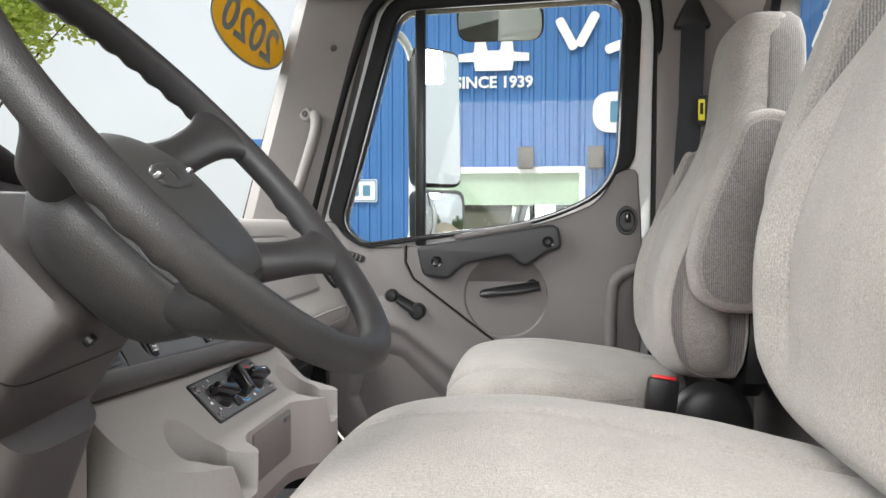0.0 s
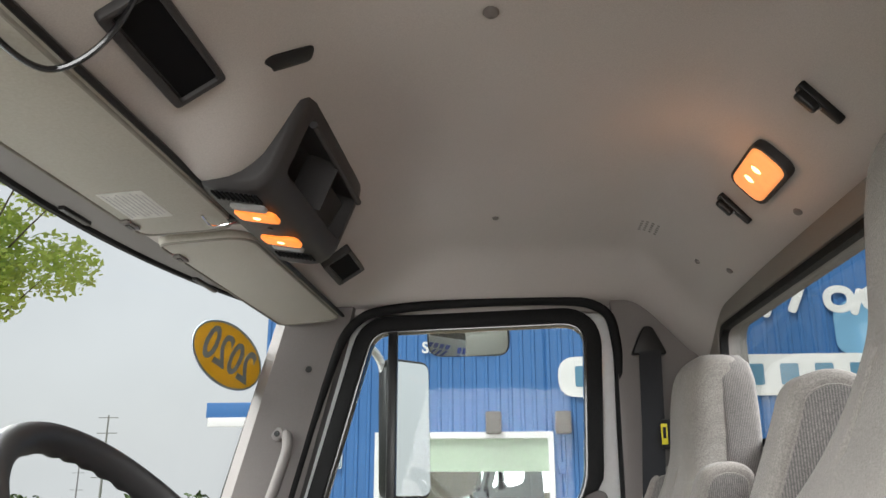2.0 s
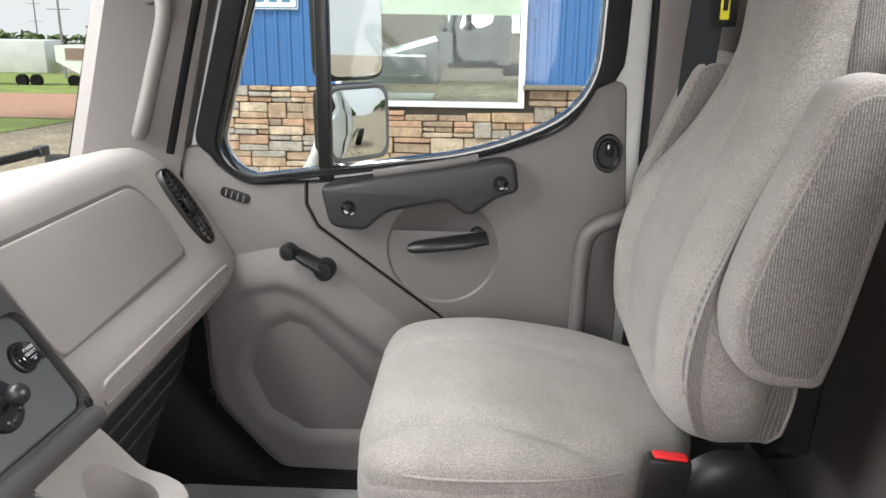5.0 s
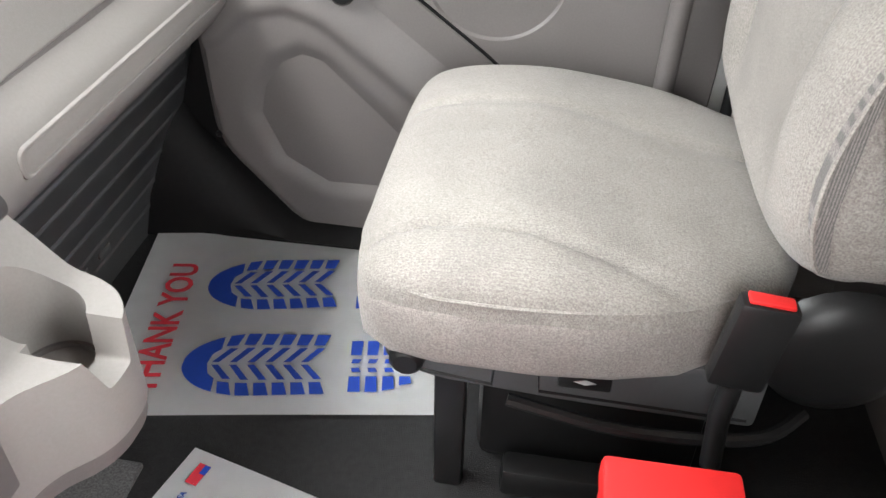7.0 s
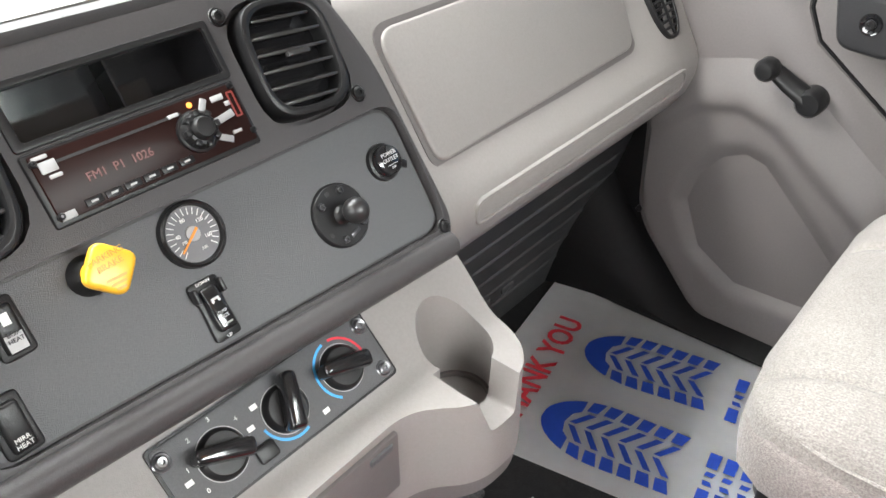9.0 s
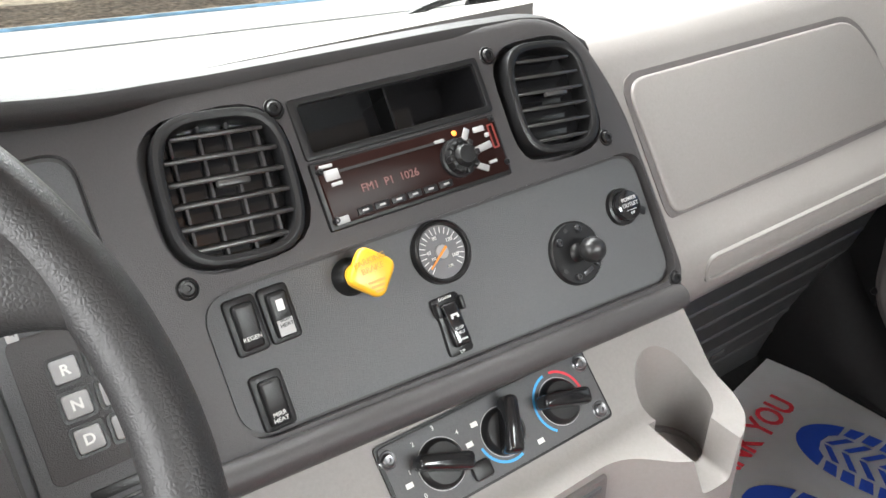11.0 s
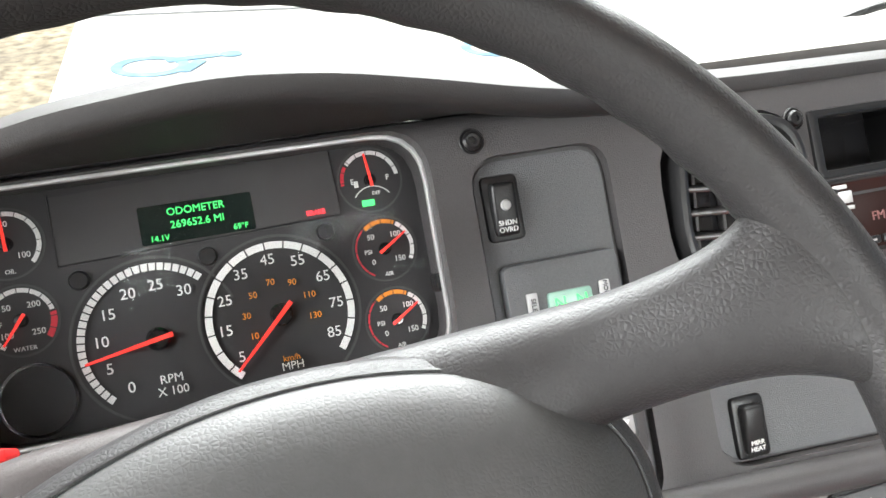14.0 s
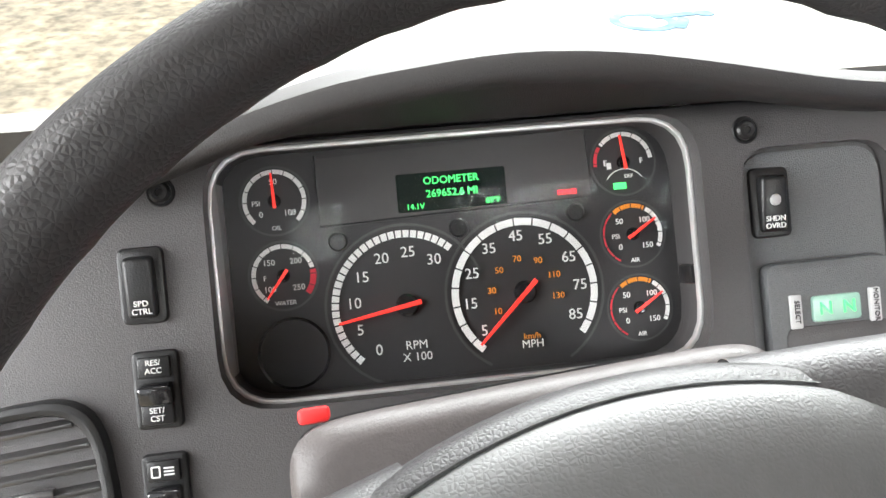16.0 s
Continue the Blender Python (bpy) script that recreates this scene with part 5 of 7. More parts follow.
ud = part("guarded_switch", slab(smooth_loop([(-0.0145, 0.027), (-0.0145, 0.017), (-0.0115, 0.006), (-0.0125, -0.018), (-0.0125, -0.027), (0.0125, -0.027), (0.0125, -0.018), (0.0115, 0.006), (0.0145, 0.017), (0.0145, 0.027)][::-1], 0.004, 4), 0, 0.0045, US, 0.0015, 2), BLACK, bez, "black guarded suspension switch")
part("guard_ear", bevel(box((-0.0125, 0.0165, 0.007), (0.004, 0.013, 0.010), 0, US), 0.0015, 2), BLACK, ud)
part("guard_ear", bevel(box((0.0125, 0.0165, 0.007), (0.004, 0.013, 0.010), 0, US), 0.0015, 2), BLACK, ud)
UK = US @ pose(0, 0, 0, -7, 0, 0)
part("rocker", bevel(box((0, -0.0005, 0.0075), (0.0165, 0.040, 0.010), 0, UK), 0.0035, 3), GLOSS, ud)
text("SUSP\nHGT", 0.0040, UK @ T(0, -0.0070, 0.0128), GREYP, ud)
part("truck_mark", box((0, 0.0075, 0.0127), (0.0075, 0.0022, 0.0005), 0, UK), GREYP, ud)
for x in (-0.0030, 0.0030):
    part("truck_mark", lathe([(0, 0.0004), (0.0013, 0.0004), (0.0013, 0)], UK @ T(x, 0.0054, 0.0126), 10), GREYP, ud)
part("lit_bar", box((0, -0.0150, 0.0127), (0.008, 0.0016, 0.0005), 0, UK), BTN, ud)
text("DOWN", 0.0040, US @ T(0.0, 0.0247, 0.0046), WHITEP, ud)
text("UP", 0.0040, US @ T(0.0, -0.0250, 0.0046), WHITEP, ud)
rocker(-0.731, 0.051, "SPD\nCTRL", m0=FD, w=0.027)
def paddle(u, v, marks):
    """A two-way switch: flat caps above and below a raised middle paddle."""
    m = FD @ T(u, -v, 0)
    b = part("paddle_switch", slab(rrect(-0.0135, -0.0235, 0.0135, 0.0235, 0.004), 0, 0.0045, m, 0.002, 2), BLACK, bez, "black two-way paddle switch")
    for sg_ in (1, -1):
        part("switch_cap", bevel(box((0, sg_ * 0.0140, 0.0055), (0.019, 0.0125, 0.005), 0, m), 0.0012, 2), BLACK, b)
    part("paddle", bevel(box((0, 0, 0.0075), (0.0200, 0.0125, 0.010), 0, m @ pose(0, 0, 0, 14, 0, 0)), 0.0025, 3), GLOSS, b)
    for tx, dv in marks:
        text(tx, 0.0048, m @ T(0, dv, 0.0085), WHITEP, b)
    return b


paddle(-0.728, 0.114, (("RES/\nACC", 0.0145), ("SET/\nCST", -0.0140)))
hs = paddle(-0.728, 0.176, ())
part("lamp_mark", ring(rrect(-0.007, 0.0105, -0.0015, 0.0175, 0.0012), rrect(-0.0062, 0.0113, -0.0023, 0.0167, 0.0008), 0.008, 0.0086, FD @ T(-0.728, -0.176)), WHITEP, hs)
for i in range(3):
    part("lamp_ray", box((0.0035, 0.0120 + 0.002 * i, 0.0083), (0.006, 0.0008, 0.0005), 0, FD @ T(-0.728, -0.176)), WHITEP, hs)


# transmission selector
SEL = frame_m(FD @ Vector((0, 0, -0.008)), (0, 1, 0), (-0.537, 0, 0.844))
sel = part("shift_selector", slab(rrect(-0.342, -0.253, -0.256, -0.076, 0.008), 0, 0.010, SEL, 0.003, 2), DARK, bez, "push-button gear selector")
part("selector_face", slab(rrect(-0.332, -0.222, -0.258, -0.118, 0.008), 0.010, 0.0112, SEL, 0.001), BEZEL, sel)
dspl = part("selector_display", slab(rrect(-0.314, -0.116, -0.281, -0.099, 0.003), 0.010, 0.0125, SEL, 0.001), mat("pale_green_display", (0.22, 0.36, 0.30), 0.3), sel, "pale green gear display")
text("N  N", 0.012, SEL @ T(-0.2975, -0.1075, 0.0130), GREEN, dspl)
for u, tx in ((-0.325, "SELECT"), (-0.271, "MONITOR")):
    pl = part("display_tab", box((u, -0.108, 0.011), (0.008, 0.022, 0.003), 0.001, SEL), GREYP, sel)
    text(tx, 0.0046, SEL @ T(u, -0.108, 0.0130, -90), FACE, pl)
for r, v in enumerate((0.148, 0.173, 0.198)):
    for c_, u in enumerate((-0.302, -0.277)):
        bt = part("selector_button", bevel(slab(rrect(u - 0.009, -v - 0.0085, u + 0.009, -v + 0.0085, 0.003), 0.0112, 0.0150, SEL), 0.0015, 2, 50), BTN, sel, "grey selector button")
        part("button_surround", ring(rrect(u - 0.0115, -v - 0.011, u + 0.0115, -v + 0.011, 0.004), rrect(u - 0.0095, -v - 0.009, u + 0.0095, -v + 0.009, 0.003), 0.011, 0.0132, SEL), BLACK, bt)
        tx = ("R", "N", "D")[r] if c_ == 0 else ("MODE", "", "")[r]
        if tx:
            text(tx, 0.0105 if c_ == 0 else 0.0052, SEL @ T(u, -v, 0.0153), WHITEP, bt, bold=0.0003)
        else:
            sg = 1 if r == 1 else -1
            part("arrow_mark", slab([(u - 0.005, -v - 0.003 * sg), (u + 0.005, -v - 0.003 * sg), (u, -v + 0.005 * sg)][::sg], 0.0150, 0.0155, SEL), WHITEP, bt)
part("maker_mark", lathe([(0.0045, 0.001), (0.0062, 0.001), (0.0062, 0)], SEL @ T(-0.320, -0.240, 0.010), 20), BLACK, sel)
part("maker_bar", box((-0.288, -0.237, 0.0103), (0.050, 0.008, 0.0012), 0.0006, SEL), BLACK, sel)
part("maker_bar", box((-0.286, -0.246, 0.0102), (0.048, 0.003, 0.0008), 0.0003, SEL), BLACK, sel)


def radio():
    m = FD
    r = thing("car_radio", "single-slot car radio with dark gloss face", "radio", tuple(FD @ Vector((0.013, -0.086, 0))))
    RB = mat("radio_gloss", (0.018, 0.008, 0.007), 0.26, grain=0.05, spec=0.08)
    part("radio_body", bevel(slab(rrect(-0.083, -0.116, 0.108, -0.057, 0.003), -0.03, 0.004, m), 0.002, 2, 50), BLACK, r)
    part("radio_face", slab(rrect(-0.079, -0.112, 0.104, -0.060, 0.002), 0.004, 0.0068, m, 0.001), RB, r, "dark brown gloss radio face")
    part("disc_slot", box((-0.012, -0.0695, 0.0068), (0.118, 0.0022, 0.0012), 0, m), FACE, r)
    text("FM1  P1  1026", 0.0098, m @ T(-0.018, -0.089, 0.0072), mat("dim_red_segments", (0.16, 0.07, 0.065), 0.5, emit=0.08), r)
    kn = part("radio_knob", lathe([(0, 0.019), (0.008, 0.0185), (0.0095, 0.016), (0.0105, 0.013), (0.0135, 0.0125), (0.0150, 0.010), (0.0160, 0.005), (0.0180, 0.004), (0.0180, 0)], m @ T(0.053, -0.088, 0.0068), 24), BLACK, r)
    for i in range(8):
        a = math.pi * i / 4
        part("knob_rib", box((0.0135, 0, 0.0105), (0.0055, 0.0058, 0.0085), 0.0014, m @ T(0.053, -0.088, 0.0068, math.degrees(a))), BLACK, kn)
    for i, (u, v, w, h, a) in enumerate(((0.0665, 0.0725, 0.006, 0.019, -35), (0.0795, 0.0855, 0.026, 0.0065, 8), (0.0730, 0.1005, 0.019, 0.006, -30), (0.084, 0.068, 0.012, 0.005, 0), (-0.068, 0.071, 0.013, 0.009, 0), (-0.066, 0.079, 0.010, 0.003, 0), (-0.071, 0.063, 0.012, 0.003, 0), (0.040, 0.069, 0.010, 0.003, 0), (0.091, 0.075, 0.005, 0.004, 0), (0.088, 0.100, 0.009, 0.003, 0), (-0.072, 0.109, 0.012, 0.006, 0))):
        part("radio_key", box((0, 0, 0.0075), (w, h, 0.0018), 0.0006, m @ T(u, -v, 0, a)), BTN if i in (0, 1, 2, 10) else GREYP, r, "silver grey radio key")
    for i in range(6):
        kb = part("preset_key", box((-0.050 + 0.0165 * i, -0.1065, 0.0075), (0.014, 0.006, 0.002), 0.0006, m), BLACK, r)
        part("print_bar", box((-0.050 + 0.0165 * i, -0.1065, 0.0087), (0.0055, 0.0016, 0.0004), 0, m), GREYP, kb)
    part("power_light", lathe([(0, 0.0012), (0.0022, 0.001), (0.0026, 0)], m @ T(0.058, -0.0655, 0.0068), 12), AMBER, r, "small amber power light")
    part("usb_socket", ring(rrect(0.094, -0.089, 0.101, -0.066, 0.001, 1), rrect(0.0955, -0.0875, 0.0995, -0.0675, 0.0005, 1), 0.0068, 0.0076, m), mat("dull_red_edge", (0.20, 0.030, 0.024), 0.4), r, "dull red socket edge")
    for u, v in ((-0.077, 0.066), (-0.077, 0.108), (0.101, 0.062), (0.103, 0.104)):
        screw(m @ T(u, -v, 0.0065), r, 0.003)
    return r


radio()

# brake knob
PB = FD @ T(-0.076, -0.155, -0.0095)
pbk = thing("parking_brake_knob", "yellow diamond parking brake knob", "brake knob", tuple(PB.translation))
part("brake_collar", lathe([(0, 0.012), (0.010, 0.012), (0.013, 0.008), (0.0165, 0.0)], PB, 24), BLACK, pbk)
part("brake_stem", lathe([(0, 0.030), (0.0085, 0.030), (0.0092, 0.022), (0.0092, 0.01), (0, 0.01)], PB, 24), YELLOW, pbk)
kb = part("brake_plate", bevel(slab(smooth_loop([(-0.0242, 0), (0, -0.0242), (0.0242, 0), (0, 0.0242)], 0.009, 5), 0.026, 0.038, PB @ pose(0.005, -0.0015, 0, 0, 0, 4)), 0.004, 3, 50), YELLOW, pbk)
YD = mat("embossed_yellow", (0.50, 0.27, 0.02), 0.4)
text("PARKING\nBRAKE", 0.0070, PB @ T(0.005, 0.0045, 0.0382, 4), YD, kb)
for i in range(3):
    part("print_bar", box((0.005, -0.0095 - 0.004 * i, 0.0383), (0.016 - 0.004 * i, 0.002, 0.0005), 0, PB), YD, kb)

# air gauge
AG = FD @ T(0.013, -0.162, -0.0095)
ag = thing("air_gauge", "round black-rimmed air pressure gauge", "gauge", tuple(AG.translation))
part("gauge_rim", lathe([(0.0240, 0.004), (0.0250, 0.0085), (0.0265, 0.0095), (0.0285, 0.0075), (0.0292, 0.0), (0.0240, 0.0)], AG, 40), BLACK, ag)
part("gauge_dial", lathe([(0, 0.004), (0.0248, 0.004)], AG, 40), mat("grey_dial", (0.12, 0.12, 0.125), 0.5), ag)
part("dial_marks", ticks(0.0165, 0.0225, [225 - 13.5 * i for i in range(21)], 0.0004, AG, 0.0046), WHITEP, ag)
for i, s in enumerate(("40", "80", "120", "160")):
    a = radians(170 - 66 * i)
    text(s, 0.0048, AG @ T(0.0135 * math.cos(a), 0.0135 * math.sin(a), 0.0046), WHITEP, ag)
text("PSI", 0.0038, AG @ T(-0.010, -0.004, 0.0046), WHITEP, ag)
text("AIR", 0.0038, AG @ T(0.004, -0.0145, 0.0046), WHITEP, ag)
part("needle", slab([(-0.006, -0.0012), (0.020, -0.0006), (0.020, 0.0006), (-0.006, 0.0012)], 0.0058, 0.0065, AG @ pose(0, 0, 0, 0, 0, 215)), ORANGE, ag, "orange needle")
part("needle_hub", lathe([(0, 0.0056), (0.0062, 0.0056), (0.0066, 0.005), (0.0066, 0.004)], AG, 24), BTN, ag, "grey needle hub")
gl_ = part("gauge_glass", lathe([(0, 0.0085), (0.0248, 0.0078)], AG, 32), LENS, ag)
gl_.visible_shadow = False

# ball mount and power outlet
BM = FD @ T(0.156, -0.209, -0.0095)
bmn = thing("ball_mount", "black round plate with a ball mount", "ball mount", tuple(BM.translation))
part("mount_plate", lathe([(0, 0.005), (0.030, 0.005), (0.0315, 0.0035), (0.032, 0)], BM, 40), BLACK, bmn)
part("ball", lathe([(0.0095, 0.005), (0.0075, 0.0065), (0.0062, 0.009), (0.0060, 0.0165)] + [(0.0128 * math.sin(radians(a)), 0.0282 - 0.0128 * math.cos(radians(a))) for a in range(30, 181, 10)], BM, 32), mat("satin_ball_rubber", (0.016, 0.016, 0.0165), 0.36, grain=0.08, spec=0.5), bmn, "satin black ball")
BOLT = mat("dark_bolt_steel", (0.10, 0.10, 0.105), 0.35, 0.9, grain=0.1)
for deg in (68, 140, 248, 320):
    a = radians(deg)
    bm_ = BM @ T(0.0240 * math.cos(a), 0.0240 * math.sin(a))
    bt = part("plate_bolt", lathe([(0.0016, 0.0072), (0.0018, 0.0082), (0.0030, 0.0082), (0.0038, 0.0070), (0.0038, 0.004)], bm_, 16), BOLT, bmn, "dark hex socket bolt")
    part("hex_socket", lathe([(0, 0.0070), (0.0017, 0.0070)], bm_, 6), FACE, bt)
for deg in (104, 212):
    a = radians(deg)
    part("plate_slot", slab(rrect(-0.0026, -0.0020, 0.0026, 0.0020, 0.0019), 0.0049, 0.0054, BM @ T(0.0245 * math.cos(a), 0.0245 * math.sin(a), 0, deg + 90)), FACE, bmn)
part("maker_bar", box((0, 0, 0.0053), (0.013, 0.0042, 0.0008), 0.0003, BM @ T(0.0215 * math.cos(radians(285)), 0.0215 * math.sin(radians(285)), 0, 15)), BOLT, bmn)
PO = FD @ T(0.231, -0.183, -0.0095)
po = thing("power_outlet", "black capped power outlet socket", "power outlet", tuple(PO.translation))
part("outlet_ring", lathe([(0.014, 0.002), (0.016, 0.006), (0.019, 0.005), (0.0195, 0)], PO, 30), BLACK, po)
cp = part("outlet_cap", lathe([(0, 0.0150), (0.0125, 0.0150), (0.0150, 0.0138), (0.0155, 0.0115), (0.0142, 0.0105), (0.0142, 0.0088), (0.0155, 0.0078), (0.0155, 0.006), (0.0142, 0.005), (0.0142, 0.002)], PO, 30), GLOSS, po)
part("cap_tab", bevel(box((0.016, 0, 0.0115), (0.014, 0.009, 0.0035), 0, PO @ pose(0, 0, 0, 0, 0, -32)), 0.0015, 2), BLACK, po)
part("cap_strap", tube([PO @ Vector(q) for q in ((0.0185, -0.0115, 0.0105), (0.0195, -0.0125, 0.006), (0.0165, -0.0105, 0.002))], 0.0018, 8), BLACK, po)
text("POWER\nOUTLET", 0.0058, PO @ T(0, 0.003, 0.0153), GREYP, cp)
text("12V", 0.0036, PO @ T(0, -0.0085, 0.0153), GREYP, cp)
part("print_bar", box((0, -0.0052, 0.0151), (0.014, 0.0006, 0.0004), 0, PO), GREYP, cp)


# heater console: plan outline with two cup lobes, cut off by the sloping face
def console():
    plan = smooth_loop([(-0.62, -0.33), (-0.45, -0.33, 0.02), (-0.372, -0.268, 0.04), (-0.336, -0.225, 0.05), (-0.336, -0.165, 0.045), (-0.385, -0.120, 0.05), (-0.388, 0.120, 0.06), (-0.338, 0.168, 0.05), (-0.336, 0.235, 0.05), (-0.368, 0.274, 0.045), (-0.45, 0.285, 0.02), (-0.62, 0.285)], 0.03, 8)
    b = part("heater_console", slab([(p.x, p.y) for p in plan], 1.385, 1.66, None), LIGHT, dsh, "light taupe heater console with cup holders")
    brow = [(-0.75, 1.8413), (-0.43, 1.5213), (-0.418, 1.511), (-0.406, 1.5055), (-0.39, 1.502), (-0.372, 1.4985), (-0.20, 1.493), (-0.20, 1.95), (-0.75, 1.95)]
    top = slab(brow[::-1], -0.5, 0.5, frame_m((0, 0, 0), (1, 0, 0), (0, 0, 1)))
    cups = []
    for y in (0.2150, -0.2050):
        cups.append(lathe([(0, 0.4), (0.043, 0.4), (0.040, 0.0), (0, 0.0)], pose(-0.412, y, 1.425), 32))
    slots = [slab(smooth_loop([(y - 0.019, 1.449, 0.006), (y + 0.019, 1.449, 0.006), (y + 0.030, 1.53), (y - 0.046, 1.53)], 0.012, 4), 0.28, 0.40, frame_m((0, 0, 0), (0, 1, 0), (0, 0, 1)) @ Matrix.Diagonal((1, 1, -1, 1))) for y in (0.203, -0.203)]
    cut(b, top, *cups, *slots)
    md = b.modifiers.new("round", 'BEVEL')
    md.width, md.segments, md.limit_method, md.angle_limit = 0.0055, 4, 'ANGLE', radians(38)
    for y in (0.2150, -0.2050):
        part("cup_ring", lathe([(0.036, 0.0), (0.036, 0.006), (0.041, 0.006)], pose(-0.412, y, 1.426), 32), TAUPE, b)
    part("lower_trim", slab([(p.x * 0.985 - 0.008, p.y * 0.985) for p in plan], 1.365, 1.384, None, 0.0), TAUPE, b)
    ash = part("ash_drawer", box((-0.386, 0.01, 1.455), (0.008, 0.17, 0.075), 0.003), TAUPE, b, "closed ashtray drawer")
    part("drawer_pull", box((-0.381, 0.07, 1.483), (0.004, 0.03, 0.008), 0.002), DARK, ash)
    p_ = part("heater_panel", slab(rrect(-0.100, -0.057, 0.135, 0.012, 0.005), -0.006, 0.0005, FH, 0.0008), DARK, b, "charcoal heater control panel")
    part("panel_edge", ring(rrect(-0.1025, -0.0595, 0.1375, 0.0145, 0.006), rrect(-0.100, -0.057, 0.135, 0.012, 0.005), -0.006, -0.001, FH), BLACK, p_)
    for u, v in ((-0.094, 0.0), (0.127, 0.0), (0.125, 0.048), (-0.092, 0.05)):
        part("screw_washer", lathe([(0.005, 0.0), (0.0075, 0.001), (0.0085, 0)], FH @ T(u, -v, 0.0005), 16), STEEL, p_)
        screw(FH @ T(u, -v, 0.0015), p_, 0.0055, STEEL)
    for u, ang in ((-0.050, 68), (0.018, -22), (0.087, 75)):
        km = FH @ T(u, -0.023, 0.0005)
        k = part("heater_knob", lathe([(0, 0.008), (0.018, 0.0075), (0.0215, 0.004), (0.022, 0.0)], km, 30), BLACK, p_, "black rotary heater knob")
        part("knob_grip", bevel(slab(smooth_loop([(-0.0085, -0.022), (0.0085, -0.022), (0.0065, 0.030), (-0.0065, 0.030)], 0.006, 4), 0.004, 0.026, km @ pose(0, 0, 0, 0, 0, ang)), 0.0045, 3, 50), GLOSS, k)
        part("knob_ring", arc(0.0225, 0.0232, 0, 360, km, 0.0008, 40), GREYP, k)
    for i, s in enumerate(("0", "1", "2", "3", "4")):
        a = radians(215 - 45 * i)
        text(s, 0.0060, FH @ T(-0.050 + 0.031 * math.cos(a), -0.023 + 0.031 * math.sin(a), 0.0008), WHITEP, p_)
    hot = FH @ T(0.087, -0.023, 0.0004)
    part("cold_arc", arc(0.027, 0.0295, 100, 235, hot, 0.0006), mat("cold_blue", (0.05, 0.35, 0.70), 0.5), p_, "blue cold scale")
    part("hot_arc", arc(0.027, 0.0295, -5, 85, hot, 0.0006), REDINK, p_, "red hot scale")
    part("defrost_arc", arc(0.026, 0.0285, 190, 290, FH @ T(0.018, -0.023, 0.0004), 0.0006), MATS["cold_blue"], p_)
    for u, v in ((-0.006, 0.006), (-0.018, 0.02), (0.050, 0.047), (-0.085, 0.027)):
        part("air_mark", box((u, -v, 0.0008), (0.007, 0.0045, 0.0004), 0, FH), WHITEP, p_)
    part("ac_button", bevel(slab(rrect(-0.028, -0.052, -0.008, -0.036, 0.004), 0.0005, 0.006, FH), 0.002, 2, 50), BLACK, p_)
    return b


console()

# footwell: dark ribbed panel on the passenger side, floor risers and driver's side cover
fwp = setting("wall_firewall", sheet(lambda u, v: (-0.575 - 0.130 * v, 0.27 + 0.70 * u, 1.49 - 0.41 * v), 10, 8, 0.02), DARK, "charcoal ribbed footwell panel", "panel")
for i in range(6):
    v = 0.15 + 0.13 * i
    part("panel_rib", box((-0.575 - 0.130 * v - 0.0005, 0.63, 1.49 - 0.41 * v), (0.0035, 0.66, 0.010), 0.0015), DARK, fwp)
for y, z in ((0.50, 1.455), (0.80, 1.455), (0.45, 1.16)):
    part("panel_clip", lathe([(0, 0.006), (0.006, 0.005), (0.008, 0)], frame_m((-0.585 if z > 1.3 else -0.678, y, z), (0, 1, 0), (0, 0, 1)), 14), BLACK, fwp)
for i, (y, w) in enumerate(((0.56, 0.03), (0.61, 0.05), (0.68, 0.05))):
    part("embossed_mark", box((-0.669, y, 1.19), (0.004, w * 0.7, 0.012), 0.001), DARK, fwp)
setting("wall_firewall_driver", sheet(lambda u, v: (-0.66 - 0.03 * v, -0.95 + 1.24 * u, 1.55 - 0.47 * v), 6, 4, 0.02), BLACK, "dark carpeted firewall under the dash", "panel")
setting("sill_moulding", loft([[(x, 0.975, 1.085), (x, 0.90 - d, 1.085), (x, 0.885 - d, 1.10 + h * 0.4), (x, 0.90 - d * 0.5, 1.115 + h), (x, 0.925, 1.12 + h * 1.3), (x, 0.975, 1.13 + h * 1.3)] for x, d, h in
        ((-0.74, 0.04, 0.32), (-0.68, 0.03, 0.22), (-0.60, 0.015, 0.12), (-0.52, 0.01, 0.05), (-0.42, 0.008, 0.0), (0.30, 0.008, -0.01))]), RUBBER, "black moulded door sill", "sill")
for i in range(7):
    part("floor_rib", box((-0.34, 0.80 + 0.013 * i, FZ + 0.002), (0.62, 0.006, 0.006), 0.002), FLOORR, bpy.data.objects["floor"])
setting("column_cover", loft([[(-0.62, -0.80, z0), (-0.50, -0.80, z0 + 0.005), (-0.47, -0.70, z0 + 0.02), (-0.47, -0.36, z0 + 0.02), (-0.50, -0.31, z0 + 0.01), (-0.62, -0.31, z0)] for z0 in (1.36, 1.45, 1.57)]), LIGHT, "taupe lower dash cover", "panel")

# ---- steering wheel ----
WC = Vector((-0.2629, -0.5125, 1.8522))
FW = frame_m(WC, (-0.0633, 0.9980, 0), (-math.cos(radians(47.2)), 0, math.sin(radians(47.2))))
FW = frame_m(WC, FW.col[0].xyz, FW.col[1].xyz - FW.col[0].xyz * FW.col[1].xyz.dot(FW.col[0].xyz))


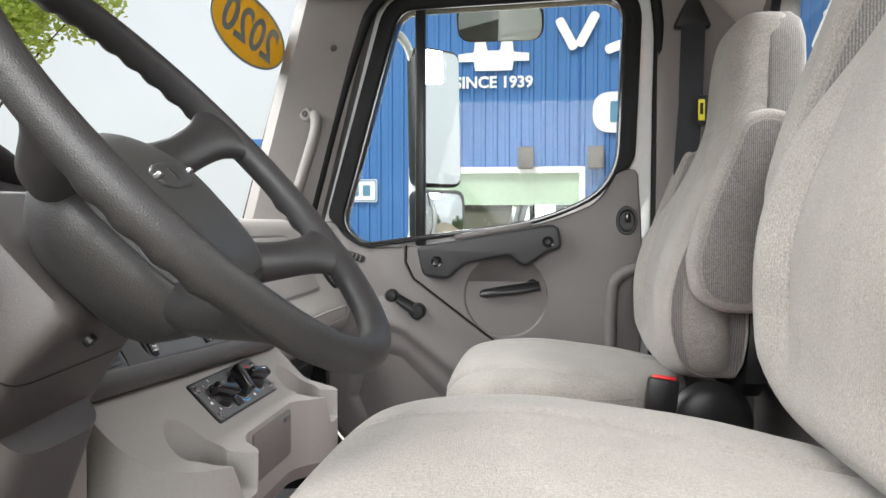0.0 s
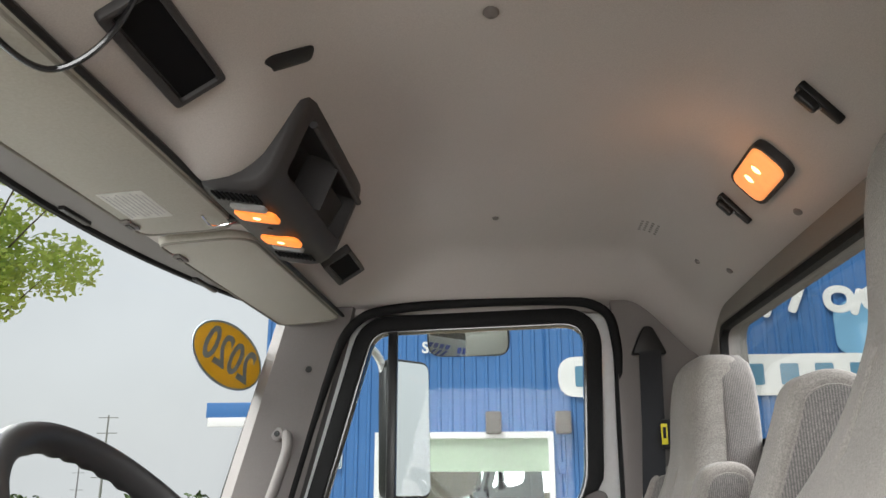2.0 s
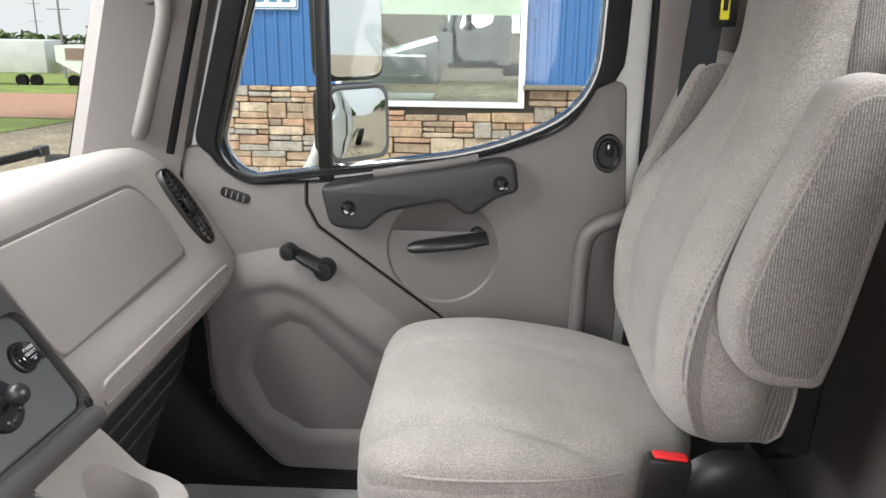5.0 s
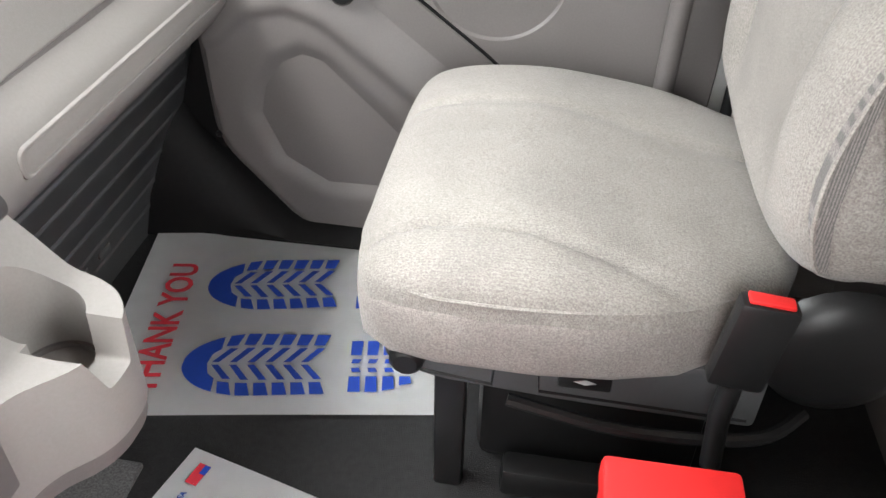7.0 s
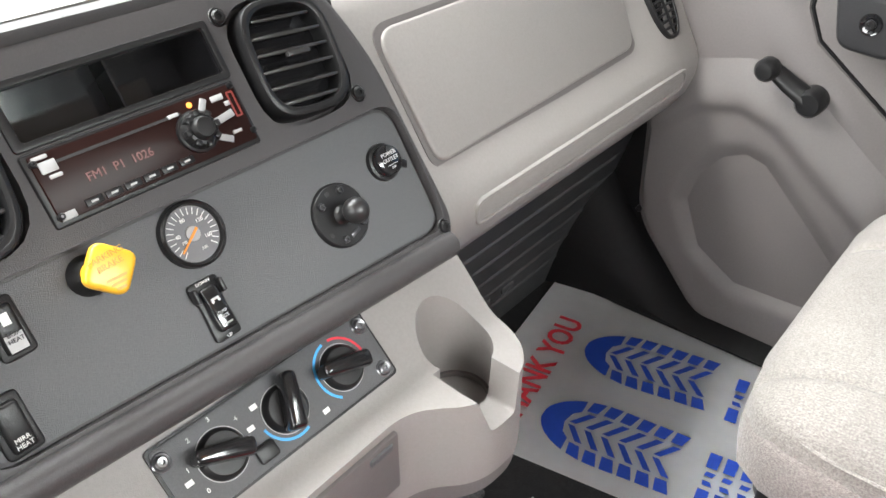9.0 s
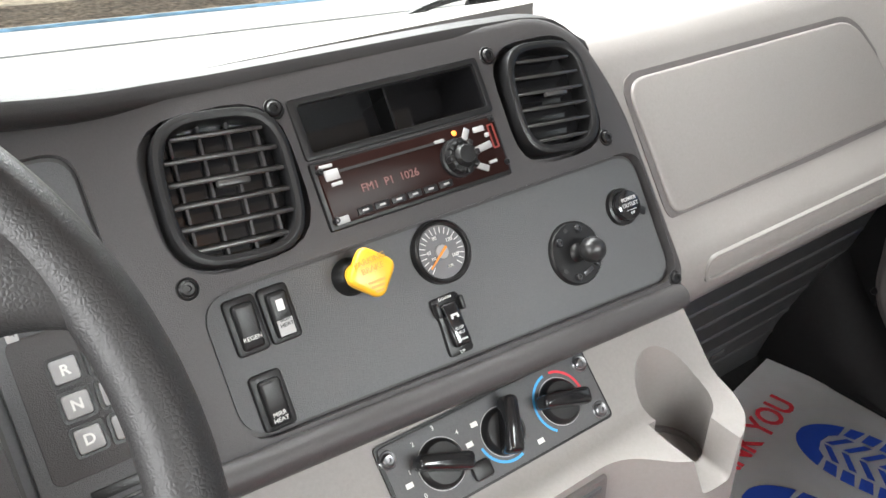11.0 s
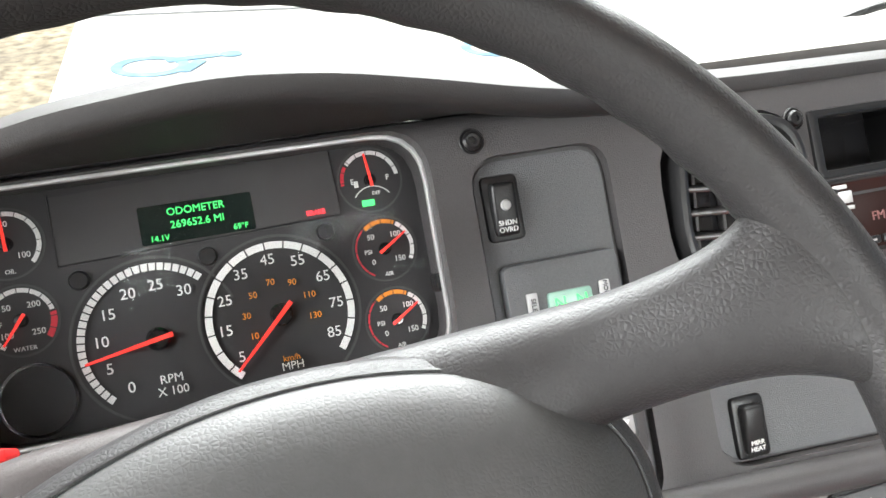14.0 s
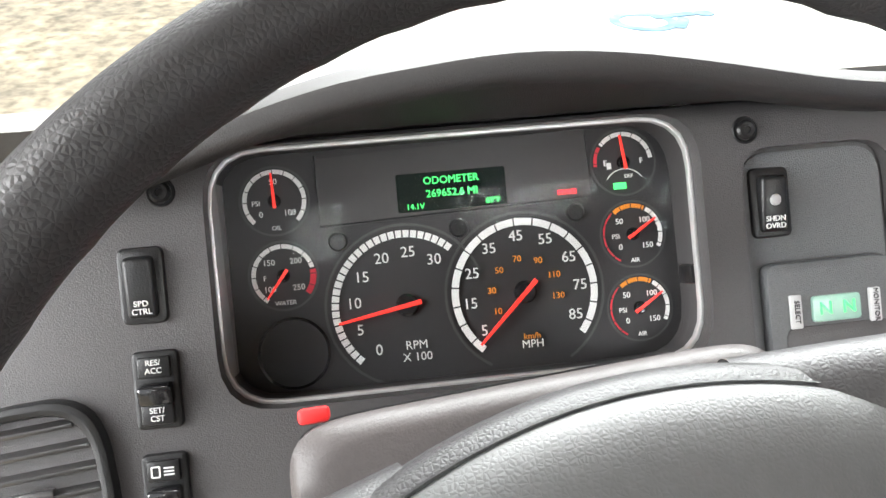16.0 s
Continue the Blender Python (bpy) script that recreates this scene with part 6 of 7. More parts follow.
def wheel():
    w = thing("steering_wheel", "dark grey four-spoke grained steering wheel", "steering wheel", tuple(WC))
    R = 0.2216
    n = 240
    bm = bmesh.new()
    rings = []
    segs = 20
    for i in range(n):
        a = 2 * math.pi * i / n
        d = math.degrees(a) % 360
        grip = 24 < d < 86 or 94 < d < 158 or 326 < d < 358 or 182 < d < 214
        wave = 0.0027 * (0.5 + 0.5 * math.cos(a * 48)) if grip else 0.0   # finger grips on the inner underside
        c, s = math.cos(a), math.sin(a)
        rw = []
        for j in range(segs):
            t = 2 * math.pi * j / segs
            rr = 0.0145 + wave * max(0.0, -math.sin(t) - 0.40) / 0.60
            rw.append(bm.verts.new(FW @ Vector(((R + rr * math.cos(t)) * c, (R + rr * math.cos(t)) * s, rr * 1.08 * math.sin(t)))))
        rings.append(rw)
    for i in range(n):
        A, B = rings[i], rings[(i + 1) % n]
        for j in range(segs):
            bm.faces.new((A[j], B[j], B[(j + 1) % segs], A[(j + 1) % segs]))
    part("rim", bm, LEATHER, w, "grained vinyl rim")
    # hub: a deep moulded bowl below the rim's plane, closed by a domed pad
    sh = [(-0.122, 0.062), (-0.062, 0.084), (0, 0.0915), (0.062, 0.084), (0.122, 0.062), (0.150, 0.026, 0.02), (0.140, -0.055), (0.118, -0.102), (-0.118, -0.102), (-0.140, -0.055), (-0.150, 0.026, 0.02)]
    lo = smooth_loop(sh, 0.030, 7)

    FT = FW @ T(0, 0, 0, 8)                        # the wheel is turned slightly to the left

    def hub_row(z, k, k2=None):
        return [FT @ Vector((p.x * k, p.y * (k2 or k) + 0.006 * (p.x / 0.14) ** 2 * -1, z)) for p in lo]

    part("hub_bowl", loft([hub_row(*r) for r in ((-0.128, 0.52, 0.60), (-0.124, 0.66, 0.72), (-0.112, 0.80, 0.82), (-0.094, 0.92, 0.92), (-0.078, 0.99, 1.0), (-0.066, 1.005, 1.015), (-0.058, 1.0, 1.01), (-0.0525, 0.985, 0.985), (-0.0495, 0.955, 0.945))]), LEATHER, w, "moulded hub back")
    part("hub_pad", loft([hub_row(*r) for r in ((-0.060, 0.91), (-0.0505, 0.938), (-0.0470, 0.925), (-0.0425, 0.885), (-0.0370, 0.81), (-0.0325, 0.70), (-0.0290, 0.56), (-0.0265, 0.40), (-0.0252, 0.22), (-0.0248, 0.08))]), HUBM, w, "grained hub pad")
    part("hub_groove", tube([q for q in hub_row(-0.0498, 0.944)], 0.0009, 6, closed=True), BLACK, w)
    em = part("hub_emblem", bevel(slab(superloop2(0.046, 0.015, 2.6), -0.030, -0.0225, FT @ T(0, 0.012, 0.0)), 0.003, 3, 50), HUBM, w, "embossed hub badge")
    part("badge_bar", box((0, 0.012, -0.0225), (0.012, 0.014, 0.002), 0.0008, FT), BLACK, em)
    for x in (-0.044, 0.044):
        screw(FT @ T(x, 0.012, -0.0215), em, 0.0030, STEEL)
    # spokes: broad grained webs that rise from the hub and flare into the rim
    UP, LOW = ((0.060, 0.052, -0.070, 0.032, 0.020), (0.100, 0.050, -0.064, 0.029, 0.021), (0.128, 0.050, -0.056, 0.0250, 0.0195), (0.150, 0.0485, -0.044, 0.0232, 0.0180), (0.170, 0.0475, -0.029, 0.0235, 0.0165), (0.186, 0.0465, -0.017, 0.0262, 0.0155), (0.198, 0.0455, -0.009, 0.0320, 0.0148), (0.207, 0.0445, -0.004, 0.0400, 0.0138), (0.2145, 0.0435, -0.001, 0.0490, 0.0115), (0.219, 0.043, 0.0, 0.0560, 0.0075)), \
              ((0.070, -0.060, -0.074, 0.030, 0.020), (0.100, -0.076, -0.066, 0.027, 0.020), (0.120, -0.092, -0.054, 0.0235, 0.0185), (0.136, -0.105, -0.040, 0.0220, 0.0170), (0.149, -0.116, -0.026, 0.0225, 0.0160), (0.158, -0.1235, -0.016, 0.0255, 0.0152), (0.165, -0.129, -0.008, 0.0320, 0.0146), (0.171, -0.1345, -0.004, 0.0400, 0.0138), (0.1755, -0.138, -0.001, 0.0480, 0.0115), (0.178, -0.140, 0.0, 0.0540, 0.0075))
    for path in (UP, LOW):
        for sg in (1, -1):
            P = [Vector((sg * a, b, c)) for a, b, c, _, _ in path]
            rows = []
            for k, (_, _, _, hw, th) in enumerate(path):
                dr = (P[min(k + 1, len(P) - 1)] - P[max(k - 1, 0)]).normalized()
                side = Vector((-P[k].y, P[k].x, 0)).normalized().lerp(Vector((-dr.y, dr.x, 0)).normalized(), 1 - k / (len(P) - 1)).normalized()
                rows.append([q for q in superloop(P[k], side, dr.cross(side).normalized(), hw, th, 2.25, 32)])
            grid = [[r[j] for r in rows] for j in range(32)]
            fine = [curve_pts(g, 3) for g in grid]
            part("spoke", loft([[FT @ fine[j][k] for j in range(32)] for k in range(len(fine[0]))]), LEATHER, w, "grained spoke")
    return w


wheel()


def column():
    c = thing("steering_column", "dark grey plastic steering column shroud", "steering column", tuple(FW @ Vector((0, 0, -0.25))))
    part("column_shroud", bevel(loft([[FW @ T(0, 0, 0, 2) @ Vector((p.x, p.y + dy, z)) for p in superloop((0, 0, 0), (1, 0, 0), (0, 1, 0), a, b, 9, 48)] for z, a, b, dy in
         ((-0.128, 0.098, 0.062, 0.022), (-0.131, 0.108, 0.068, 0.022), (-0.137, 0.112, 0.072, 0.022), (-0.20, 0.114, 0.072, 0.021), (-0.25, 0.110, 0.076, 0.012), (-0.32, 0.104, 0.085, 0.0), (-0.38, 0.09, 0.08, -0.01))]), 0.002, 1, 60), COLUMN, c)
    part("shroud_seam", tube([FW @ T(0, 0, 0, 2) @ Vector((p.x, p.y + 0.0205, -0.205)) for p in superloop((0, 0, 0), (1, 0, 0), (0, 1, 0), 0.1138, 0.0722, 9, 64)], 0.0012, 6, closed=True), BLACK, c)
    part("shroud_neck", loft([[FW @ Vector((p.x, p.y + dy, z)) for p in superloop((0, 0, 0), (1, 0, 0), (0, 1, 0), a, b, 4, 36)] for z, a, b, dy in
         ((-0.26, 0.075, 0.050, -0.045), (-0.34, 0.082, 0.065, -0.07), (-0.46, 0.09, 0.080, -0.12))]), COLUMN, c, "column lower cover")
    for x, z in ((-0.06, -0.155), (0.055, -0.175), (0.05, -0.275)):
        screw(FW @ T(0, 0, 0, 4) @ pose(x, -0.0545 if z > -0.2 else -0.075, z, 90, 0, 0), c, 0.006, BLACK)
    part("hazard_tab", box((-0.102, 0.0928, -0.166), (0.014, 0.007, 0.024), 0.002, FW), RED, c, "red hazard switch tab")
    part("stalk", tube([FW @ Vector((-0.10, 0.0, -0.17)), FW @ Vector((-0.17, 0.02, -0.15)), FW @ Vector((-0.23, 0.03, -0.125))], [0.008, 0.009, 0.011], 12), BLACK, c, "black turn signal stalk")
    return c


column()

# lower front corner posts
for s_, nm in ((1, "pillar_lower_passenger"), (-1, "pillar_lower_driver")):
    setting(nm, box((-0.7165, s_ * 0.975, 1.42), (0.317, 0.03, 0.72), 0.006), RUBBER, "black lower door post trim", "pillar")

setting("door_jamb", box((0.318, 0.988, 1.76), (0.10, 0.030, 1.36), 0.004), WHITE, "white painted door jamb behind the door", "jamb")

# ---- ceiling fittings ----
def on_roof(x, y, drop=0.0):
    """A frame on the headliner: local x along the cab's width, y towards the front, z down into the cab."""
    e = 0.004
    dx = Vector((1, 0, (roof_z(x + e, y) - roof_z(x - e, y)) / (2 * e)))
    dy = Vector((0, 1, (roof_z(x, y + e) - roof_z(x, y - e)) / (2 * e)))
    n = dx.cross(dy).normalized() * -1
    m = frame_m((x, y, roof_z(x, y)), dy, n.cross(dy) * 1)
    return m @ T(0, 0, drop)


OVERH = mat("overhead_plastic", (0.034, 0.032, 0.033), 0.5, grain=0.06, scale=300, bump=0.2, bscale=900, spec=0.35)
# near-black that puts the shade inside the bin and pockets into the colour
POCKET = mat("pocket_shade_black", (0.006, 0.006, 0.007), 0.85, spec=0.1)


def overhead_console():
    c = thing("overhead_console", "dark grey overhead console with lit map lamps", "overhead console", (-0.33, -0.02, 2.40))
    rows = []
    for y, k in ((-0.238, 0.80), (-0.228, 0.95), (-0.20, 1.0), (0.15, 1.0), (0.178, 0.95), (0.188, 0.80)):
        zc = 2.45
        prof = [(-0.425, 2.418), (-0.418, 2.392), (-0.395, 2.374), (-0.345, 2.366), (-0.322, 2.368), (-0.306, 2.378), (-0.292, 2.395), (-0.248, 2.505), (-0.245, 2.53), (-0.425, 2.47)]
        rows.append([(-0.34 + (a + 0.34) * k, y, zc + (b - zc) * k) for a, b in prof])
    body = part("console_body", bevel(loft(rows), 0.004, 2, 30), OVERH, c)
    fb = frame_m((-0.270, -0.025, 2.448), (0, 1, 0), (0.372, 0, 0.928))     # bin mouth, facing rearwards
    cut(body, box((0, 0, 0), (0.35, 0.088, 0.10), 0.01, fb))
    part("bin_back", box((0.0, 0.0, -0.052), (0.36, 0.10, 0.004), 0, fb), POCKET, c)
    part("bin_divider", box((-0.01, 0.0, -0.02), (0.004, 0.086, 0.06), 0, fb), OVERH, c)
    part("bin_flap", box((0.085, -0.012, -0.012), (0.165, 0.070, 0.004), 0.001, fb @ pose(0, 0, -0.012, 8, 0, 0)), OVERH, c)
    part("bin_rail", tube([fb @ Vector((-0.175, 0.040, 0.006)), fb @ Vector((0.175, 0.040, 0.006))], 0.006, 10), OVERH, c)
    fl_ = frame_m((-0.349, -0.066, 2.3660), (0, 1, 0), (1, 0, -0.16))       # lamp face, looking down
    for s_, gu in ((-1, 0.150), (1, 0.166)):
        u = s_ * 0.066
        lm = part("map_lamp", bevel(slab(rrect(u - 0.022, -0.033, u + 0.022, 0.033, 0.012), -0.003, 0.005, fl_), 0.003, 2, 50), AMBER, c, "lit amber map lamp")
        part("map_bulb", lathe([(0, 0.007), (0.005, 0.006), (0.008, 0.004)], fl_ @ T(u, 0, 0), 16), mat("hot_bulb", (1.0, 0.70, 0.33), 0.5, emit=1.5), lm, "glowing bulb")
        part("lamp_switch", bevel(slab(rrect(u + s_ * 0.042 - 0.011, -0.028, u + s_ * 0.042 + 0.011, 0.028, 0.009), -0.002, 0.005, fl_), 0.002, 2, 50), BTN, c, "grey lamp switch")
        for i in range(10):
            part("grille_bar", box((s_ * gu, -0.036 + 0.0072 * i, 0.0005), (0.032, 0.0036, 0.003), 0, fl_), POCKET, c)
    part("microphone", lathe([(0, 0.003), (0.004, 0.002), (0.005, 0)], fl_, 12), BLACK, c)
    return c


overhead_console()


def wedge_slot(y0, y1, name, label):
    """A radio pocket on the sloping front of the headliner, its shaded inside a near-black sheet."""
    yc, w = (y0 + y1) / 2, y1 - y0
    m = frame_m((-0.343, yc, 2.443), (0, 1, 0), (0.84, 0, 0.54))
    s = thing(name, label, "pocket", tuple(m.translation))
    part("pocket_frame", ring(rrect(-w / 2, -0.036, w / 2, 0.036, 0.008), rrect(-w / 2 + 0.010, -0.024, w / 2 - 0.010, 0.027, 0.005), -0.006, 0.014, m, 0.003), OVERH, s)
    # flat sheet across the mouth, coloured as the shade of a deep pocket
    part("shade_sheet", box((0, 0.001, 0.006), (w - 0.016, 0.054, 0.004), 0, m), POCKET, s)
    part("pocket_lip", box((0, -0.023, 0.004), (w - 0.02, 0.006, 0.008), 0.002, m), OVERH, s)
    return s


wedge_slot(-0.605, -0.405, "overhead_pocket", "empty dark overhead radio pocket")
wedge_slot(0.365, 0.535, "overhead_pocket", "empty dark overhead radio pocket")

VIS = mat("sun_visor_vinyl", (0.36, 0.345, 0.30), 0.65, grain=0.06, scale=250, bump=0.3, bscale=500, kind="leather")


def visor(y0, y1, flip, label):
    v = thing("sun_visor", label, "sun visor", (-0.5, (y0 + y1) / 2, 2.385), "sun visors")
    w = y1 - y0
    m = frame_m((-0.495, (y0 + y1) / 2, 2.384), (0, 1, 0), (1, 0, 0.06))
    out = smooth_loop([(-w / 2, -0.085, 0.03), (w / 2, -0.085, 0.03), (w / 2 - (0.02 if flip else 0), 0.085, 0.05), (-w / 2 + (0.0 if flip else 0.02), 0.085, 0.05)], 0.03, 6)
    part("visor_panel", bevel(slab(out, -0.008, 0.010, m), 0.006, 3, 50), VIS, v)
    part("visor_edge", tube([m @ Vector((p.x * 0.985, p.y * 0.965, 0.0095)) for p in out], 0.0030, 8, closed=True), mat("visor_edge_vinyl", (0.20, 0.19, 0.165), 0.65), v)
    part("visor_rod", tube([m @ Vector((-w / 2 + 0.02, 0.088, 0.0)), m @ Vector((w / 2 - 0.02, 0.088, 0.0))], 0.005, 8), BLACK, v)
    xl = w / 2 - 0.07 if not flip else -w / 2 + 0.09
    lt = part("visor_latch", bevel(slab(rrect(xl - 0.022, -0.082, xl + 0.022, -0.066, 0.004), 0.010, 0.015, m), 0.001, 1, 50), TRIM, v)
    part("latch_slot", box((xl, -0.074, 0.0156), (0.018, 0.007, 0.002), 0, m), BLACK, lt)
    if not flip:
        lb = part("visor_label", slab(rrect(w / 2 - 0.205, -0.062, w / 2 - 0.090, 0.006, 0.002), 0.010, 0.0106, m), mat("label_paper", (0.55, 0.55, 0.52), 0.7), v, "printed warning label")
        for i in range(9):
            part("print_bar", box((w / 2 - 0.148, -0.056 + 0.007 * i, 0.0108), (0.10 - 0.01 * (i % 3), 0.002, 0.0004), 0, m), GREYP, lb)
        cl = part("visor_clip", tube(curve_pts([m @ Vector(q) for q in ((w / 2 - 0.085, 0.05, 0.012), (w / 2 - 0.06, 0.058, 0.022), (w / 2 - 0.05, 0.085, 0.016), (w / 2 - 0.045, 0.10, 0.008))], 4), 0.0022, 8), CHROME, v, "bent wire visor clip")
        part("clip_bracket", box((w / 2 - 0.045, 0.090, 0.006), (0.028, 0.022, 0.016), 0.003, m), BLACK, v)
    return v


visor(-0.86, -0.03, False, "folded-up greenish grey driver's sun visor with label")
visor(0.01, 0.79, True, "folded-up greenish grey passenger sun visor")
# dark slots in the windscreen header
hd = bpy.data.objects["windscreen_header"]
for y, w in ((-0.02, 0.09), (0.50, 0.13)):
    k = 1 - (y / 0.93) ** 2
    part("header_slot", box((-0.600 - 0.11 * k, y, 2.414), (0.012, w, 0.008), 0.002), BLACK, hd)

# dome lamp, coat hooks, screws and plugs
dm = on_roof(0.462, 0.012, 0.004)
dome = thing("dome_lamp", "lit amber dome lamp in dark grey frame", "dome lamp", tuple(dm.translation))
part("lamp_frame", ring(rrect(-0.080, -0.041, 0.080, 0.037, 0.028), rrect(-0.073, -0.036, 0.073, 0.030, 0.023), -0.01, 0.013, dm, 0.004), OVERH, dome)
part("lamp_lens", bevel(slab(rrect(-0.0735, -0.0365, 0.0735, 0.0305, 0.023), 0.0, 0.015, dm), 0.006, 3, 50), mat("dome_amber", (0.95, 0.36, 0.11), 0.35, emit=0.34), dome, "amber lit lens")
for x in (-0.018, 0.022):
    part("bulb_glow", lathe([(0, 0.0170), (0.006, 0.0165), (0.010, 0.0140)], dm @ T(x, -0.010, 0) @ Matrix.Diagonal((0.8, 1.2, 1, 1)), 16), MATS["hot_bulb"], dome, "glowing bulb")
dl = new("dome_light", bpy.data.lights.new("dome_light", 'POINT'))
dl.data.energy, dl.data.color, dl.data.shadow_soft_size = 0.11, (1.0, 0.46, 0.19), 0.03
dl.location = dm.translation + Vector((-0.09, -0.02, -0.05))
for y in (0.192, -0.250):
    m = on_roof(0.462, y, 0.0)
    h = thing("coat_hook", "small black plastic coat hook", "coat hook", tuple(m.translation), "coat hooks")
    part("hook_base", bevel(slab(smooth_loop([(-0.010, -0.038), (0.010, -0.038), (0.006, 0.038), (-0.006, 0.038)], 0.005, 4), 0, 0.012, m), 0.003, 2, 50), BLACK, h)
    part("hook_tip", bevel(slab(rrect(-0.007, -0.032, 0.007, 0.004, 0.006), 0.010, 0.024, m), 0.004, 3, 50), BLACK, h)
    for v in (-0.012, 0.004):
        screw(m @ T(0, v, 0.0118), h, 0.003, STEEL)
ceil = bpy.data.objects["ceiling"]
for x, y, r in ((0.02, -0.359, 0.011), (0.005, 0.485, 0.008), (0.465, 0.55, 0.007), (0.512, 0.465, 0.008), (0.522, 0.056, 0.008)):
    part("trim_plug", lathe([(0, 0.003), (r * 0.8, 0.0025), (r, 0)], on_roof(x, y, 0.0005) @ Matrix.Diagonal((1.4, 1, 1, 1)), 18), REARM, ceil)
mgr = on_roof(-0.252, -0.342, 0.0)
part("air_grille", bevel(slab(rrect(-0.016, -0.040, 0.016, 0.040, 0.012), -0.001, 0.004, mgr @ pose(0, 0, 0, 0, 0, -28)), 0.002, 2, 50), BLACK, ceil)
for i in range(4):
    for j in range(5):
        part("speaker_hole", lathe([(0, 0.0012), (0.0035, 0.001), (0.0040, 0)], on_roof(0.345 + 0.012 * i, 0.535 + 0.014 * j, 0.0), 10), REARM, ceil)
cab_ = thing("dangling_cable", "thin black cable looped below the headliner", "cable", (-0.36, -0.65, 2.42))
part("cable", tube(curve_pts([(-0.25, -0.72, 2.51), (-0.296, -0.664, 2.470), (-0.326, -0.607, 2.440), (-0.372, -0.585, 2.395), (-0.416, -0.594, 2.368), (-0.435, -0.649, 2.372), (-0.43, -0.72, 2.39)], 8), 0.0035, 8), GLOSS, cab_)
part("cable_grommet", lathe([(0.006, 0.006), (0.013, 0.006), (0.017, 0.002), (0.018, 0)], on_roof(-0.40, -0.715, 0.0), 18), BLACK, cab_)

# ---- seat belt on the rear post ----
sb = thing("seat_belt", "black seat belt hanging on the rear post", "seat belt", (0.39, 0.88, 2.0))
anc = part("belt_anchor", bevel(slab(smooth_loop([(-0.048, -0.035), (0.048, -0.035), (0.030, 0.005), (0.012, 0.042), (-0.012, 0.042), (-0.030, 0.005)], 0.012, 4), 0, 0.028, FP @ T(0.395, 2.325, 0.034)), 0.006, 3, 50), BLACK, sb)
part("webbing", loft([[(x - 0.028, y, z), (x + 0.028, y - 0.006, z), (x + 0.028, y + 0.002, z), (x - 0.028, y + 0.006, z)] for x, y, z in ((0.396, 0.868, 2.30), (0.392, 0.872, 2.10), (0.375, 0.885, 1.80), (0.365, 0.885, 1.45), (0.36, 0.885, 1.12))]), mat("belt_webbing", (0.010, 0.011, 0.014), 0.8, bump=0.4, bscale=500), sb)
tg = part("belt_tongue", box((0.425, 0.868, 2.085), (0.030, 0.016, 0.075), 0.005), BLACK, sb)
part("belt_tag", box((0.416, 0.858, 2.085), (0.016, 0.004, 0.052), 0.002), mat("yellow_tag", (0.62, 0.55, 0.02), 0.6), sb, "yellow inspection tag")
part("tag_bar", box((0.416, 0.8555, 2.088), (0.008, 0.001, 0.028), 0), BLACK, sb)

# pillar grab handle
gh = thing("grab_rail", "warm grey plastic grab rail on the windscreen pillar", "grab rail", (-0.63, 0.87, 1.96))
GHP = [(-0.583, 0.885, 2.092), (-0.566, 0.862, 2.082), (-0.562, 0.848, 2.045), (-0.590, 0.856, 1.96), (-0.622, 0.868, 1.875), (-0.640, 0.885, 1.842), (-0.664, 0.912, 1.845)]
part("rail_bar", tube(curve_pts(GHP, 6), [0.015] * 4 + [0.0145] * 29 + [0.015] * 4, 14), TRIM, gh)
for q in ((-0.594, 0.872, 2.092), (-0.668, 0.905, 1.846)):
    part("rail_foot", lathe([(0, 0.012), (0.014, 0.012), (0.019, 0.008), (0.020, -0.01)], frame_m(q, (1, 0, 0), (0, 0.2, 1)), 20), TRIM, gh)
    screw(frame_m((q[0], q[1] - 0.013, q[2]), (1, 0, 0), (0, 0.2, 1)), gh, 0.008)
part("pillar_plug", lathe([(0, 0.002), (0.007, 0.002), (0.009, 0)], frame_m((-0.516, 0.862, 2.262), (1, 0, 0), (0, 0.1, 1)), 16), BLACK, bpy.data.objects["pillar_front_passenger"])

# ---- dealer sticker on the windscreen ----
st = thing("window_sticker", "yellow oval year sticker on the windscreen", "sticker", (-0.70, 0.742, 2.285))
so_r = Vector((-0.21, -1, 0.245)).normalized()
so_u = Vector((0.275, 0, 1)) - so_r * Vector((0.275, 0, 1)).dot(so_r)
so = frame_m((-0.699, 0.742, 2.283), so_r, so_u)
part("sticker_oval", slab(superloop2(0.160, 0.073, 2.0, 64), -0.002, 0.0, so), STICK, st)
part("sticker_edge", ring(superloop2(0.163, 0.076, 2.0, 64), superloop2(0.157, 0.070, 2.0, 64), -0.003, 0.0006, so), STICKB, st)
text("2020", 0.118, so @ T(0, 0, -0.0035), STICKB, st, depth=0.0006, bold=0.002)

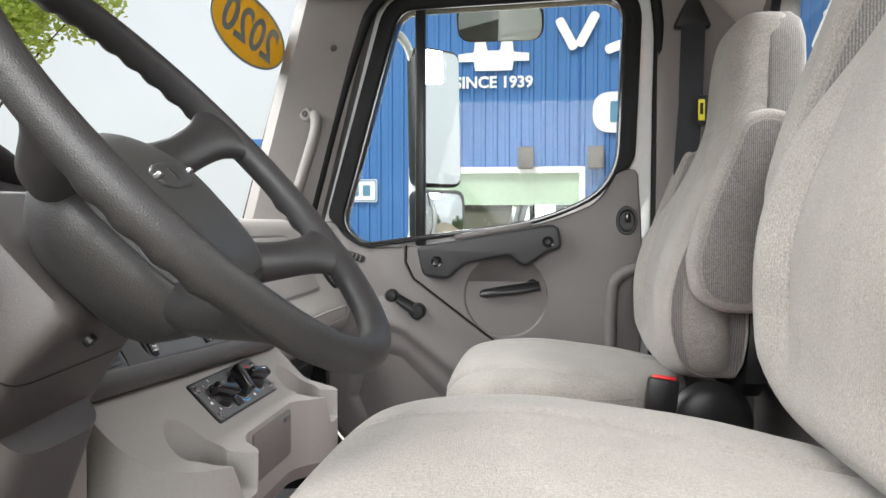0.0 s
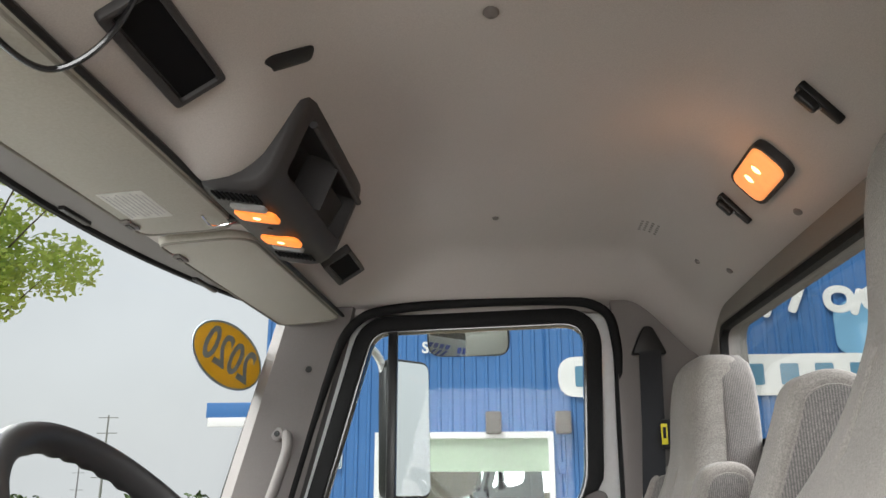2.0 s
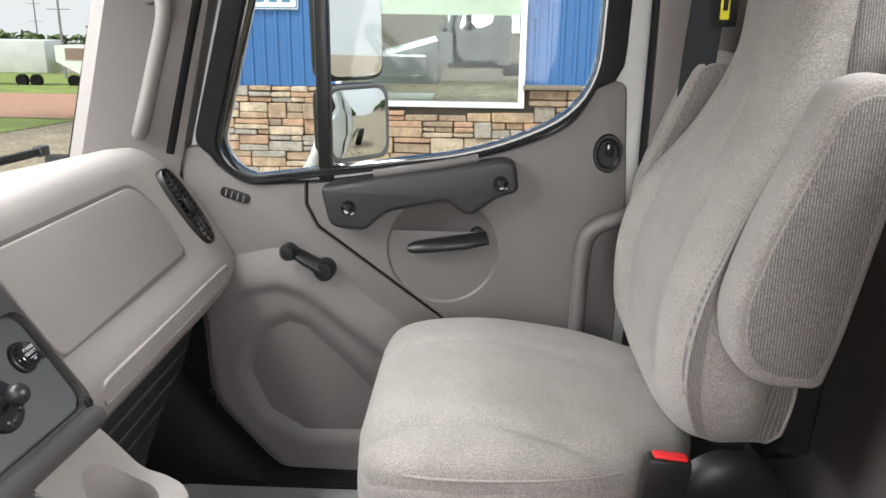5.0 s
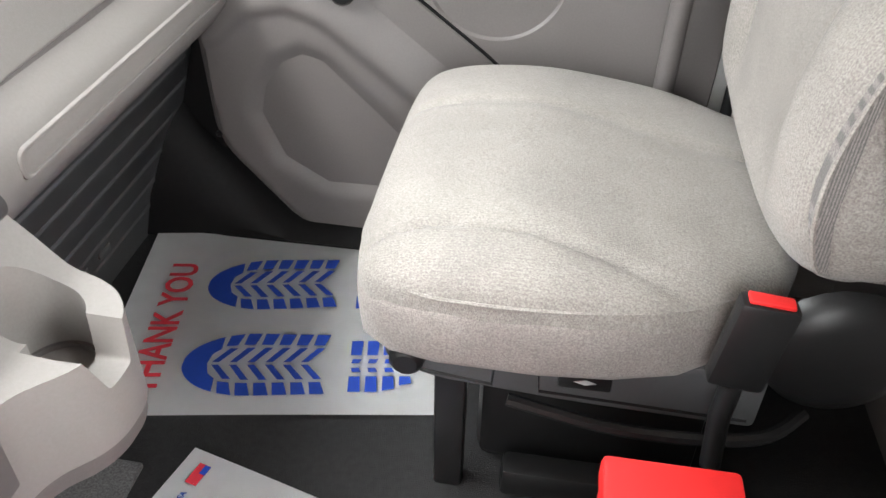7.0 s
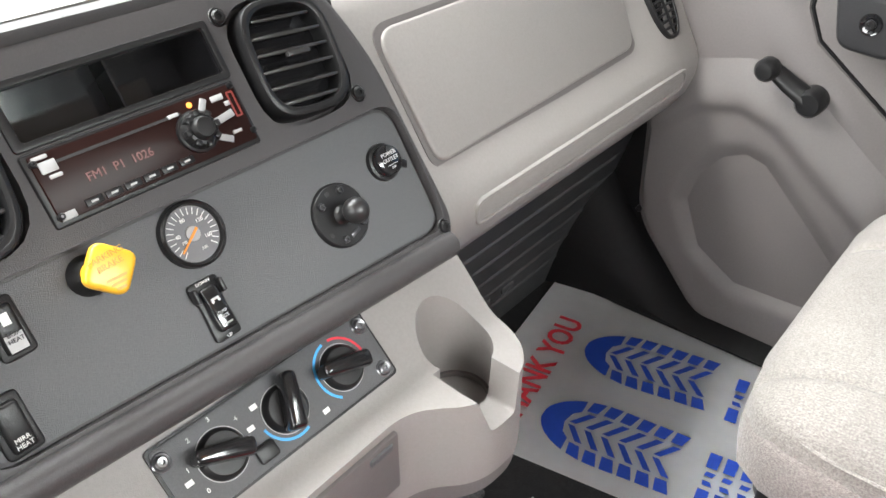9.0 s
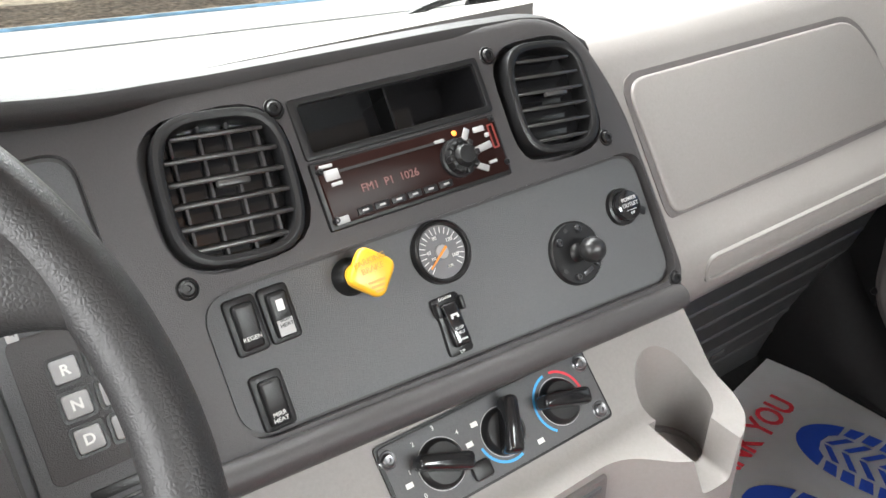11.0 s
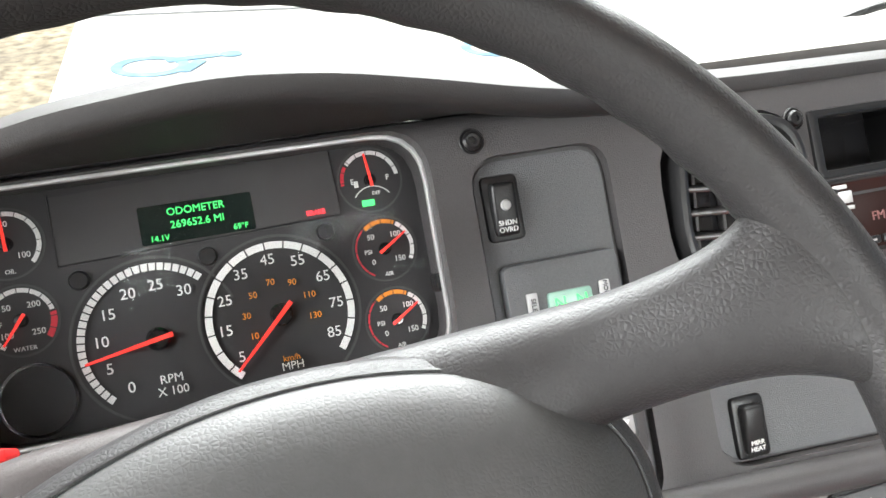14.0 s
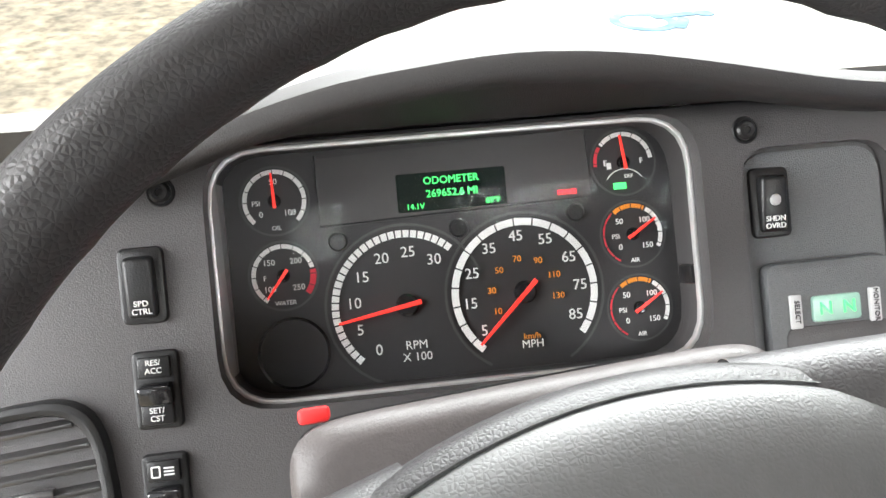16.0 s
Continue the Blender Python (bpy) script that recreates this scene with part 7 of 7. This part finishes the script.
# ---- floor mats ----
def sole(m, parent, L=0.235, W=0.135):
    """A printed boot sole: a solid toe crescent, side lugs and chevrons between them."""
    def hw(x):
        return W / 2 * (math.sqrt(max(0.0, 1 - ((x + 0.01) / (L / 2 - 0.01)) ** 2)) if x < -0.01 else 1 - 0.10 * (x + 0.01) / L)

    xs = [-L / 2 + 0.0006 + (L / 2 - 0.062) * (i / 10) ** 2 for i in range(11)]
    out = [(x, hw(x)) for x in xs]
    inn = [(-0.062, 0.55 * hw(-0.062)), (-0.074, 0.36 * hw(-0.062)), (-0.079, 0.0)]
    loop = [(x, -y) for x, y in out[::-1]] + out[1:] + inn + [(x, -y) for x, y in inn[:-1][::-1]]
    part("toe_print", slab(loop[::-1], 0, 0.0004, m), INK, parent)
    for i in range(6):
        x = -0.054 + 0.028 * i
        for sg in (-1, 1):
            lug = [(x - 0.002, sg * 0.62 * hw(x)), (x + 0.016, sg * 0.62 * hw(x + 0.016)), (x + 0.024, sg * hw(x + 0.024)), (x + 0.002, sg * hw(x + 0.002))]
            part("tread_print", slab(lug[::sg], 0, 0.0004, m), INK, parent)
            a, b = x - 0.018, x + 0.008
            chev = [(a, sg * 0.003), (a + 0.011, sg * 0.003), (b + 0.009, sg * 0.52 * hw(b)), (b - 0.003, sg * 0.52 * hw(b))]
            part("tread_print", slab(chev[::sg], 0, 0.0004, m), INK, parent)


def heel(m, parent, L=0.10, W=0.11):
    for i in range(4):
        x = -L / 2 + 0.026 * i
        k = 1 - 0.12 * max(0, i - 1) ** 1.4
        for sg in (-1, 1):
            part("heel_print", slab([(x, sg * 0.42 * W / 2), (x + 0.017, sg * 0.42 * W / 2), (x + 0.019, sg * W / 2 * k), (x, sg * W / 2 * min(1, k + 0.08))][::sg], 0, 0.0004, m), INK, parent)
            part("heel_print", slab([(x + 0.002, sg * 0.005), (x + 0.014, sg * 0.005), (x + 0.018, sg * 0.014), (x + 0.004, sg * 0.014)][::sg], 0, 0.0004, m), INK, parent)


def floor_mat(o, ang, w, h, n, label, up=0.0):
    f = thing("paper_floor_mat", label, "floor mat", o, "paper floor mats")
    m = pose(o[0], o[1], o[2], 0, 0, ang)
    part("mat_sheet", sheet(lambda u, v: m @ Vector(((u - 0.5) * w, (v - 0.5) * h, 0.002 + 0.004 * math.sin(3 * u + 2 * v) * u * (1 - u) * 2)), 12, 12, 0.0008), PAPER, f)
    return f, m @ T(0, 0, 0.0062)


f1, m1 = floor_mat((-0.37, 0.695, FZ + 0.006), 10, 0.555, 0.455, 2, "white paper floor mat with blue boot prints")
text("THANK YOU", 0.066, m1 @ T(-0.196, -0.03, 0, 90) @ Matrix.Diagonal((0.82, 1, 1, 1)), REDINK, f1, bold=0.0012)
sole(m1 @ T(-0.030, 0.070, 0, 2), f1)
sole(m1 @ T(-0.030, -0.125, 0), f1)
heel(m1 @ T(0.165, 0.060, 0), f1)
heel(m1 @ T(0.165, -0.130, 0), f1)
f2, m2 = floor_mat((-0.209, 0.108, FZ + 0.002), -15, 0.545, 0.46, 1, "white paper floor mat with blue boot print and flag")
sole(m2 @ T(-0.060, 0.095, 0), f2)
sole(m2 @ T(-0.060, -0.105, 0), f2)
heel(m2 @ T(0.135, 0.095, 0), f2)
heel(m2 @ T(0.135, -0.105, 0), f2)
part("flag_print", box((-0.238, 0.192, 0), (0.018, 0.034, 0.0004), 0, m2), REDINK, f2)
part("flag_canton", box((-0.233, 0.201, 0.0002), (0.009, 0.015, 0.0005), 0, m2), INK, f2)
text("MADE IN USA", 0.011, m2 @ T(-0.236, 0.128, 0, 90), INK, f2)
for i in range(3):
    part("print_bar", box((-0.236 + 0.006 * i, 0.045, 0), (0.003, 0.040 - 0.008 * i, 0.0004), 0, m2), INK, f2)

setting("sill_moulding", tube(curve_pts([(-0.745, 0.905, 1.50), (-0.71, 0.905, 1.30), (-0.65, 0.905, 1.175), (-0.54, 0.912, 1.095), (-0.20, 0.918, 1.085), (0.30, 0.918, 1.085)], 6), 0.030, 14), RUBBER, "black moulded rubber sill along the door foot", "trim")

# grey carpet under the console, a red case and a plastic bag between the seats
CARPET = mat("grey_carpet", (0.10, 0.10, 0.102), 0.95, grain=0.45, scale=350, bump=1.0, bscale=600, wear=0.15)
setting("floor_carpet", box((-0.60, 0.10, FZ + 0.006), (0.26, 0.52, 0.012), 0.004), CARPET, "worn grey carpet on the floor tunnel", "carpet")
rb = thing("warning_triangle_case", "red plastic warning triangle case standing between the seats", "case", (0.19, 0.08, FZ))
part("case_shell", box((0.172, 0.03, 1.245), (0.118, 0.34, 0.32), 0.010), RED, rb)
part("case_lid", box((0.172, 0.03, 1.418), (0.122, 0.345, 0.03), 0.006), RED, rb)
part("latch", box((0.172, 0.207, 1.39), (0.035, 0.008, 0.05), 0.002), RED, rb)
BAG = mat("clear_plastic_bag", (0.55, 0.54, 0.50), 0.22, grain=0.2, scale=30, alpha=0.55)
pb = thing("plastic_bag", "crumpled clear plastic bag beside the red case", "bag", (0.33, 0.10, FZ))
rnd_b = random.Random(5)
bb = [[rnd_b.uniform(-1, 1) for _ in range(18)] for _ in range(18)]
part("bag_film", sheet(lambda u, v: (0.25 + 0.20 * u, -0.06 + 0.28 * v, 1.30 + 0.035 * bb[min(17, int(u * 17))][min(17, int(v * 17))] + 0.06 * math.sin(3 * u) * math.sin(3 * v)), 17, 17, 0.001), BAG, pb)
part("bag_bundle", box((0.35, 0.08, 1.18), (0.18, 0.24, 0.20), 0.04), BAG, pb)

# ---- outside the cab ----
tr = thing("truck_nose", "white truck hood and fenders", "truck hood", (-1.7, 0, 1.2))
rows = []
for i in range(17):
    t = i / 16
    x = -0.99 - 1.62 * t
    zt = 1.60 - 0.46 * t - 0.07 * t ** 4
    hw = 0.86 - 0.05 * t
    rows.append([(x - 0.10 * (1 - (yy / hw) ** 2) * (1 - t) - 0.15 * t * (1 - (yy / hw) ** 2), yy, zt - 0.10 * (abs(yy) / hw) ** 3.5) for yy in [hw * (-1 + 2 * k / 24) for k in range(25)]] + [(x, hw, 0.55), (x, -hw, 0.55)])
part("hood", loft(rows), WHITE, tr)
part("fender", box((-1.75, 0.98, 0.95), (1.1, 0.42, 0.5), 0.12), WHITE, tr)
part("fender", box((-1.75, -0.98, 0.95), (1.1, 0.42, 0.5), 0.12), WHITE, tr)
cowl = part("cowl_panel", sheet(lambda u, v: (-0.80 - 0.16 * (1 - (2 * u - 1) ** 2) - 0.10 * v, -0.86 + 1.72 * u, 1.715 - 0.02 * v), 16, 2, 0.01), BLACK, tr, "black cowl panel below the windscreen")
wp = thing("wiper", "black windscreen wiper arm at rest", "wiper", (-0.98, 0.15, 1.73))
part("wiper_arm", tube(curve_pts([(-0.985, 0.10, 1.725), (-0.965, 0.16, 1.748), (-0.950, 0.245, 1.784), (-0.938, 0.32, 1.803), (-0.918, 0.46, 1.808), (-0.900, 0.56, 1.808)], 5), 0.006, 8), BLACK, wp)
part("wiper_blade", tube(curve_pts([(-0.936, 0.345, 1.790), (-0.912, 0.48, 1.796), (-0.874, 0.66, 1.800), (-0.822, 0.86, 1.806)], 6), 0.010, 8, flat=0.7), RUBBER, wp)
part("blade_cap", box((-0.822, 0.862, 1.807), (0.02, 0.03, 0.02), 0.004), BLACK, wp)
ch = thing("truck_chassis", "black truck frame rails behind the cab", "chassis", (3, 0, 0.9))
for y in (-0.42, 0.42):
    part("frame_rail", box((3.6, y, 0.85), (6.2, 0.08, 0.25), 0.01), BLACK, ch)
for x in (5.3,):
    for y in (-0.95, 0.95):
        part("rear_wheel", tube([(x, y - 0.13, 0.5), (x, y + 0.13, 0.5)], 0.5, 32), RUBBER, ch)
part("fuel_tank", tube([(0.9, -0.75, 0.7), (2.1, -0.75, 0.7)], 0.3, 28), CHROME, ch)

cs = thing("cab_shell", "white painted outer cab panels", "cab panel", (0.1, 1.03, 1.1))
part("rear_corner_panel", box((0.490, 1.030, 1.82), (0.27, 0.024, 1.64), 0.010), WHITE, cs)
part("rear_corner_panel", box((0.490, -1.030, 1.82), (0.27, 0.024, 1.64), 0.010), WHITE, cs)
for sg_ in (1, -1):
    part("roof_rail", box((0.02, sg_ * 1.015, 2.60), (1.24, 0.040, 0.16), 0.018), WHITE, cs)
    part("outer_pillar", loft([[(x0, sg_ * 0.99, z), (x0 + 0.07, sg_ * 0.99, z), (x0 + 0.07, sg_ * 1.02, z), (x0, sg_ * 1.02, z)] for x0, z in ((-0.79, 1.66), (-0.60, 2.56))]), WHITE, cs)
part("back_panel", box((0.635, 0, 1.55), (0.02, 1.98, 0.95), 0.008), WHITE, cs)
part("front_fillet", box((-0.80, 1.015, 1.36), (0.30, 0.03, 0.66), 0.012), WHITE, cs)

# side mirrors
def side_mirror():
    s = thing("door_mirror", "door mirror with flat and convex glasses on a bracket", "mirror", (-0.32, 1.25, 1.9))
    nrm = Vector((0.74, -0.67, 0.03)).normalized()
    rt = Vector((0.67, 0.74, 0)).normalized()
    up = nrm.cross(rt).normalized()
    f = frame_m((-0.290, 1.25, 2.128), rt, up)
    part("mirror_housing", bevel(slab(rrect(-0.088, -0.212, 0.088, 0.212, 0.035), -0.05, 0.004, f), 0.012, 3, 50), BLACK, s)
    part("flat_glass", slab(rrect(-0.078, -0.202, 0.078, 0.202, 0.03), 0.004, 0.006, f), MIRROR, s, "flat mirror glass")
    f2_ = frame_m((-0.283, 1.25, 1.820), rt, up)
    part("convex_housing", bevel(slab(rrect(-0.092, -0.088, 0.092, 0.088, 0.035), -0.05, 0.003, f2_), 0.012, 3, 50), BLACK, s)
    shape = rrect(-0.080, -0.076, 0.080, 0.076, 0.030)
    part("convex_glass", loft([[f2_ @ Vector((p.x * k, p.y * k, 0.018 - ((p.x * k) ** 2 + (p.y * k) ** 2) * 1.1)) for p in shape] for k in (1.0, 0.88, 0.75, 0.6, 0.45, 0.3, 0.15, 0.03)]), MIRROR, s, "convex mirror glass")
    part("convex_rim", ring(rrect(-0.092, -0.088, 0.092, 0.088, 0.036), rrect(-0.080, -0.076, 0.080, 0.076, 0.030), 0.0, 0.008, f2_, 0.003), mat("mirror_rim_grey", (0.10, 0.10, 0.10), 0.45), s, "grey convex mirror rim")
    part("mirror_arm", tube(curve_pts([(-0.43, 0.99, 2.32), (-0.40, 1.12, 2.36), (-0.37, 1.22, 2.30), (-0.365, 1.24, 2.1), (-0.365, 1.24, 1.8), (-0.40, 1.12, 1.70), (-0.43, 0.99, 1.72)], 6), 0.013, 10), WHITE, s)
    d = thing("down_mirror", "small down-view mirror above the passenger window", "mirror", (-0.10, 1.12, 2.40))
    n2 = Vector((0.0, -0.80, -0.60)).normalized()
    f3 = frame_m((-0.097, 1.12, 2.382), (1, 0, 0), n2.cross(Vector((1, 0, 0))))
    f3 = frame_m((-0.097, 1.12, 2.382), (1, 0, 0), Vector((0, -0.60, 0.80)))
    part("mirror_housing", bevel(slab(rrect(-0.125, -0.062, 0.125, 0.056, 0.045), -0.03, 0.003, f3), 0.008, 3, 50), BLACK, d)
    part("mirror_glass", slab(rrect(-0.119, -0.056, 0.119, 0.050, 0.040), 0.003, 0.005, f3), MIRROR, d)
    part("mirror_bracket", box((-0.097, 1.12, 2.45), (0.08, 0.05, 0.08), 0.01), BLACK, d)


side_mirror()

# sign work on the wall: painted shapes; names, street and phone numbers stay as plain bars
fw_ = frame_m((0, WY - 0.045, 0), (1, 0, 0), (0, 0, 1))
sg = thing("wall_sign", "white painted sign lettering on blue siding", "sign", (0, WY - 0.04, 3.5))
text("SINCE 1939", 0.205, fw_ @ T(-0.66, 3.645, 0.0), SIGNW, sg, depth=0.004, bold=0.006)
crest = smooth_loop([(-1.12, 3.92), (-0.92, 3.92), (-0.90, 3.80), (-0.42, 3.80), (-0.40, 3.92), (-0.20, 3.92), (-0.20, 4.02), (-0.40, 4.04), (-0.42, 4.22), (-0.54, 4.25), (-0.58, 4.06), (-0.74, 4.06), (-0.78, 4.25), (-0.90, 4.22), (-0.92, 4.04), (-1.12, 4.02)], 0.01, 2)
part("crest", slab(crest, 0, 0.006, fw_), SIGNW, sg, "white crest emblem")
for kk, (x0, x1, zz, a) in enumerate(((0.05, 0.50, 4.25, -62), (0.30, 0.78, 4.30, 62), (0.75, 1.20, 4.10, 20), (0.95, 1.25, 3.90, -70))):
    c0 = ((x0 + x1) / 2, zz)
    part("script_stroke", slab(rrect(-(x1 - x0) / 2, -0.06, (x1 - x0) / 2, 0.06, 0.055), 0, 0.006 + 0.004 * kk, fw_ @ T(c0[0], c0[1], 0, a)), SIGNW, sg)
part("script_stroke", ring(superloop2(0.26, 0.22, 2.2), superloop2(0.14, 0.11, 2.2), 0, 0.026, fw_ @ T(1.25, 4.05, 0)), SIGNW, sg)
for kk, (x0, z0, L, a) in enumerate(((3.45, 4.35, 0.80, 68), (3.80, 4.40, 0.80, 66), (3.62, 4.42, 0.45, 8))):
    part("script_stroke", slab(rrect(-L / 2, -0.055, L / 2, 0.055, 0.05), 0, 0.006 + 0.004 * kk, fw_ @ T(x0, z0, 0, a)), SIGNW, sg)
for x0 in (4.25, 4.72, 5.20):
    part("script_stroke", ring(superloop2(0.20, 0.18, 2.2), superloop2(0.10, 0.085, 2.2), 0, 0.006, fw_ @ T(x0, 4.20, 0)), SIGNW, sg)
    part("script_stroke", slab(rrect(-0.18, -0.05, 0.18, 0.05, 0.045), 0, 0.012, fw_ @ T(x0 + 0.22, 4.16, 0, 70)), SIGNW, sg)
part("map_shape", slab(smooth_loop([(4.15, 3.55), (4.15, 4.05), (4.5, 4.3), (5.6, 4.3), (5.6, 2.9), (4.9, 2.9), (4.7, 3.3)], 0.1, 5), -0.002, 0.002, fw_), LBLUE, sg, "pale blue painted shape")
for x0, x1 in ((0.61, 4.62),):
    pl = part("number_plate", slab(rrect(x0, 2.98, x1, 3.50, 0.24), 0, 0.006, fw_), SIGNW, sg, "long white rounded sign board")
    for i in range(9):
        part("digit_bar", slab(rrect(x0 + 0.22 + 0.43 * i, 3.11, x0 + 0.45 + 0.43 * i, 3.38, 0.03), 0.006, 0.009, fw_), SIGNB, pl)
hn = part("street_plate", slab(rrect(-2.95, 2.10, -2.20, 2.40, 0.03), 0, 0.01, fw_), SIGNW, sg, "white street plate with blue bars")
part("plate_edge", ring(rrect(-2.94, 2.11, -2.21, 2.39, 0.03), rrect(-2.925, 2.125, -2.225, 2.375, 0.025), 0.010, 0.012, fw_), SIGNB, hn)
for i in range(4):
    part("digit_bar", slab(rrect(-2.86 + 0.155 * i, 2.18, -2.76 + 0.155 * i, 2.32, 0.01), 0.010, 0.013, fw_), SIGNB, hn)
part("white_panel", box((-2.55, WY - 0.05, 4.25), (0.75, 0.03, 0.9), 0.01), SIGNW, sg)
part("wall_socket", box((0.62, WY - 0.05, 2.10), (0.09, 0.07, 0.15), 0.01), SIDING, bld)


# ---- trees and far things ----
def leaf_cloud(c, r, n, size, rnd, squash=0.8):
    vs, fs = [], []
    for _ in range(n):
        d = Vector((rnd.gauss(0, 1), rnd.gauss(0, 1), rnd.gauss(0, 1))).normalized() * r * rnd.random() ** 0.4
        o = Vector(c) + Vector((d.x, d.y, d.z * squash))
        a = Vector((rnd.gauss(0, 1), rnd.gauss(0, 1), rnd.gauss(0, 0.6))).normalized() * size * rnd.uniform(0.6, 1.3)
        b = a.orthogonal().normalized() * size * 0.5
        k = len(vs)
        vs += [o - a, o + b, o + a, o - b]
        fs.append((k, k + 1, k + 2, k + 3))
    return vs, fs


def tree(at, h, spread, seed, n=20000, label="broadleaf tree with fresh yellow-green leaves"):
    rnd = random.Random(seed)
    t = thing("tree", label, "tree", at)
    base = Vector(at)
    part("trunk", tube([base, base + Vector((0.1, 0, h * 0.3)), base + Vector((0.0, 0.2, h * 0.7))], [0.25, 0.19, 0.08], 10), BARK, t)
    V, F = [], []
    for i in range(26):
        a = rnd.uniform(0, 2 * math.pi)
        q = rnd.uniform(0.25, 1.0)
        tip = base + Vector((math.cos(a) * spread * q, math.sin(a) * spread * q, h * rnd.uniform(0.52, 1.0)))
        st_ = base + Vector((0, 0.1, h * rnd.uniform(0.25, 0.6)))
        part("limb", tube(curve_pts([st_, st_.lerp(tip, 0.5) + Vector((0, 0, 0.3)), tip], 4), [0.05, 0.045, 0.04, 0.036, 0.03, 0.024, 0.018, 0.012, 0.008], 6), BARK, t)
        v_, f_ = leaf_cloud(tip, rnd.uniform(0.8, 1.5), n // 26, 0.125, rnd)
        k = len(V)
        V += v_
        F += [tuple(k + i_ for i_ in f) for f in f_]
    me = bpy.data.meshes.new("crown")
    me.from_pydata(V, [], F)
    part("crown", me, LEAF, t, smooth=False)
    return t


tree((-16.0, 19.0, gz(19.0)), 13.5, 4.8, 5)


def woods(name, x0, x1, y, h, n, seed):
    rnd = random.Random(seed)
    V, F = [], []
    for i in range(n):
        x = x0 + (x1 - x0) * (i + rnd.random()) / n
        yy = y + rnd.uniform(-6, 6)
        hh = h * rnd.uniform(0.55, 1.15)
        for k_ in range(3):
            v_, f_ = leaf_cloud((x + rnd.uniform(-1.5, 1.5), yy, gz(yy) + hh * (0.35 + 0.25 * k_)), hh * 0.34, 70, 0.55, rnd)
            k = len(V)
            V += v_
            F += [tuple(k + i_ for i_ in f) for f in f_]
    me = bpy.data.meshes.new(name)
    me.from_pydata(V, [], F)
    return tagged(part(name, me, FARTREE, smooth=False), "far line of green trees along the horizon", "trees", kind="stuff")


woods("far_woods", -170, 15, 112, 5.2, 170, 2)
woods("rear_woods", 45, 130, -20, 7.5, 50, 4)
woods("rear_woods", 60, 150, 25, 7.5, 40, 6)
woods("rear_woods", -60, 50, -62, 9.5, 110, 8)


def trailer(x0, x1, y, z0, z1, hopper=False):
    t = thing("parked_trailer", "white hopper trailer parked on grass" if hopper else "pale grey box trailer parked on grass", "trailer", ((x0 + x1) / 2, y, gz(y)))
    if hopper:
        zz = z1 - z0
        part("trailer_body", loft([[(x0, yy, z1), (x1, yy, z1), (x1, yy, z0 + zz * 0.45), (x0 + (x1 - x0) * 0.65, yy, z0), (x0 + (x1 - x0) * 0.35, yy, z0), (x0, yy, z0 + zz * 0.45)] for yy in (y - 1.2, y + 1.2)]), SIGNW, t)
        part("trailer_panel", box(((x0 + x1) / 2, y - 1.22, z0 + zz * 0.72), ((x1 - x0) * 0.7, 0.05, zz * 0.4)), mat("brown_panel", (0.28, 0.2, 0.17), 0.7), t)
    else:
        part("trailer_body", box(((x0 + x1) / 2, y, (z0 + z1) / 2), (x1 - x0, 2.5, z1 - z0), 0.05), TRAILER, t)
    for x in (x1 - 1.0, x1 - 2.1, x0 + 1.2):
        part("trailer_wheel", tube([(x, y - 1.25, gz(y) + 0.45), (x, y - 0.9, gz(y) + 0.45)], 0.45, 16), RUBBER, t)
    part("trailer_leg", box((x0 + 2.2, y - 1.0, (gz(y) + z0) / 2), (0.15, 0.15, z0 - gz(y))), BLACK, t)
    return t


trailer(-47, -32.3, 60, gz(60) + 1.0, gz(60) + 3.35)
trailer(-31.6, -26.4, 60, gz(60) + 0.9, gz(60) + 3.0, True)
trailer(-26.2, -20.5, 61, gz(60) + 0.9, gz(60) + 2.9, True)
for x, y, h in ((-42.0, 80.0, 13.0), (-72.0, 130, 15.0)):
    po_ = thing("power_pole", "tall grey power line pole with crossarms", "power pole", (x, y, gz(y)), "power poles")
    part("pole", tube([(x, y, gz(y)), (x, y, gz(y) + h)], [0.16, 0.08], 8), mat("pole_steel", (0.25, 0.25, 0.26), 0.6), po_)
    for k in (0.98, 0.86, 0.70, 0.52):
        part("crossarm", box((x, y, gz(y) + h * k), (2.6 - 0.5 * k, 0.1, 0.08)), MATS["pole_steel"], po_)
stones(bld)
